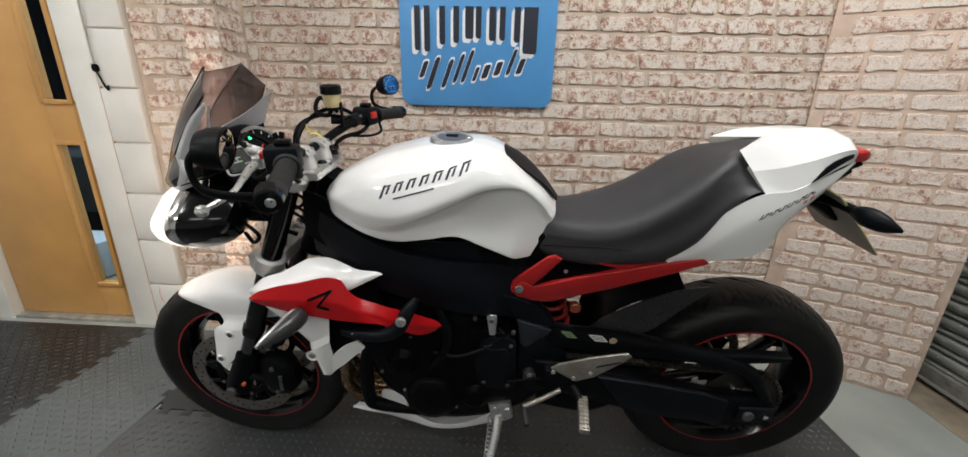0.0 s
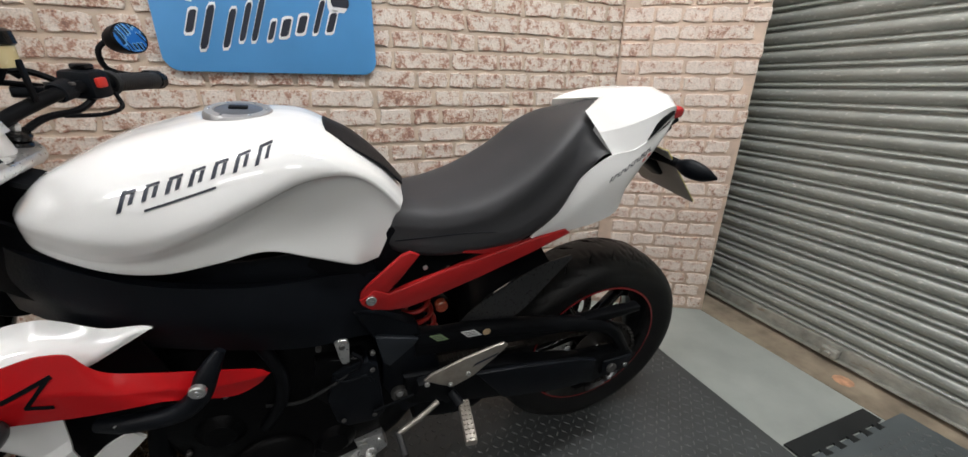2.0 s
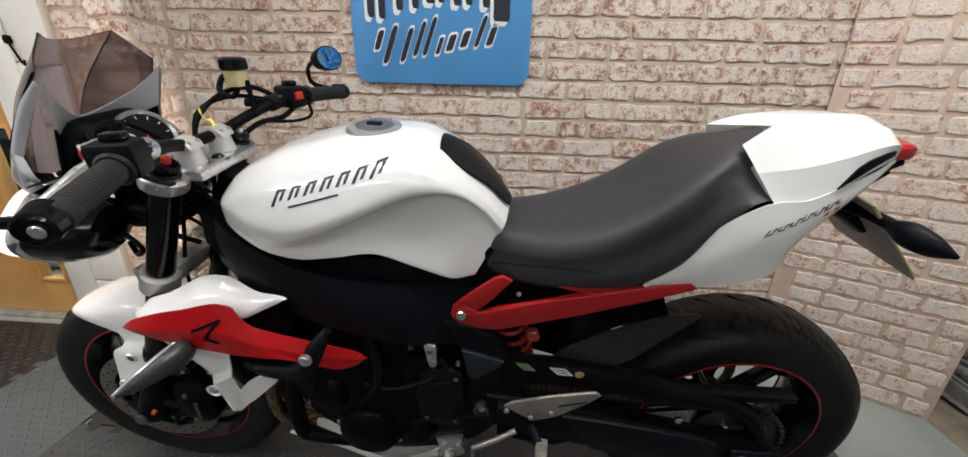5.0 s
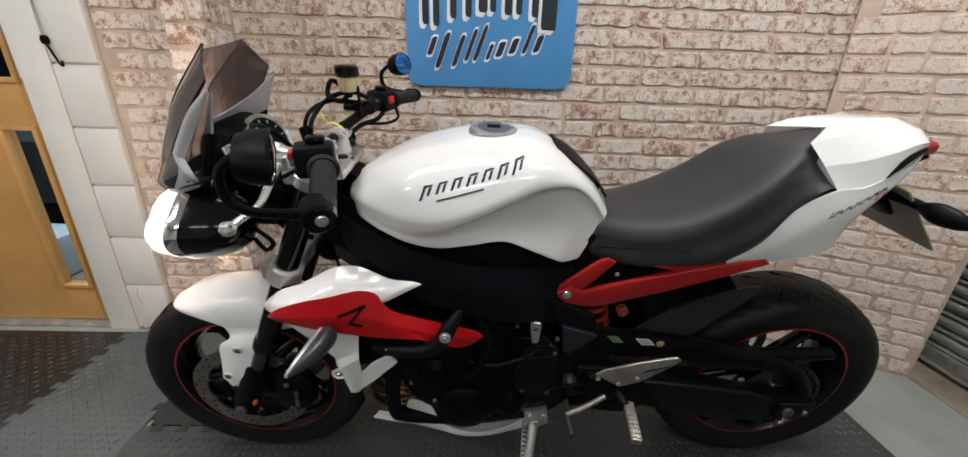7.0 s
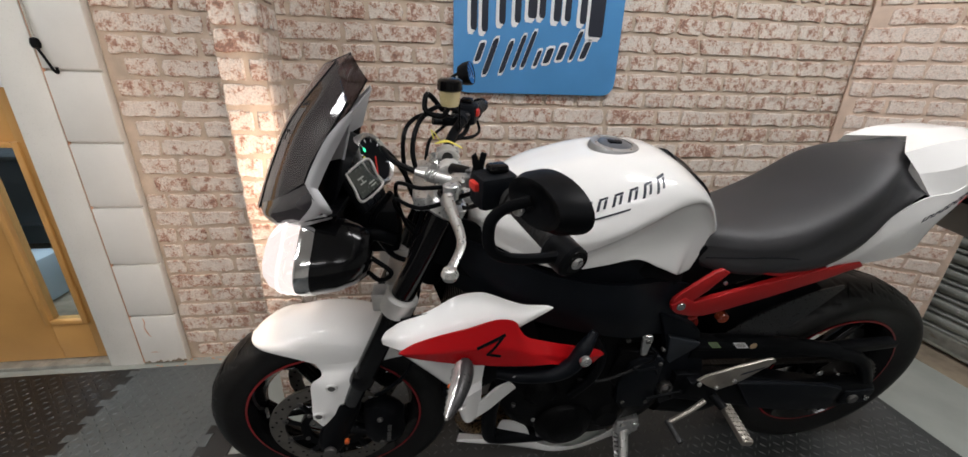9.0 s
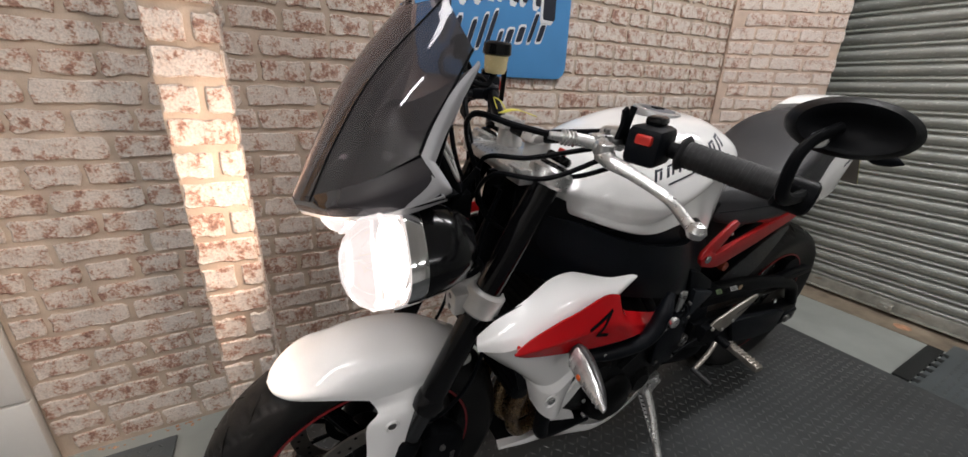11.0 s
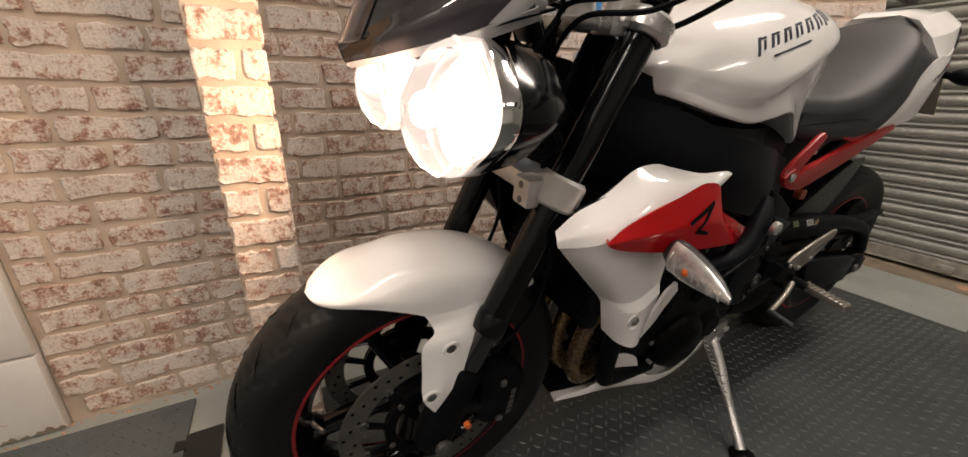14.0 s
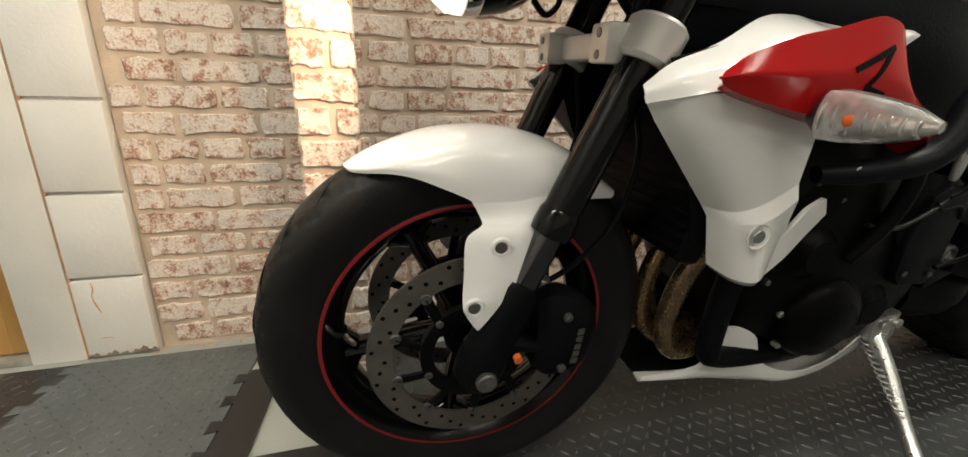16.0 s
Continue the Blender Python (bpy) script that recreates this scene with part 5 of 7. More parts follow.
for s in (-1, 1):
    c = (-0.722, s * 0.121, 0.846)
    bowl = part("headlight", skin(bmesh.new(), lamp_ring(c, ((0.022, 0.074), (0.018, 0.081), (0.035, 0.081), (0.07, 0.075), (0.098, 0.063), (0.120, 0.045), (0.126, 0.02)))), BLACK_GLOSS, bike, "round black headlight, lit")
    part("chrome_ring", skin(bmesh.new(), lamp_ring(c, ((0.030, 0.0815), (0.026, 0.0832), (0.010, 0.0838), (0.006, 0.0826), (0.010, 0.079))), True, False), CHROME, bowl)
    part("reflector", skin(bmesh.new(), lamp_ring(c, ((0.006, 0.060), (0.014, 0.045), (0.019, 0.028), (0.021, 0.004))), True, True), LIT, bowl, "glowing reflector")
    part("reflector_dish", skin(bmesh.new(), lamp_ring(c, ((0.004, 0.0795), (0.010, 0.070), (0.014, 0.055))), True, False), CHROME, bowl)
    lens = part("lens", skin(bmesh.new(), lamp_ring(c, ((0.010, 0.0815), (-0.008, 0.0810), (-0.022, 0.0775), (-0.040, 0.066), (-0.054, 0.048), (-0.062, 0.028), (-0.065, 0.006)), 0.075), True, False), CLEAR, bowl, "clear domed lens")
    lens.visible_shadow = False
    part("lens_ridge", skin(bmesh.new(), lamp_ring(c, ((-0.018, 0.0788), (-0.021, 0.0796), (-0.024, 0.0776)), 0.075), True, False), CLEAR, bowl)
    part("headlight_arm", tube([(-0.64, s * 0.09, 0.85), (-0.60, s * 0.07, 0.86), (-0.56, s * 0.06, 0.84)], 0.014, 12, 10), BLACK_SATIN, bowl)
    part("lamp_cable", tube([(-0.60, s * 0.112, 0.83), (-0.565, s * 0.12, 0.80), (-0.59, s * 0.11, 0.775), (-0.62, s * 0.09, 0.79)], 0.005, 20, 8), BLACK_SATIN, bowl)
part("lamp_bracket", box(-0.66, -0.55, -0.05, 0.05, 0.80, 0.90, 0.012), BLACK_SATIN, bike)
for s in (-1, 1):
    beam = bpy.data.lights.new("headlight_bulb", "SPOT")
    beam.energy, beam.color, beam.shadow_soft_size = 7.5, (1.0, 0.74, 0.56), 0.02
    beam.spot_size, beam.spot_blend = radians(145), 0.25
    bulb = new("headlight_bulb", beam)
    bulb.matrix_world = bike.matrix_world @ Matrix.Translation((-0.758, s * 0.121, 0.846)) @ Matrix.Rotation(radians(90), 4, "Y")

# front mudguard
def guard_ring(t):
    """The mudguard's cross-section at the angle t round the axle."""
    u = (122 - t) / 74
    k = u * 40
    i, f = min(int(k), 39), k - min(int(k), 39)

    def along(seq):
        row = spline([(v,) for v in seq], 41)
        return float(row[i][0] * (1 - f) + row[i + 1][0] * f)

    tip = min(1.0, u / 0.24)
    round_off = math.sqrt(max(0.0, 1 - (1 - tip) ** 2))
    crown = along((0.3125, 0.3145, 0.316, 0.3175, 0.319, 0.319, 0.318))
    edge = crown - 0.001 - round_off * along((0.014, 0.030, 0.068, 0.094, 0.086, 0.058, 0.018))
    wide = 0.003 + round_off * along((0.072, 0.075, 0.078, 0.079, 0.079, 0.075, 0.057))
    half = [(0, crown + 0.001), (wide * 0.52, crown - min(0.005, 0.15 * (crown - edge))), (wide * 0.86, crown - min(0.019, 0.34 * (crown - edge))), (wide, crown - min(0.048, 0.64 * (crown - edge))), (wide * 1.02, edge)]
    a = radians(t)
    out = []
    for s, seq in ((-1, half[::-1]), (1, half[1:])):
        out += [(FA[0] + r * math.cos(a), s * y, FA[2] + r * math.sin(a)) for y, r in seq]
    return out


guard = part("front_mudguard", patch([guard_ring(122 - 74 * (k / 18) ** 1.5) for k in range(19)], 34, 60, 0.0025, (0, 0, -1)), PEARL, bike, "glossy white front mudguard")
for s in (-1, 1):
    part("mudguard_stay", patch([
        [(-0.758, s * 0.0815, 0.546), (-0.70, s * 0.0825, 0.540), (-0.643, s * 0.0805, 0.558)],
        [(-0.744, s * 0.0860, 0.520), (-0.70, s * 0.0885, 0.521), (-0.649, s * 0.0855, 0.530)],
        [(-0.743, s * 0.0950, 0.510), (-0.70, s * 0.0985, 0.508), (-0.655, s * 0.0940, 0.507)],
        [(-0.764, s * 0.1040, 0.496), (-0.713, s * 0.1075, 0.492), (-0.661, s * 0.1020, 0.488)],
        [(-0.768, s * 0.1120, 0.450), (-0.728, s * 0.1160, 0.450), (-0.684, s * 0.1110, 0.452)],
        [(-0.770, s * 0.1200, 0.408), (-0.747, s * 0.1240, 0.407), (-0.716, s * 0.1200, 0.412)],
        [(-0.760, s * 0.1240, 0.386), (-0.752, s * 0.1260, 0.383), (-0.738, s * 0.1240, 0.386)],
        [(-0.753, s * 0.1255, 0.3755), (-0.751, s * 0.1260, 0.3745), (-0.748, s * 0.1255, 0.3760)],
    ], 18, 44, 0.003, (0, -s, 0)), PEARL, guard, "white fork-leg skirt", 30)
    for p in ((-0.720, s * 0.1085, 0.484), (-0.756, s * 0.1225, 0.408)):
        part("bolt_rim", lathe([(0.0085, s * 0.0005), (0.0095, s * 0.0035), (0.0125, s * 0.0035), (0.0145, 0)], p, "y", 24), PEARL, guard)
        bolt(guard, (p[0], p[1], p[2]), (0, s, 0), 0.0082, 0.003, BOBBIN)

for ob in [front_wheel, guard] + [o for o in bike.children if o.name.split(".")[0] in ("fork_leg", "brake_caliper", "lower_yoke", "top_yoke")]:
    ob.location.y -= 0.018

# fuel tank
def flank(x, lean, zt, sh, zs, wc, zc, wb, zb, d=0.009):
    """A tank section: crown, shoulder, a crease, and the hollow below it."""
    up = min(0.03, (zs - zc) * 0.55)
    return (x, lean, [(0, zt), (sh * 0.55, zt - 0.006), (sh, zs), (wc - 0.004, zc + up), (wc, zc + 0.005), (wc - d, zc - 0.009), ((wc + wb) / 2 - d * 1.3, (zc * 0.5 + zb * 0.5)), (wb, zb + 0.006), (wb - 0.003, zb), (wb * 0.86, zb - 0.002), (0, zb - 0.004)])


TANK = [
    flank(-0.407, 0, 0.916, 0.040, 0.905, 0.062, 0.886, 0.060, 0.866, 0.0),
    flank(-0.365, 0, 0.945, 0.095, 0.918, 0.122, 0.886, 0.122, 0.860, 0.0),
    flank(-0.285, 0, 0.985, 0.132, 0.943, 0.166, 0.868, 0.164, 0.838, 0.002),
    flank(-0.215, 0, 1.006, 0.142, 0.960, 0.182, 0.870, 0.172, 0.825, 0.006),
    flank(-0.145, 0, 1.021, 0.145, 0.976, 0.182, 0.892, 0.168, 0.830, 0.012),
    flank(-0.071, 0.02, 1.027, 0.143, 0.990, 0.173, 0.922, 0.160, 0.837, 0.017),
    flank(0.000, 0.05, 1.021, 0.128, 0.994, 0.154, 0.946, 0.144, 0.806, 0.016),
    flank(0.070, 0.12, 0.983, 0.098, 0.966, 0.124, 0.938, 0.130, 0.776, 0.009),
    flank(0.125, 0.34, 0.932, 0.080, 0.919, 0.098, 0.898, 0.115, 0.762, 0.002),
    flank(0.165, 0.55, 0.878, 0.066, 0.866, 0.080, 0.848, 0.100, 0.760, 0.0),
]
tank = part("fuel_tank", hull(TANK, 60, 96), PEARL, bike, "glossy white fuel tank with black markings", 60)
CM = Matrix.Translation((-0.099, -0.008, 1.0235)) @ Matrix.Rotation(radians(4), 4, "X") @ Matrix.Rotation(radians(2), 4, "Y")
cap = part("filler_cap", lathe([(0.0, 0.006), (0.036, 0.006), (0.037, 0.0085), (0.049, 0.0075), (0.053, 0.001), (0.053, -0.008)], (0, 0, 0), "z", 44), ALU_GREY, tank, "round metal filler cap with a pale ring")
part("cap_disc", lathe([(0.0, 0.0095), (0.030, 0.0093), (0.0355, 0.007), (0.0355, 0.005)], (0, 0, 0), "z", 40), CAP_BLUE, cap, "dark blue-grey lid").matrix_basis = Matrix.Identity(4)
cap.matrix_basis = CM
part("lock_flap", box(-0.014, 0.014, -0.008, 0.008, 0.009, 0.0125, 0.003), CHARCOAL, cap)
for k in range(6):
    a = math.pi * k / 3
    bolt(cap, (0.041 * math.cos(a), 0.041 * math.sin(a), 0.0075), (0, 0, 1), 0.003, 0.001, CHROME)
part("tank_pad", patch([[(0.032, -0.052, 1.003), (0.03, 0.0, 1.015), (0.032, 0.052, 1.003)], [(0.08, -0.07, 0.972), (0.08, 0.0, 0.985), (0.08, 0.07, 0.972)], [(0.128, -0.05, 0.932), (0.13, 0, 0.937), (0.128, 0.05, 0.932)], [(0.165, -0.03, 0.886), (0.168, 0, 0.89), (0.165, 0.03, 0.886)]], 16, 20, 0.004, (-0.5, 0, -1)), CHARCOAL, tank, "black textured tank pad")


TANK_ROWS = [spline([(t[0], t[2][i][0], t[2][i][1]) for t in TANK], 240) for i in range(10)]


def on_tank(x, z, s=-1, lift=0.0012):
    """A point on the tank's flank at x and z."""
    xs = [r[0] for r in TANK_ROWS[0]]
    k = max(0, min(238, int(np.searchsorted(xs, x)) - 1))
    f = (x - xs[k]) / (xs[k + 1] - xs[k])
    half = spline([TANK_ROWS[i][k] * (1 - f) + TANK_ROWS[i][k + 1] * f for i in range(8)], 91)[:60]
    y = float(np.interp(-z, [-q[2] for q in half], [q[1] for q in half]))
    return (x, s * (y + lift), z)


def decal(parent, name, mat, fn, x, z, w, h, lean, rise):
    """A slanted bar laid on a curved panel."""
    quad = [[fn(x + u * w + lean * v * h, z + v * h + rise * u * w) for u in (-0.5, -0.17, 0.17, 0.5)] for v in (-0.5, 0, 0.5)]
    return part(name, patch(quad, 8, 5, 0.0008, (0, 1, 0)), mat, parent)


for s in (-1, 1):
    fn = lambda x, z, s=s: on_tank(x, z, s)
    for k in range(7):
        h = (0.026, 0.016, 0.016, 0.016, 0.016, 0.020, 0.022)[k]
        decal(tank, "marking_bar", NAVY, fn, -0.236 + 0.029 * k, 0.938 + 0.0088 * k, 0.0055, h, 0.35, 0.3)
        decal(tank, "marking_bar", NAVY, fn, -0.224 + 0.029 * k, 0.942 + 0.0088 * k, 0.0050, 0.014, 0.35, 0.3)
        decal(tank, "marking_line", NAVY, fn, -0.226 + 0.029 * k, 0.950 + 0.0088 * k, 0.017, 0.0030, 0, 0.3)
    decal(tank, "marking_line", NAVY, fn, -0.165, 0.941, 0.09, 0.0028, 0, 0.3)

# seat
def cushion(x, zt, w, zb, lean=0.0, wb=0.0):
    return (x, lean, [(0, zt), (w * 0.55, zt - 0.001), (w * 0.88, zt - 0.010), (w * 1.0, zt - 0.030), ((w * 1.02 + max(w * 1.02, wb)) / 2, (zt * 0.5 + zb * 0.5)), (max(w * 0.98, wb), zb), (0, zb + 0.005)])


seat = part("seat", hull([cushion(0.12, 0.852, 0.078, 0.785, 0.2), cushion(0.165, 0.858, 0.098, 0.762, 0.2), cushion(0.24, 0.862, 0.124, 0.758, 0.1), cushion(0.32, 0.885, 0.136, 0.768), cushion(0.40, 0.929, 0.134, 0.782, 0, 0.137), cushion(0.47, 0.984, 0.126, 0.830, 0, 0.136), cushion(0.520, 1.014, 0.104, 0.897, 0, 0.128), (0.565, 0, [(0, 1.030), (0.034, 1.028), (0.064, 1.016), (0.088, 0.988), (0.112, 0.964), (0.123, 0.946), (0, 0.938)]), (0.612, 0, [(0, 1.043), (0.03, 1.040), (0.054, 1.024), (0.078, 0.992), (0.100, 0.966), (0.108, 0.955), (0, 0.955)])], 44, 44), SEAT_VINYL, bike, "dark grey vinyl saddle with a stitched lower panel", 70)
for s in (-1, 1):
    part("seam", tube([(0.135, s * 0.0985, 0.793), (0.20, s * 0.124, 0.806), (0.28, s * 0.138, 0.812), (0.35, s * 0.142, 0.806), (0.41, s * 0.1385, 0.788)], 0.0015, 30, 6), CHARCOAL, seat, "stitched seam")

# Added black sheet: darkens the gap under the seat and closes it off.
part("under_seat_filler", plate([(0.02, 0.66), (0.05, 0.80), (0.14, 0.825), (0.34, 0.80), (0.40, 0.785), (0.30, 0.725), (0.16, 0.672)], -0.092, 0.092, 0.01), BLACK_SATIN, bike)

# tail: a faceted cowl with two pointed arms that clasp the end of the saddle
COWL = [
    [(0.628, 0.0, 1.050), (0.546, 0.070, 1.033), (0.566, 0.104, 0.996), (0.594, 0.1275, 0.953), (0.64, 0.0, 0.950)],
    [(0.662, 0.0, 1.064), (0.605, 0.073, 1.052), (0.628, 0.112, 1.010), (0.640, 0.1285, 0.957), (0.66, 0.0, 0.955)],
    [(0.700, 0.0, 1.071), (0.676, 0.068, 1.063), (0.690, 0.107, 1.027), (0.692, 0.119, 0.983), (0.69, 0.0, 0.975)],
    [(0.750, 0.0, 1.074), (0.738, 0.061, 1.067), (0.742, 0.094, 1.041), (0.746, 0.099, 1.006), (0.74, 0.0, 0.990)],
    [(0.785, 0.0, 1.070), (0.779, 0.053, 1.063), (0.783, 0.078, 1.043), (0.784, 0.076, 1.012), (0.78, 0.0, 1.000)],
    [(0.806, 0.0, 1.053), (0.803, 0.044, 1.047), (0.806, 0.062, 1.032), (0.807, 0.060, 1.012), (0.80, 0.0, 1.004)],
    [(0.816, 0.0, 1.032), (0.815, 0.036, 1.028), (0.816, 0.050, 1.020), (0.816, 0.048, 1.010), (0.81, 0.0, 1.006)],
]
COWL_ROWS = [spline([st[i] for st in COWL], 49) for i in range(5)]


def cowl_mesh():
    rings = []
    for k in range(49):
        c = [np.array(COWL_ROWS[i][k]) for i in range(5)]
        half = [c[i] * (1 - f) + c[i + 1] * f for i in range(4) for f in (0.0, 0.1, 0.5, 0.9)] + [c[4]]
        rings.append([tuple(p) for p in half] + [(p[0], -p[1], p[2]) for p in half[-2:0:-1]])
    return skin(bmesh.new(), rings)


def on_cowl(q, f, s, lift=0.002):
    """A point on the cowl's lower side face: q along it from 0 to 1, f from its crease down to its edge."""
    k = q * 48
    j, g = min(47, int(k)), q * 48 - min(47, int(k))
    a, b = (COWL_ROWS[i][j] * (1 - g) + COWL_ROWS[i][j + 1] * g for i in (2, 3))
    p = a * (1 - f) + b * f
    return (p[0], s * (p[1] + lift), p[2])


tail = part("seat_cowl", cowl_mesh(), PEARL, bike, "white single-seat tail cowl", 14)
for s in (-1, 1):
    part("cowl_slot", patch([[on_cowl(q, f, s, 0.0042) for q, f in ((0.40, 0.52), (0.46, 0.40), (0.56, 0.34), (0.655, 0.30))], [on_cowl(q, f, s, 0.0042) for q, f in ((0.31, 0.96), (0.40, 0.86), (0.54, 0.70), (0.665, 0.56))]], 24, 7, 0.0045, (0, -s, 0)), BLACK_SATIN, tail, "black vent slot")
    tail_curves = [[(0.415, s * 0.139, 0.784), (0.465, s * 0.139, 0.846), (0.520, s * 0.134, 0.910), (0.585, s * 0.131, 0.952), (0.645, s * 0.1295, 0.962), (0.692, s * 0.119, 0.982), (0.770, s * 0.086, 1.004), (0.818, s * 0.051, 1.012)], [(0.420, s * 0.138, 0.780), (0.50, s * 0.143, 0.824), (0.56, s * 0.144, 0.866), (0.61, s * 0.143, 0.898), (0.655, s * 0.136, 0.918), (0.70, s * 0.122, 0.948), (0.762, s * 0.092, 0.986), (0.818, s * 0.052, 1.008)], [(0.425, s * 0.132, 0.776), (0.52, s * 0.136, 0.788), (0.595, s * 0.138, 0.804), (0.634, s * 0.135, 0.826), (0.650, s * 0.128, 0.868), (0.692, s * 0.114, 0.912), (0.748, s * 0.092, 0.958), (0.818, s * 0.050, 1.003)]]
    side = part("tail_panel", patch(tail_curves, 40, 14, 0.003, (0, -s, 0)), PEARL, bike, "white tail side panel with small markings")
    rows = [spline(c, 80) for c in tail_curves]
    TAIL_PTS = np.array([p for i in range(80) for p in spline([r[i] for r in rows], 40)])

    def on_tail(x, z, s=s, pts=TAIL_PTS):
        near = pts[np.argsort((pts[:, 0] - x) ** 2 + (pts[:, 2] - z) ** 2)[:4]]
        return (x, float(near[:, 1].mean()) + s * 0.0012, z)

    for k in range(13):
        x, z = 0.5915 + 0.0085 * k, 0.9045 + 0.0046 * k
        decal(side, "marking_bar", NAVY, on_tail, x, z, 0.0019, (0.013, 0.013, 0.009, 0.009, 0.009, 0.013, 0.013, 0.009, 0.009, 0.013, 0.013, 0.009, 0.009)[k], 0.45, 0.5)
        decal(side, "marking_line", NAVY, on_tail, x + 0.0036, z + (0.0042 if k % 2 else -0.0018), 0.0062, 0.0019, 0, 0.5)
    for k in range(2):
        decal(side, "marking_red", RED_BUTTON, on_tail, 0.680 + 0.016 * k, 0.9395 + 0.0085 * k, 0.007, 0.006, 0.3, 0.5)
part("tail_light", hull([(0.795, 0, [(0, 1.034), (0.048, 1.031), (0.056, 1.019), (0.050, 1.004), (0, 1.0)]), (0.835, 0, [(0, 1.038), (0.046, 1.035), (0.053, 1.022), (0.046, 1.008), (0, 1.004)]), (0.851, 0, [(0, 1.034), (0.038, 1.031), (0.044, 1.021), (0.038, 1.012), (0, 1.008)])], 16, 24), TAIL_RED, bike, "red tail light")
part("tail_light_base", hull([(0.785, 0, [(0, 1.004), (0.046, 1.003), (0.054, 0.992), (0.044, 0.976), (0, 0.972)]), (0.812, 0, [(0, 1.005), (0.044, 1.004), (0.050, 0.995), (0.042, 0.984), (0, 0.980)]), (0.840, 0, [(0, 1.008), (0.040, 1.007), (0.045, 1.003), (0.040, 0.999), (0, 0.996)])], 12, 24), BLACK_SATIN, bike)
part("under_tray", hull([(0.45, 0, [(0, 0.80), (0.08, 0.80), (0.11, 0.79), (0.09, 0.77), (0, 0.765)]), (0.60, 0, [(0, 0.86), (0.08, 0.86), (0.11, 0.83), (0.09, 0.80), (0, 0.80)]), (0.72, 0, [(0, 0.96), (0.06, 0.96), (0.085, 0.94), (0.06, 0.90), (0, 0.89)]), (0.825, 0, [(0, 0.992), (0.03, 0.992), (0.045, 0.985), (0.03, 0.97), (0, 0.965)])], 20, 24), BLACK_SATIN, bike)
hang = part("plate_hanger", hull([(0.73, 0, [(0, 0.945), (0.03, 0.94), (0.04, 0.925), (0.03, 0.91), (0, 0.905)]), (0.80, 0, [(0, 0.925), (0.03, 0.92), (0.036, 0.90), (0.028, 0.885), (0, 0.88)]), (0.85, 0, [(0, 0.885), (0.03, 0.88), (0.034, 0.865), (0.028, 0.855), (0, 0.85)])], 16, 20), BLACK_SATIN, bike)
PM = Matrix.Translation((0.845, 0.0, 0.873)) @ Matrix.Rotation(radians(46), 4, "Y")
number_plate = part("number_plate", box(-0.10, 0.10, -0.10, 0.10, -0.003, 0.0, 0.001), PLATE_GREY, hang, "number plate seen from its grey back")
number_plate.matrix_basis = PM
part("plate_face", box(-0.10, 0.10, -0.10, 0.10, 0.0004, 0.002, 0.0005), YELLOW, number_plate).matrix_basis = Matrix.Identity(4)
for row in (-0.045, 0.03):
    for k in range(4):
        part("plate_bar", box(row - 0.025, row + 0.025, -0.082 + 0.043 * k, -0.05 + 0.043 * k, 0.0022, 0.003), NAVY, number_plate)
for s in (-1, 1):
    st = part("indicator_stem", tube([(0.785, s * 0.035, 0.918), (0.80, s * 0.08, 0.918), (0.81, s * 0.115, 0.915)], 0.011, 12, 10), BLACK_SATIN, hang)
    part("rear_indicator", tube([(0.805, s * 0.112, 0.915), (0.812, s * 0.14, 0.914), (0.822, s * 0.175, 0.911), (0.836, s * 0.20, 0.908)], [0.012, 0.024, 0.019, 0.003], 20, 16, None, 0.8), CHARCOAL, st, "dark pointed rear indicator")
    bolt(hang, (0.79, s * 0.04, 0.918), (0, s, 0), 0.009, 0.006, CHARCOAL)

# red rear subframe
for s in (-1, 1):
    sub = part("subframe", plate([(0.056, 0.692), (0.060, 0.680), (0.075, 0.667), (0.112, 0.657), (0.145, 0.655), (0.175, 0.662), (0.30, 0.704), (0.434, 0.752), (0.515, 0.782), (0.50, 0.794), (0.42, 0.780), (0.305, 0.752), (0.215, 0.729), (0.152, 0.710), (0.115, 0.698), (0.085, 0.712)], s * 0.142, s * 0.129, 0.004), RED_FRAME, bike, "red powder-coated rear subframe")
    part("upper_strut", plate([(0.057, 0.692), (0.060, 0.708), (0.075, 0.724), (0.140, 0.780), (0.158, 0.786), (0.176, 0.776), (0.138, 0.728), (0.100, 0.690), (0.085, 0.676)], s * 0.1385, s * 0.127, 0.004), RED_FRAME, sub)
    part("rear_strut", plate([(0.262, 0.766), (0.330, 0.752), (0.40, 0.776), (0.36, 0.790), (0.28, 0.788)], s * 0.137, s * 0.114, 0.004), RED_FRAME, sub)
    bolt(sub, (0.077, s * 0.142, 0.692), (0, s, 0), 0.011, 0.006, CHROME)
    bolt(sub, (0.19, s * 0.12, 0.735), (0, s, 0), 0.005, 0.004, ALU)
    part("reflector", rod((0.226, s * 0.106, 0.625), (0.226, s * 0.125, 0.625), 0.014, 20), REFLECTOR, bike, "round orange side reflector")

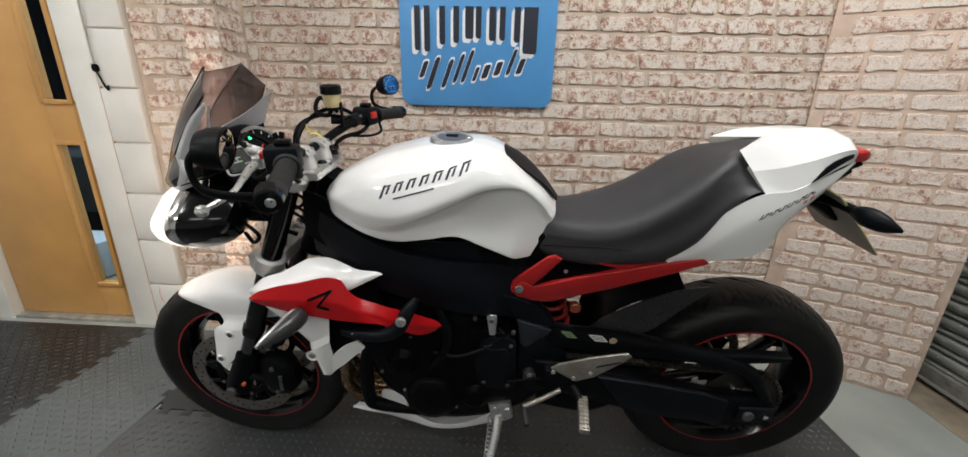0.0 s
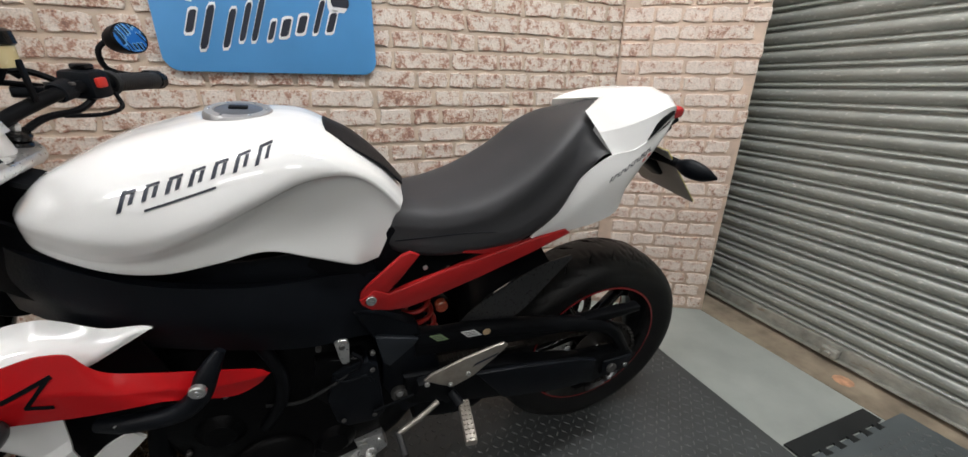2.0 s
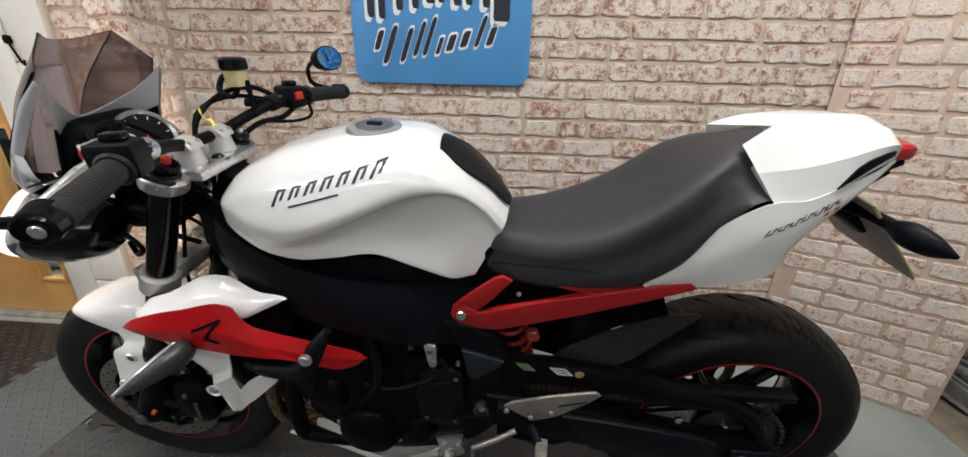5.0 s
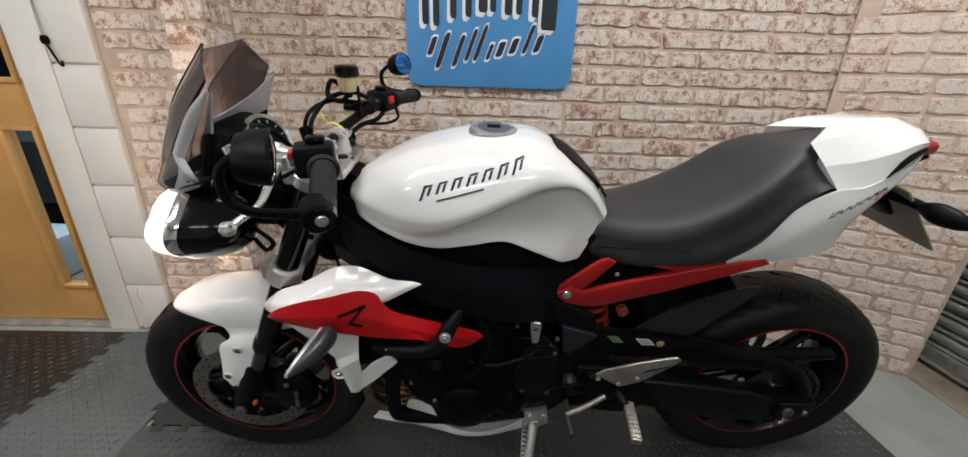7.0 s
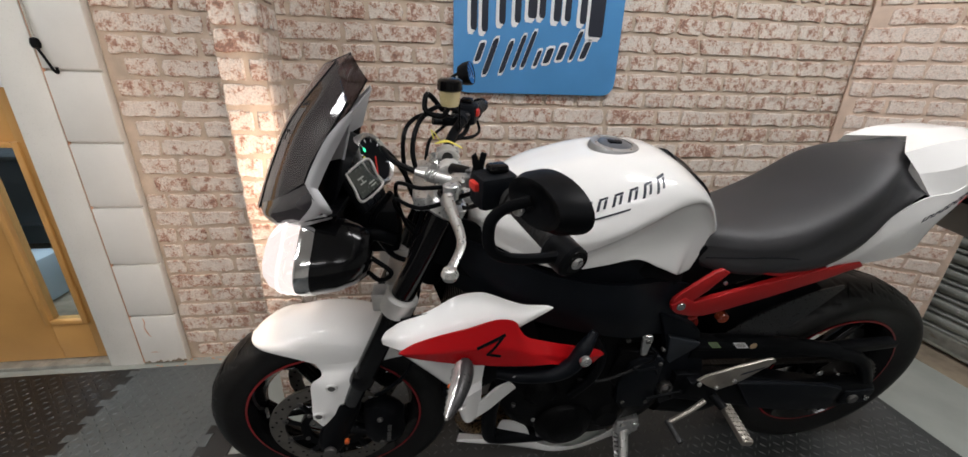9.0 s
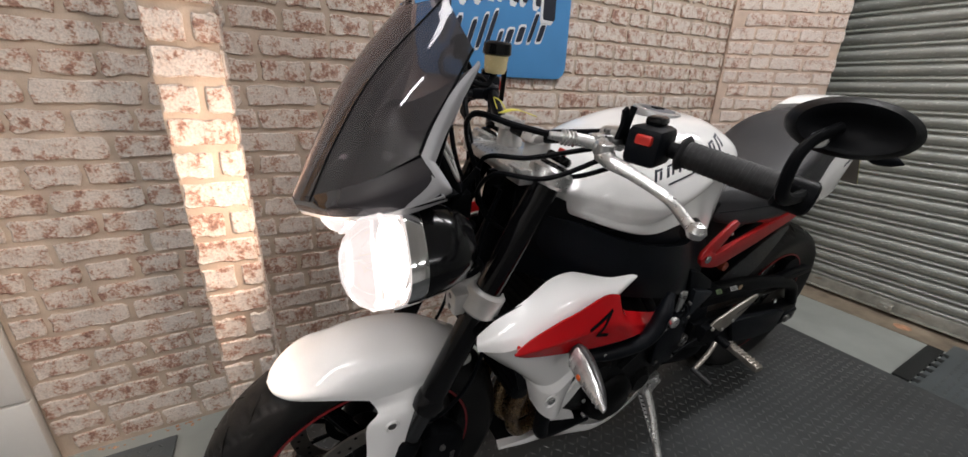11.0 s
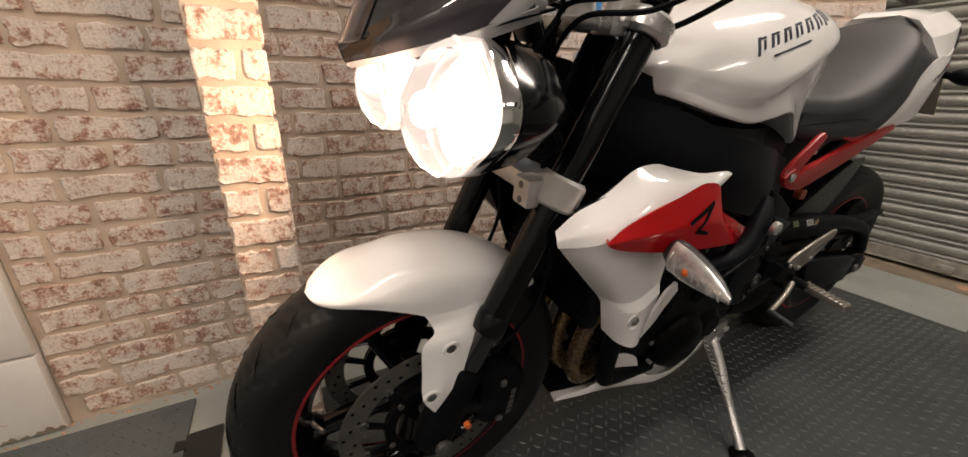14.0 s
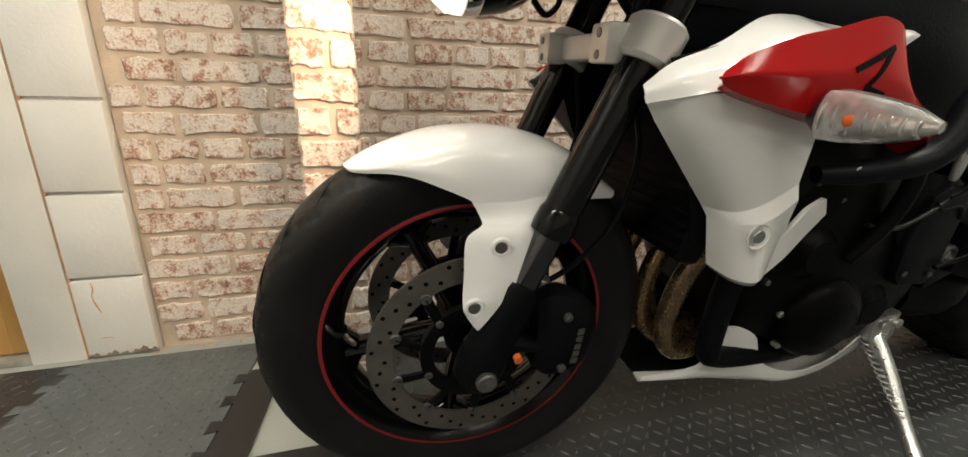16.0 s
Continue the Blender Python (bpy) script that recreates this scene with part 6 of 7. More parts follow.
# frame
for s in (-1, 1):
    part("frame_spar", patch([[(-0.45, s * 0.06, 0.86), (-0.36, s * 0.13, 0.845), (-0.24, s * 0.165, 0.805), (-0.10, s * 0.165, 0.775), (0.03, s * 0.118, 0.745), (0.12, s * 0.10, 0.72)], [(-0.46, s * 0.065, 0.80), (-0.35, s * 0.145, 0.775), (-0.22, s * 0.178, 0.735), (-0.08, s * 0.176, 0.70), (0.05, s * 0.126, 0.67), (0.14, s * 0.11, 0.62)], [(-0.46, s * 0.06, 0.73), (-0.33, s * 0.14, 0.70), (-0.20, s * 0.165, 0.665), (-0.05, s * 0.165, 0.625), (0.07, s * 0.126, 0.59), (0.16, s * 0.112, 0.53)]], 36, 14, 0.02, (0, -s, 0)), CHARCOAL, bike, "satin black cast frame spar")
    part("pivot_plate", plate([(0.04, 0.665), (0.10, 0.64), (0.165, 0.60), (0.225, 0.45), (0.20, 0.36), (0.13, 0.33), (0.085, 0.44), (0.09, 0.55)], s * 0.136, s * 0.095, 0.006), CHARCOAL, bike, "charcoal swingarm pivot plate")
    part("pivot_facet", plate([(0.078, 0.598), (0.100, 0.592), (0.168, 0.570), (0.160, 0.556), (0.104, 0.508), (0.090, 0.522)], s * 0.148, s * 0.132, 0.004), FACET_LIT, bike, "cast facet of the frame, coloured lighter as if lit")
    cap = part("pivot_cap", lathe([(0.0, s * 0.142), (0.012, s * 0.142), (0.0135, s * 0.150), (0.018, s * 0.150), (0.020, s * 0.146), (0.020, s * 0.12)], (0.122, 0, 0.410), "y", 32), BOBBIN, bike, "dark steel swingarm pivot with a bright rim")
    part("pivot_pin", rod((0.122, s * 0.13, 0.410), (0.122, s * 0.147, 0.410), 0.009, 6), ALU_GREY, cap)
    part("infill_panel", patch([[(-0.40, s * 0.07, 0.86), (-0.28, s * 0.12, 0.82), (-0.12, s * 0.12, 0.80), (0.02, s * 0.095, 0.79), (0.12, s * 0.085, 0.74)], [(-0.40, s * 0.07, 0.78), (-0.28, s * 0.13, 0.74), (-0.12, s * 0.135, 0.72), (0.02, s * 0.115, 0.70), (0.12, s * 0.10, 0.67)]], 24, 6, 0.01, (0, -s, 0)), CHARCOAL, bike)
    part("ignition_panel", patch([[(-0.47, s * 0.055, 0.90), (-0.40, s * 0.09, 0.89), (-0.34, s * 0.12, 0.86)], [(-0.48, s * 0.06, 0.78), (-0.40, s * 0.11, 0.77), (-0.33, s * 0.14, 0.77)]], 14, 8, 0.008, (0, -s, 0)), BLACK_SATIN, bike)
part("air_box", box(-0.38, 0.10, -0.11, 0.11, 0.60, 0.80, 0.03), BLACK_SATIN, bike)

# engine
engine = part("engine", hull([(-0.34, 0, [(0, 0.60), (0.10, 0.59), (0.14, 0.50), (0.11, 0.42), (0, 0.40)]), (-0.28, 0, [(0, 0.64), (0.12, 0.63), (0.150, 0.48), (0.12, 0.30), (0, 0.26)]), (-0.15, 0, [(0, 0.64), (0.13, 0.62), (0.155, 0.46), (0.135, 0.25), (0, 0.20)]), (-0.02, 0, [(0, 0.60), (0.12, 0.58), (0.145, 0.42), (0.13, 0.23), (0, 0.19)]), (0.10, 0, [(0, 0.56), (0.10, 0.54), (0.13, 0.40), (0.11, 0.25), (0, 0.21)]), (0.17, 0, [(0, 0.50), (0.08, 0.48), (0.10, 0.38), (0.08, 0.29), (0, 0.27)])], 26, 32), ENGINE_BLACK, bike, "black three-cylinder engine with round side covers", 25)
for s in (-1, 1):
    for (x, z, r, h) in ((-0.150, 0.318, 0.078, 0.182), (-0.225, 0.445, 0.05, 0.168), (-0.03, 0.32, 0.052, 0.160)):
        cov = part("engine_cover", lathe([(0.0, s * h), (r * 0.55, s * h), (r * 0.62, s * (h - 0.004)), (r * 0.86, s * (h - 0.012)), (r * 0.95, s * (h - 0.022)), (r, s * (h - 0.03)), (r, s * 0.10)], (x, 0, z), "y", 40), BLACK_GLOSS if r > 0.08 else ENGINE_BLACK, engine)
        for k in range(7):
            a = 2 * math.pi * k / 7 + 0.3
            bolt(cov, (x + r * 1.04 * math.cos(a), s * (h - 0.045), z + r * 1.04 * math.sin(a)), (0, s, 0), 0.006, 0.012, ALU_GREY)
    part("side_casting", plate([(-0.04, 0.57), (0.05, 0.555), (0.075, 0.47), (0.06, 0.40), (-0.02, 0.42), (-0.06, 0.48)], s * 0.152, s * 0.10, 0.008), ENGINE_BLACK, engine)
    for x, z in ((-0.29, 0.40), (-0.20, 0.53), (-0.26, 0.56), (-0.03, 0.60), (0.07, 0.56), (-0.16, 0.56)):
        bolt(engine, (x, s * 0.143, z), (0, s, 0), 0.0055, 0.010, BOBBIN)
    part("engine_hose", tube([(-0.13, s * 0.14, 0.64), (-0.10, s * 0.165, 0.58), (-0.11, s * 0.165, 0.50), (-0.15, s * 0.155, 0.43)], 0.012, 20, 10), BLACK_SATIN, engine)
part("coolant_pipe", tube([(-0.300, -0.120, 0.56), (-0.318, -0.128, 0.49), (-0.342, -0.130, 0.382), (-0.343, -0.130, 0.270), (-0.320, -0.126, 0.243), (-0.255, -0.122, 0.230), (-0.18, -0.122, 0.228)], 0.0195, 36, 16), BLACK_SATIN, engine, "thick black coolant hose")
arm_ob = part("clutch_arm", plate([(0.000, 0.612), (0.008, 0.618), (0.024, 0.616), (0.027, 0.606), (0.024, 0.558), (0.018, 0.553), (0.009, 0.555), (0.005, 0.575)], -0.158, -0.150, 0.0025), ALU, engine, "bright clutch lever arm")
bolt(arm_ob, (0.013, -0.158, 0.603), (0, -1, 0), 0.006, 0.005, BOBBIN)
part("clutch_cable", tube([(0.016, -0.150, 0.560), (0.02, -0.156, 0.530), (-0.02, -0.162, 0.505), (-0.08, -0.160, 0.480), (-0.14, -0.158, 0.49)], 0.0035, 20, 8), GRIP, engine)
part("cable_clip", tube([(0.03, -0.152, 0.575), (0.045, -0.158, 0.560), (0.042, -0.160, 0.540), (0.02, -0.158, 0.528)], 0.004, 14, 8), BLACK_SATIN, engine)
cover = part("sprocket_cover", plate([(-0.012, 0.530), (0.010, 0.545), (0.060, 0.548), (0.078, 0.530), (0.084, 0.380), (0.066, 0.362), (0.004, 0.366), (-0.018, 0.385), (-0.030, 0.46)], -0.160, -0.12, 0.006), CHARCOAL, engine, "charcoal sprocket cover")
part("cover_ridge", tube([(-0.008, -0.1605, 0.520), (0.014, -0.1605, 0.508), (0.052, -0.1605, 0.512), (0.066, -0.1605, 0.49)], 0.0035, 14, 8), CHARCOAL, cover)
for x, z in ((-0.004, 0.392), (0.062, 0.385), (0.066, 0.525)):
    bolt(cover, (x, -0.160, z), (0, -1, 0), 0.0055, 0.004, BOBBIN)
part("sump", hull([(-0.26, 0, [(0, 0.30), (0.09, 0.29), (0.11, 0.24), (0.08, 0.18), (0, 0.17)]), (-0.1, 0, [(0, 0.27), (0.1, 0.26), (0.12, 0.22), (0.09, 0.16), (0, 0.15)]), (0.08, 0, [(0, 0.28), (0.09, 0.27), (0.1, 0.23), (0.07, 0.18), (0, 0.17)])], 14, 24), ENGINE_BLACK, engine)
radiator = part("radiator", box(-0.02, 0.02, -0.15, 0.15, -0.14, 0.14, 0.01), BLACK_SATIN, bike, "black finned radiator")
radiator.matrix_basis = Matrix.Translation((-0.415, 0, 0.58)) @ Matrix.Rotation(radians(14), 4, "Y")
for k in range(16):
    part("fin", box(-0.024, -0.0195, -0.14, 0.14, -0.132 + 0.0172 * k, -0.124 + 0.0172 * k), ENGINE_BLACK, radiator)
for k, y in enumerate((-0.108, -0.056, -0.004)):
    part("header_pipe", tube([(-0.30, y, 0.47), (-0.365 - 0.02 * k, y, 0.458), (-0.405 - 0.02 * k, y * 0.98, 0.40), (-0.418 - 0.012 * k, y * 0.95, 0.31), (-0.395, y * 0.9, 0.252), (-0.345, y * 0.8, 0.230), (-0.28, y * 0.6, 0.225), (-0.18, y * 0.4, 0.225)], 0.0165, 44, 16), PIPE, bike, "heat-stained steel exhaust header")
    part("pipe_flange", rod((-0.335, y, 0.47), (-0.30, y, 0.47), 0.026, 20), ENGINE_BLACK, bike)

# belly pan
def belly_side(s):
    return patch([
        [(-0.422, s * 0.086, 0.178), (-0.330, s * 0.108, 0.208), (-0.306, s * 0.116, 0.290), (-0.245, s * 0.128, 0.278), (-0.215, s * 0.136, 0.218), (-0.135, s * 0.145, 0.188), (-0.050, s * 0.145, 0.205), (0.032, s * 0.134, 0.246)],
        [(-0.425, s * 0.083, 0.166), (-0.355, s * 0.102, 0.174), (-0.300, s * 0.114, 0.182), (-0.250, s * 0.124, 0.178), (-0.200, s * 0.132, 0.170), (-0.150, s * 0.136, 0.162), (-0.070, s * 0.136, 0.168), (0.024, s * 0.128, 0.190)],
        [(-0.415, s * 0.055, 0.158), (-0.350, s * 0.068, 0.160), (-0.300, s * 0.074, 0.162), (-0.260, s * 0.078, 0.158), (-0.210, s * 0.080, 0.152), (-0.150, s * 0.080, 0.148), (-0.070, s * 0.082, 0.156), (0.020, s * 0.090, 0.182)],
    ], 44, 12, 0.003, (0, -s, 0))


belly = part("belly_pan", belly_side(-1), PEARL, bike, "white belly pan")
part("belly_pan_side", belly_side(1), PEARL, belly)
part("belly_tray", patch([[(-0.415, -0.056, 0.158), (-0.26, -0.079, 0.158), (-0.15, -0.081, 0.148), (0.02, -0.09, 0.182)], [(-0.415, 0.056, 0.158), (-0.26, 0.079, 0.158), (-0.15, 0.081, 0.148), (0.02, 0.09, 0.182)]], 20, 5, 0.003, (0, 0, 1)), BLACK_SATIN, belly)

# radiator shrouds
for s in (-1, 1):
    Y = s
    white = part("radiator_shroud", patch([
        [(-0.581, Y * 0.160, 0.682), (-0.549, Y * 0.160, 0.706), (-0.492, Y * 0.156, 0.728), (-0.436, Y * 0.149, 0.757), (-0.390, Y * 0.147, 0.762), (-0.362, Y * 0.152, 0.757), (-0.330, Y * 0.165, 0.751), (-0.302, Y * 0.175, 0.748), (-0.260, Y * 0.184, 0.751), (-0.244, Y * 0.187, 0.747)],
        [(-0.588, Y * 0.174, 0.676), (-0.553, Y * 0.192, 0.695), (-0.497, Y * 0.194, 0.710), (-0.444, Y * 0.192, 0.730), (-0.398, Y * 0.191, 0.738), (-0.368, Y * 0.191, 0.738), (-0.338, Y * 0.192, 0.735), (-0.312, Y * 0.193, 0.734), (-0.278, Y * 0.194, 0.741), (-0.254, Y * 0.191, 0.742)],
        [(-0.586, Y * 0.177, 0.664), (-0.550, Y * 0.205, 0.675), (-0.498, Y * 0.217, 0.687), (-0.450, Y * 0.219, 0.695), (-0.410, Y * 0.217, 0.700), (-0.386, Y * 0.214, 0.702), (-0.362, Y * 0.211, 0.704), (-0.345, Y * 0.207, 0.705), (-0.332, Y * 0.204, 0.706), (-0.322, Y * 0.202, 0.708)],
    ], 48, 17, 0.003, (0, -s, 0)), PEARL, bike, "glossy white radiator shroud with a red insert")
    red_curves = [
        [(-0.546, Y * 0.230, 0.698), (-0.522, Y * 0.231, 0.714), (-0.473, Y * 0.231, 0.731), (-0.425, Y * 0.229, 0.741), (-0.377, Y * 0.225, 0.753), (-0.353, Y * 0.223, 0.754), (-0.328, Y * 0.222, 0.746), (-0.316, Y * 0.222, 0.722), (-0.299, Y * 0.220, 0.702), (-0.258, Y * 0.214, 0.682), (-0.202, Y * 0.206, 0.657), (-0.136, Y * 0.194, 0.628), (-0.120, Y * 0.190, 0.619)],
        [(-0.551, Y * 0.232, 0.692), (-0.527, Y * 0.239, 0.696), (-0.475, Y * 0.243, 0.698), (-0.426, Y * 0.243, 0.700), (-0.378, Y * 0.243, 0.702), (-0.350, Y * 0.243, 0.699), (-0.325, Y * 0.242, 0.692), (-0.302, Y * 0.240, 0.680), (-0.280, Y * 0.236, 0.670), (-0.246, Y * 0.229, 0.656), (-0.190, Y * 0.213, 0.624), (-0.126, Y * 0.197, 0.608), (-0.109, Y * 0.191, 0.606)],
        [(-0.545, Y * 0.230, 0.686), (-0.525, Y * 0.232, 0.678), (-0.476, Y * 0.235, 0.667), (-0.427, Y * 0.238, 0.659), (-0.377, Y * 0.241, 0.654), (-0.339, Y * 0.243, 0.651), (-0.301, Y * 0.243, 0.648), (-0.274, Y * 0.241, 0.645), (-0.247, Y * 0.235, 0.638), (-0.216, Y * 0.224, 0.618), (-0.166, Y * 0.208, 0.589), (-0.131, Y * 0.195, 0.590), (-0.118, Y * 0.190, 0.598)],
        [(-0.525, Y * 0.200, 0.680), (-0.500, Y * 0.198, 0.670), (-0.460, Y * 0.200, 0.660), (-0.420, Y * 0.200, 0.650), (-0.377, Y * 0.200, 0.644), (-0.339, Y * 0.200, 0.640), (-0.301, Y * 0.200, 0.636), (-0.274, Y * 0.198, 0.632), (-0.247, Y * 0.196, 0.624), (-0.216, Y * 0.192, 0.612), (-0.172, Y * 0.186, 0.598), (-0.145, Y * 0.182, 0.598), (-0.130, Y * 0.182, 0.604)],
    ]
    part("red_insert", patch(red_curves, 60, 25, 0.004, (0, -s, 0), None, True), RED, white, "glossy red insert with a small dark mark", 50)
    rows = [spline(c, 120) for c in red_curves[:3]]
    RED_PTS = np.array([p for i in range(120) for p in folded([r[i] for r in rows], 60)])

    def on_red(x, z, s=s, pts=RED_PTS):
        near = pts[np.argsort((pts[:, 0] - x) ** 2 + (pts[:, 2] - z) ** 2)[:4]]
        return (x, float(near[:, 1].mean()) + s * 0.0016, z)

    for (ax, az), (bx, bz), w in (((-0.404, 0.704), (-0.349, 0.727), 0.0062), ((-0.351, 0.727), (-0.384, 0.687), 0.0050), ((-0.385, 0.688), (-0.357, 0.681), 0.0062)):
        d = Vector((bx - ax, 0, bz - az)).normalized()
        n = Vector((-d.z, 0, d.x)) * w * 0.5
        edges = [[on_red(ax + (bx - ax) * f + e * n.x, az + (bz - az) * f + e * n.z) for f in (0, 0.25, 0.5, 0.75, 1)] for e in (1, 0, -1)]
        part("insert_mark", patch(edges, 12, 5, 0.001, (0, -s, 0)), BLACK_SATIN, white)
    low_w = part("shroud_lower", patch([
        [(-0.587, Y * 0.174, 0.670), (-0.545, Y * 0.206, 0.677), (-0.47, Y * 0.214, 0.676), (-0.378, Y * 0.206, 0.662)],
        [(-0.566, Y * 0.171, 0.645), (-0.530, Y * 0.204, 0.647), (-0.462, Y * 0.216, 0.644), (-0.380, Y * 0.210, 0.634)],
        [(-0.466, Y * 0.163, 0.540), (-0.450, Y * 0.196, 0.542), (-0.430, Y * 0.214, 0.556), (-0.386, Y * 0.214, 0.580)],
        [(-0.456, Y * 0.165, 0.526), (-0.446, Y * 0.203, 0.528), (-0.426, Y * 0.224, 0.540), (-0.386, Y * 0.220, 0.562)],
        [(-0.430, Y * 0.160, 0.452), (-0.428, Y * 0.199, 0.450), (-0.412, Y * 0.224, 0.456), (-0.384, Y * 0.211, 0.474)],
        [(-0.418, Y * 0.158, 0.442), (-0.416, Y * 0.193, 0.440), (-0.404, Y * 0.216, 0.446), (-0.384, Y * 0.205, 0.462)],
    ], 24, 26, 0.003, (0, -s, 0), None, True), PEARL, white, "white lower shroud panel", 12)
    part("shroud_fin", patch([[(-0.400, Y * 0.216, 0.500), (-0.372, Y * 0.216, 0.528), (-0.348, Y * 0.210, 0.545), (-0.320, Y * 0.206, 0.556)], [(-0.396, Y * 0.216, 0.458), (-0.366, Y * 0.213, 0.480), (-0.338, Y * 0.208, 0.505), (-0.306, Y * 0.203, 0.534)]], 16, 6, 0.006, (0, -s, 0)), PEARL, white)
    part("bolt_recess", lathe([(0.0, 0), (0.014, 0), (0.016, s * 0.004)], (-0.434, s * 0.2215, 0.520), "y", 20), PEARL, low_w)
    bolt(low_w, (-0.434, s * 0.2215, 0.520), (0, s, 0), 0.009, 0.005, CHROME)
    part("shroud_backing", patch([[(-0.55, Y * 0.16, 0.71), (-0.42, Y * 0.16, 0.74), (-0.28, Y * 0.16, 0.72)], [(-0.50, Y * 0.16, 0.60), (-0.40, Y * 0.17, 0.60), (-0.26, Y * 0.17, 0.60)], [(-0.455, Y * 0.15, 0.48), (-0.40, Y * 0.16, 0.48), (-0.36, Y * 0.16, 0.50)]], 16, 12, 0.004, (0, -s, 0)), BLACK_SATIN, bike)
    # crash bobbin and its arm
    bob = part("crash_protector", tube([(-0.352, s * 0.205, 0.588), (-0.30, s * 0.222, 0.594), (-0.235, s * 0.234, 0.608), (-0.202, s * 0.236, 0.634), (-0.182, s * 0.230, 0.672), (-0.160, s * 0.218, 0.704)], [0.011, 0.015, 0.016, 0.017, 0.016, 0.008], 32, 14), CHARCOAL, bike, "black moulded crash protector")
    bolt(bob, (-0.190, s * 0.255, 0.669), (0, s, 0), 0.012, 0.010, ALU)
    bolt(bob, (-0.318, s * 0.222, 0.596), (0, s, 0), 0.006, 0.006, ALU)
    # front indicator
    ind = part("front_indicator", pod([(-0.424, s * 0.228, 0.661), (-0.427, s * 0.250, 0.662), (-0.434, s * 0.282, 0.662), (-0.449, s * 0.325, 0.663), (-0.463, s * 0.354, 0.664)], [0.006, 0.017, 0.018, 0.012, 0.003], [0.010, 0.0235, 0.0225, 0.0145, 0.004]), IND_GREY, bike, "grey pointed indicator with a clear ribbed lens and amber bulb")
    part("clear_lens", pod([(-0.436, s * 0.251, 0.662), (-0.443, s * 0.282, 0.662), (-0.456, s * 0.325, 0.663), (-0.467, s * 0.355, 0.664)], [0.012, 0.014, 0.010, 0.003], [0.0235, 0.0222, 0.0142, 0.004]), LENS, ind, "clear ribbed lens")
    part("amber_bulb", lathe([(0, -0.007), (0.005, -0.004), (0.0065, 0), (0.005, 0.004), (0, 0.007)], (-0.4555, s * 0.288, 0.661), "x", 12), ORANGE, ind)
    for k in range(7):
        q = (0.06, 0.2, 0.48, 0.58, 0.68, 0.78, 0.88)[k]
        y, xc = 0.251 + 0.104 * q, -0.436 - 0.031 * q
        w, h = 0.0135 - 0.008 * q, 0.0235 - 0.0165 * q ** 1.3
        part("lens_rib", tube([(xc, s * y, 0.662 + h * 0.8), (xc - w * 0.98, s * y, 0.662 + h * 0.35), (xc - w * 0.98, s * y, 0.662 - h * 0.35), (xc, s * y, 0.662 - h * 0.8)], 0.0013, 10, 6), LENS, ind)

# swingarm, shock, hugger
for s in (-1, 1):
    sa = part("swingarm", plate([(0.13, 0.47), (0.26, 0.455), (0.45, 0.415), (0.64, 0.375), (0.79, 0.365), (0.815, 0.335), (0.80, 0.285), (0.70, 0.262), (0.50, 0.285), (0.30, 0.335), (0.14, 0.375)], s * 0.155, s * 0.115, 0.010, 0), BLACK_SATIN, bike, "black gull-wing swingarm")
    part("brace", tube([(0.17, s * 0.12, 0.545), (0.34, s * 0.118, 0.530), (0.55, s * 0.128, 0.500), (0.70, s * 0.135, 0.455), (0.77, s * 0.14, 0.37)], [0.022, 0.024, 0.022, 0.02, 0.018], 34, 14), BLACK_SATIN, sa)
    part("axle_block", box(0.70, 0.80, s * 0.156 - 0.006, s * 0.156 + 0.006, 0.29, 0.345, 0.006), CHARCOAL, sa)
    bolt(sa, (RA[0], s * 0.161, RA[2]), (0, s, 0), 0.016, 0.010, BOBBIN, "axle_nut")
    bolt(sa, (0.775, s * 0.161, 0.318), (0, s, 0), 0.008, 0.008, CHROME)
part("chain_guard", plate([(0.16, 0.577), (0.24, 0.560), (0.38, 0.536), (0.60, 0.506), (0.80, 0.508), (0.80, 0.492), (0.60, 0.475), (0.40, 0.488), (0.16, 0.510)], -0.140, -0.108, 0.004), BLACK_SATIN, bike, "black chain guard with three small stickers")
for x0, x1, z, mat in ((0.193, 0.219, 0.565, STICKER_GREEN), (0.266, 0.300, 0.557, WHITE_PRINT)):
    label = part("sticker", plate([(x0, z), (x1, z - 0.002), (x1 + 0.019, z - 0.021), (x0 + 0.019, z - 0.020)], -0.1412, -0.1395), mat, bike)
    for k in range(3):
        part("sticker_bar", plate([(x0 + 0.006 + 0.005 * k, z - 0.003 - 0.005 * k), (x1 - 0.001 + 0.004 * k, z - 0.0045 - 0.005 * k), (x1 + 0.001 + 0.004 * k, z - 0.0065 - 0.005 * k), (x0 + 0.008 + 0.005 * k, z - 0.005 - 0.005 * k)], -0.1416, -0.1410), BOBBIN, label)
part("sticker", rod((0.331, -0.1412, 0.5395), (0.331, -0.139, 0.5395), 0.0105, 16), STICKER_TAN, bike)
part("chain_cover", plate([(0.30, 0.44), (0.42, 0.425), (0.60, 0.395), (0.66, 0.375), (0.66, 0.29), (0.52, 0.30), (0.38, 0.33)], -0.172, -0.156, 0.006), CHARCOAL, bike, "charcoal swingarm side cover")
bolt(bike, (0.555, -0.158, 0.444), (0, -1, 0), 0.009, 0.008, CHROME)
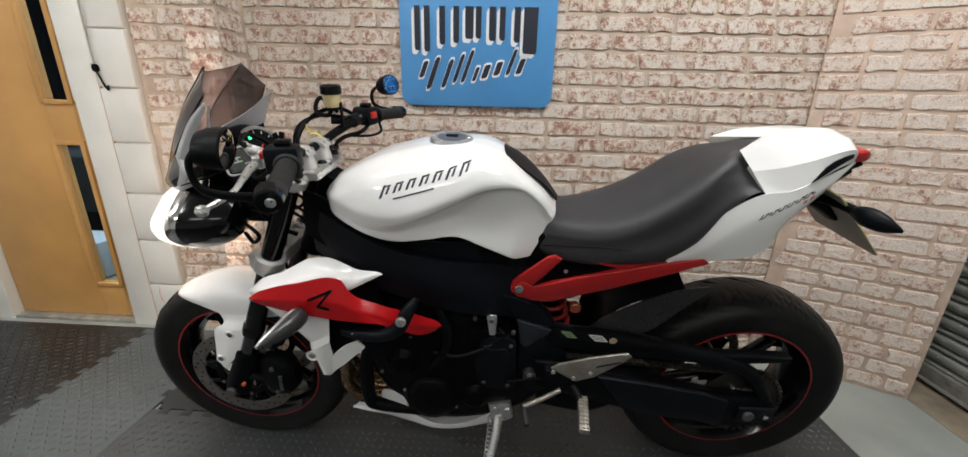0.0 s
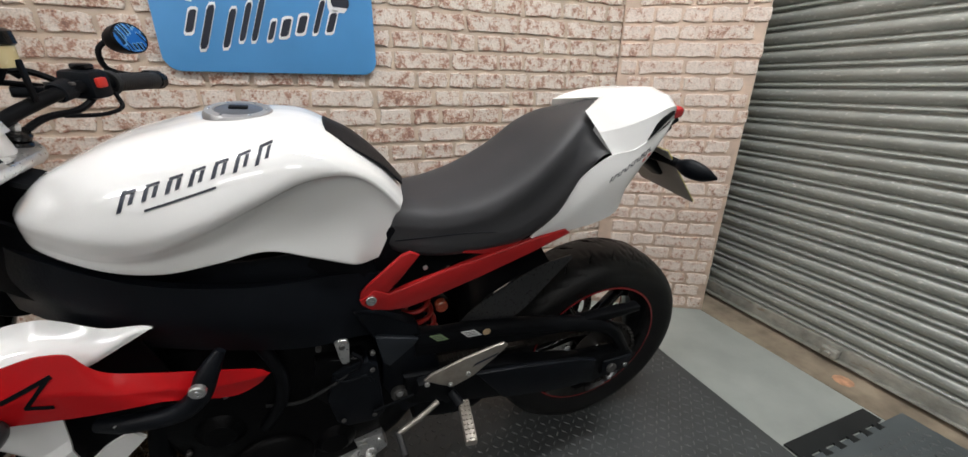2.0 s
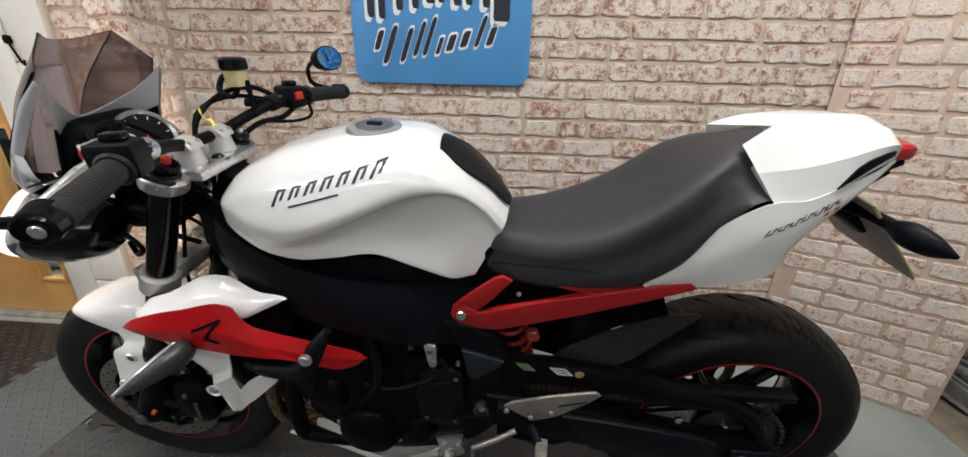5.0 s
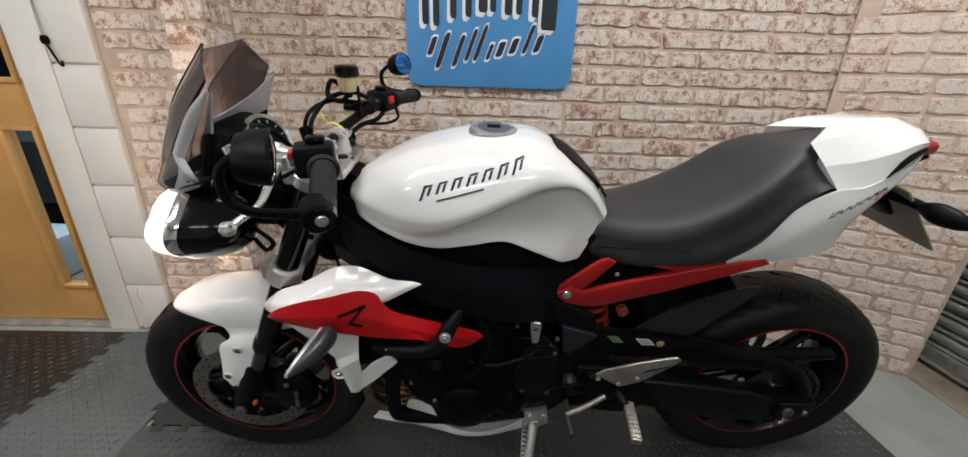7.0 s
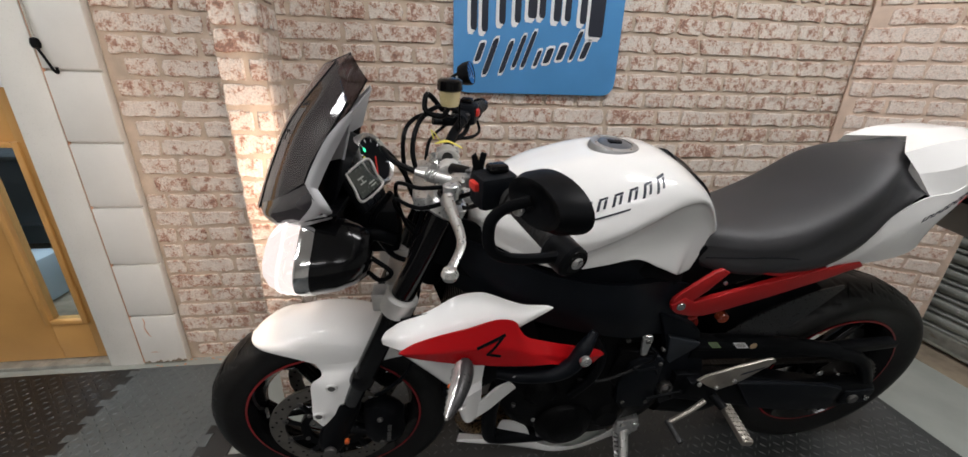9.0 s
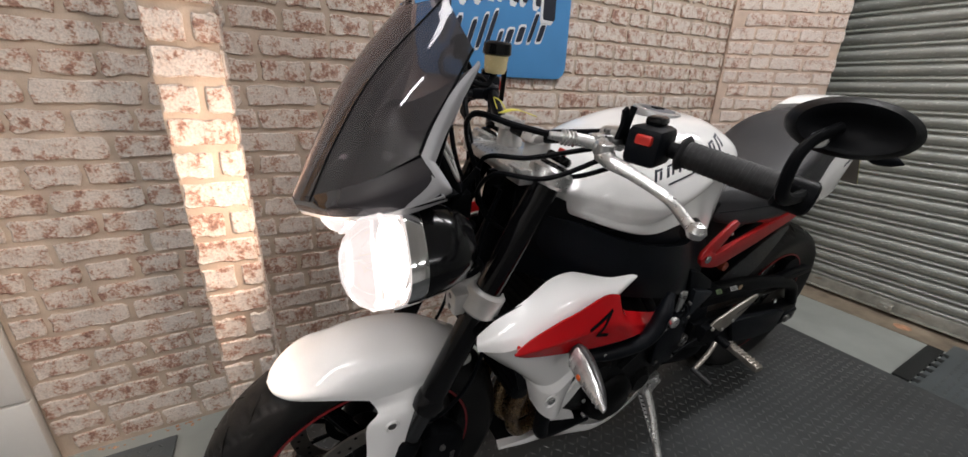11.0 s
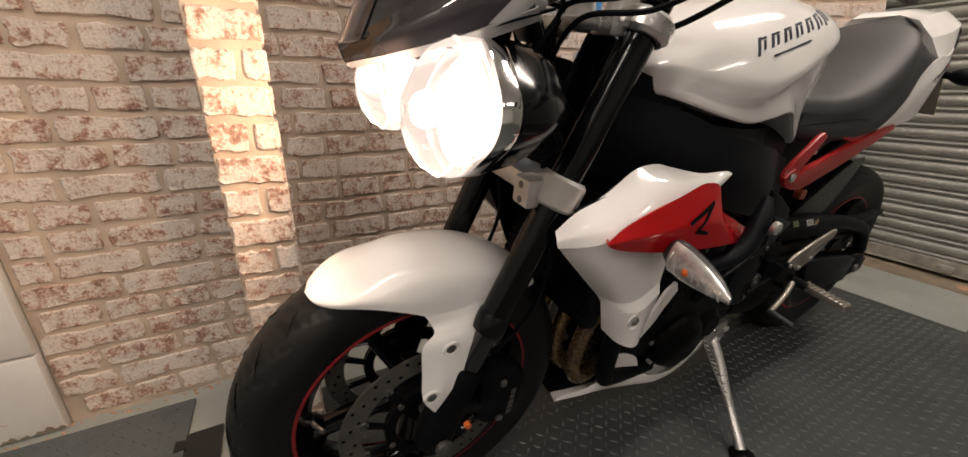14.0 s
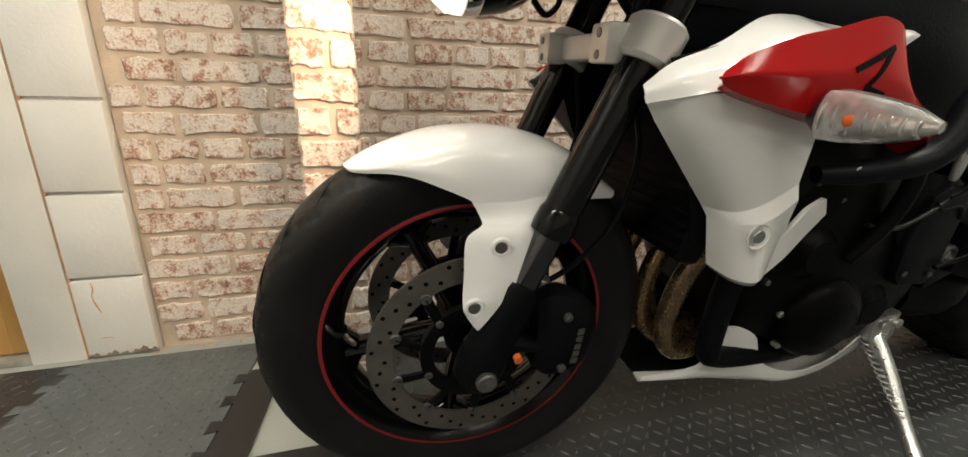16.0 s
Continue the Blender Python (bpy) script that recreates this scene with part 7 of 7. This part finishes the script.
sprocket = part("sprocket", lathe([(0.05, -0.112), (0.108, -0.112), (0.112, -0.109), (0.108, -0.106), (0.05, -0.106)], RA, "y", 60, True), CHAIN, rear_wheel, "steel rear sprocket")
for k in range(6):
    a = 2 * math.pi * k / 6
    bolt(sprocket, (RA[0] + 0.062 * math.cos(a), -0.112, RA[2] + 0.062 * math.sin(a)), (0, -1, 0), 0.008, 0.012, CHROME)
link = bmesh.new()
for k in range(46):
    f = k / 45
    for zz0, zz1 in ((0.455, RA[2] + 0.108), (0.375, RA[2] - 0.108)):
        x, z = 0.15 + (RA[0] - 0.15) * f, zz0 + (zz1 - zz0) * f
        box(x - 0.0055, x + 0.0055, -0.118, -0.100, z - 0.005, z + 0.005, 0, link)
for k in range(20):
    a = radians(-90 + 180 * k / 19)
    x, z = RA[0] + 0.112 * math.cos(a), RA[2] + 0.112 * math.sin(a)
    box(x - 0.0055, x + 0.0055, -0.118, -0.100, z - 0.005, z + 0.005, 0, link)
tagged(part("drive_chain", link, CHAIN, bike, "oily drive chain"), kind="stuff")
part("hugger", patch([[(0.285, -0.085, 0.50), (0.30, 0, 0.505), (0.285, 0.085, 0.50)], [(0.315, -0.098, 0.59), (0.335, 0, 0.60), (0.315, 0.098, 0.59)], [(0.41, -0.102, 0.655), (0.42, 0, 0.668), (0.41, 0.102, 0.655)], [(0.50, -0.100, 0.682), (0.505, 0, 0.70), (0.50, 0.100, 0.682)]], 20, 20, 0.003, (1, 0, -1)), BLACK_SATIN, bike, "satin black rear hugger")
part("hugger_side", patch([[(0.262, -0.10, 0.535), (0.31, -0.108, 0.592), (0.39, -0.108, 0.642), (0.48, -0.104, 0.680), (0.56, -0.098, 0.692)], [(0.28, -0.11, 0.510), (0.36, -0.114, 0.526), (0.43, -0.114, 0.558), (0.50, -0.110, 0.628), (0.565, -0.100, 0.684)]], 20, 8, 0.003, (0, 1, 0)), HUGGER_SHEEN, bike, "black hugger side, greyed to suggest its sheen")
part("exhaust_box", hull([(0.16, 0, [(0, 0.36), (0.08, 0.35), (0.11, 0.29), (0.08, 0.23), (0, 0.22)]), (0.30, 0, [(0, 0.35), (0.09, 0.34), (0.12, 0.28), (0.09, 0.22), (0, 0.21)]), (0.40, 0, [(0, 0.33), (0.07, 0.32), (0.09, 0.28), (0.07, 0.24), (0, 0.23)])], 14, 24), BLACK_SATIN, bike)
shock = part("shock", rod((0.20, -0.045, 0.45), (0.165, -0.035, 0.70), 0.018), BLACK_SATIN, bike)
coil = [(0.205 - 0.04 * (k / 60) + 0.036 * math.cos(k * 0.62), -0.045 + 0.01 * k / 60 + 0.036 * math.sin(k * 0.62), 0.47 + 0.18 * k / 60) for k in range(61)]
part("spring", tube(coil, 0.0058, 240, 8), SPRING_RED, shock, "red coil spring")
part("shock_can", tube([(0.30, -0.06, 0.66), (0.40, -0.06, 0.70), (0.50, -0.05, 0.73)], 0.018, 12, 12), BLACK_SATIN, bike)
part("inner_mudguard", patch([[(0.26, -0.07, 0.69), (0.27, 0, 0.70), (0.26, 0.07, 0.69)], [(0.33, -0.075, 0.735), (0.335, 0, 0.74), (0.33, 0.075, 0.735)], [(0.42, -0.08, 0.775), (0.43, 0, 0.78), (0.42, 0.08, 0.775)]], 10, 12, 0.004, (0, 0, -1)), BLACK_SATIN, bike)

# foot controls
for s in (-1, 1):
    heel = part("heel_plate", plate([(0.172, 0.472), (0.19, 0.487), (0.265, 0.512), (0.343, 0.531), (0.362, 0.533), (0.372, 0.524), (0.355, 0.505), (0.288, 0.450), (0.239, 0.430), (0.205, 0.452)], s * 0.180, s * 0.172, 0.003), BRUSHED, bike, "brushed alloy heel plate")
    part("heel_slot", plate([(0.285, 0.482), (0.345, 0.502), (0.348, 0.508), (0.29, 0.490)], s * 0.1805, s * 0.1795), NAVY, heel)
    hanger = part("peg_hanger", plate([(0.16, 0.46), (0.20, 0.46), (0.245, 0.425), (0.255, 0.385), (0.225, 0.375), (0.205, 0.40), (0.15, 0.42)], s * 0.178, s * 0.13, 0.005), BLACK_SATIN, bike)
    peg = part("foot_peg", box(-0.013, 0.013, -0.052, 0.052, -0.010, 0.008, 0.004), BRUSHED, hanger, "alloy foot peg with gripping studs")
    peg.matrix_basis = Matrix.Translation((0.252, s * 0.252, 0.398)) @ Matrix.Rotation(radians(-s * -8), 4, "Z")
    for i in range(9):
        for j in (-1, 0, 1):
            part("stud", rod((j * 0.008, -0.046 + 0.0115 * i, 0.007), (j * 0.008, -0.046 + 0.0115 * i, 0.011), 0.003, 6), BRUSHED, peg)
    part("peg_pivot", tube([(0.235, s * 0.175, 0.41), (0.245, s * 0.195, 0.402), (0.25, s * 0.21, 0.398)], 0.012, 8, 10), BLACK_SATIN, hanger)
    for p in ((0.178, 0.463), (0.232, 0.445), (0.275, 0.465)):
        bolt(heel, (p[0], s * 0.180, p[1]), (0, s, 0), 0.006, 0.005, ALU)
    pedal = part("foot_lever", tube([(0.20, s * 0.195, 0.415), (0.16, s * 0.205, 0.395), (0.105, s * 0.212, 0.365)], 0.0065, 16, 10), BRUSHED, bike, "alloy foot lever with a rubber toe peg")
    part("toe_peg", rod((0.105, s * 0.205, 0.365), (0.112, s * 0.262, 0.355), 0.008, 14), GRIP, pedal)
    part("linkage", rod((0.19, s * 0.165, 0.43), (0.06, s * 0.165, 0.40), 0.004, 10), BLACK_SATIN, pedal)

# side stand: its foot rests on the mat
stand = part("side_stand", tube([(0.045, -0.125, 0.255), (0.035, -0.18, 0.205), (0.01, -0.255, 0.125), (-0.018, -0.326, 0.062)], [0.016, 0.0125, 0.0108, 0.012], 24, 14), ALU, bike, "cast alloy side stand, folded out")
foot = part("stand_foot", lathe([(0.0, 0.0), (0.028, 0.0), (0.03, 0.005), (0.024, 0.010), (0.0, 0.013)], (0, 0, 0), "z", 28), ENGINE_BLACK, stand)
foot.matrix_basis = Matrix.Translation((-0.02, -0.336, 0.0495)) @ Matrix.Rotation(radians(-LEAN_DEG), 4, "X")
part("stand_mount", plate([(0.01, 0.29), (0.075, 0.295), (0.085, 0.24), (0.05, 0.215), (0.02, 0.235)], -0.150, -0.115, 0.006), ALU, stand, "alloy stand bracket")
for p in ((0.03, 0.275), (0.068, 0.275), (0.048, 0.245)):
    bolt(stand, (p[0], -0.15, p[1]), (0, -1, 0), 0.009, 0.007, ALU)
spr = [(0.02 - 0.012 * k / 60 + 0.006 * math.cos(k * 1.25), -0.14 - 0.10 * k / 60 + 0.006 * math.sin(k * 1.25), 0.235 - 0.09 * k / 60) for k in range(61)]
part("stand_spring", tube(spr, 0.0018, 240, 6), ALU_GREY, stand)

# ---- brick facing, last ----
lay_bricks(column, Matrix.Translation((COL_X0 + 0.003, COL_Y0, 0)), COL_X1 - COL_X0 - 0.006, 1.5, TOP - 0.05)
lay_bricks(column, Matrix.Translation((COL_X1, COL_Y0 + 0.01, 0)) @ Matrix.Rotation(radians(90), 4, "Z"), 0.12, 1.5, TOP - 0.05)
lay_bricks(panel, Matrix.Translation((0.004, 0, 0)), 0.549, 1.5, 2.25, BRICK_PALE)
lay_bricks(wall_north, Matrix.Translation((-1.50, WALL_Y, 0)), 2.80, 1.05, TOP - 0.05)
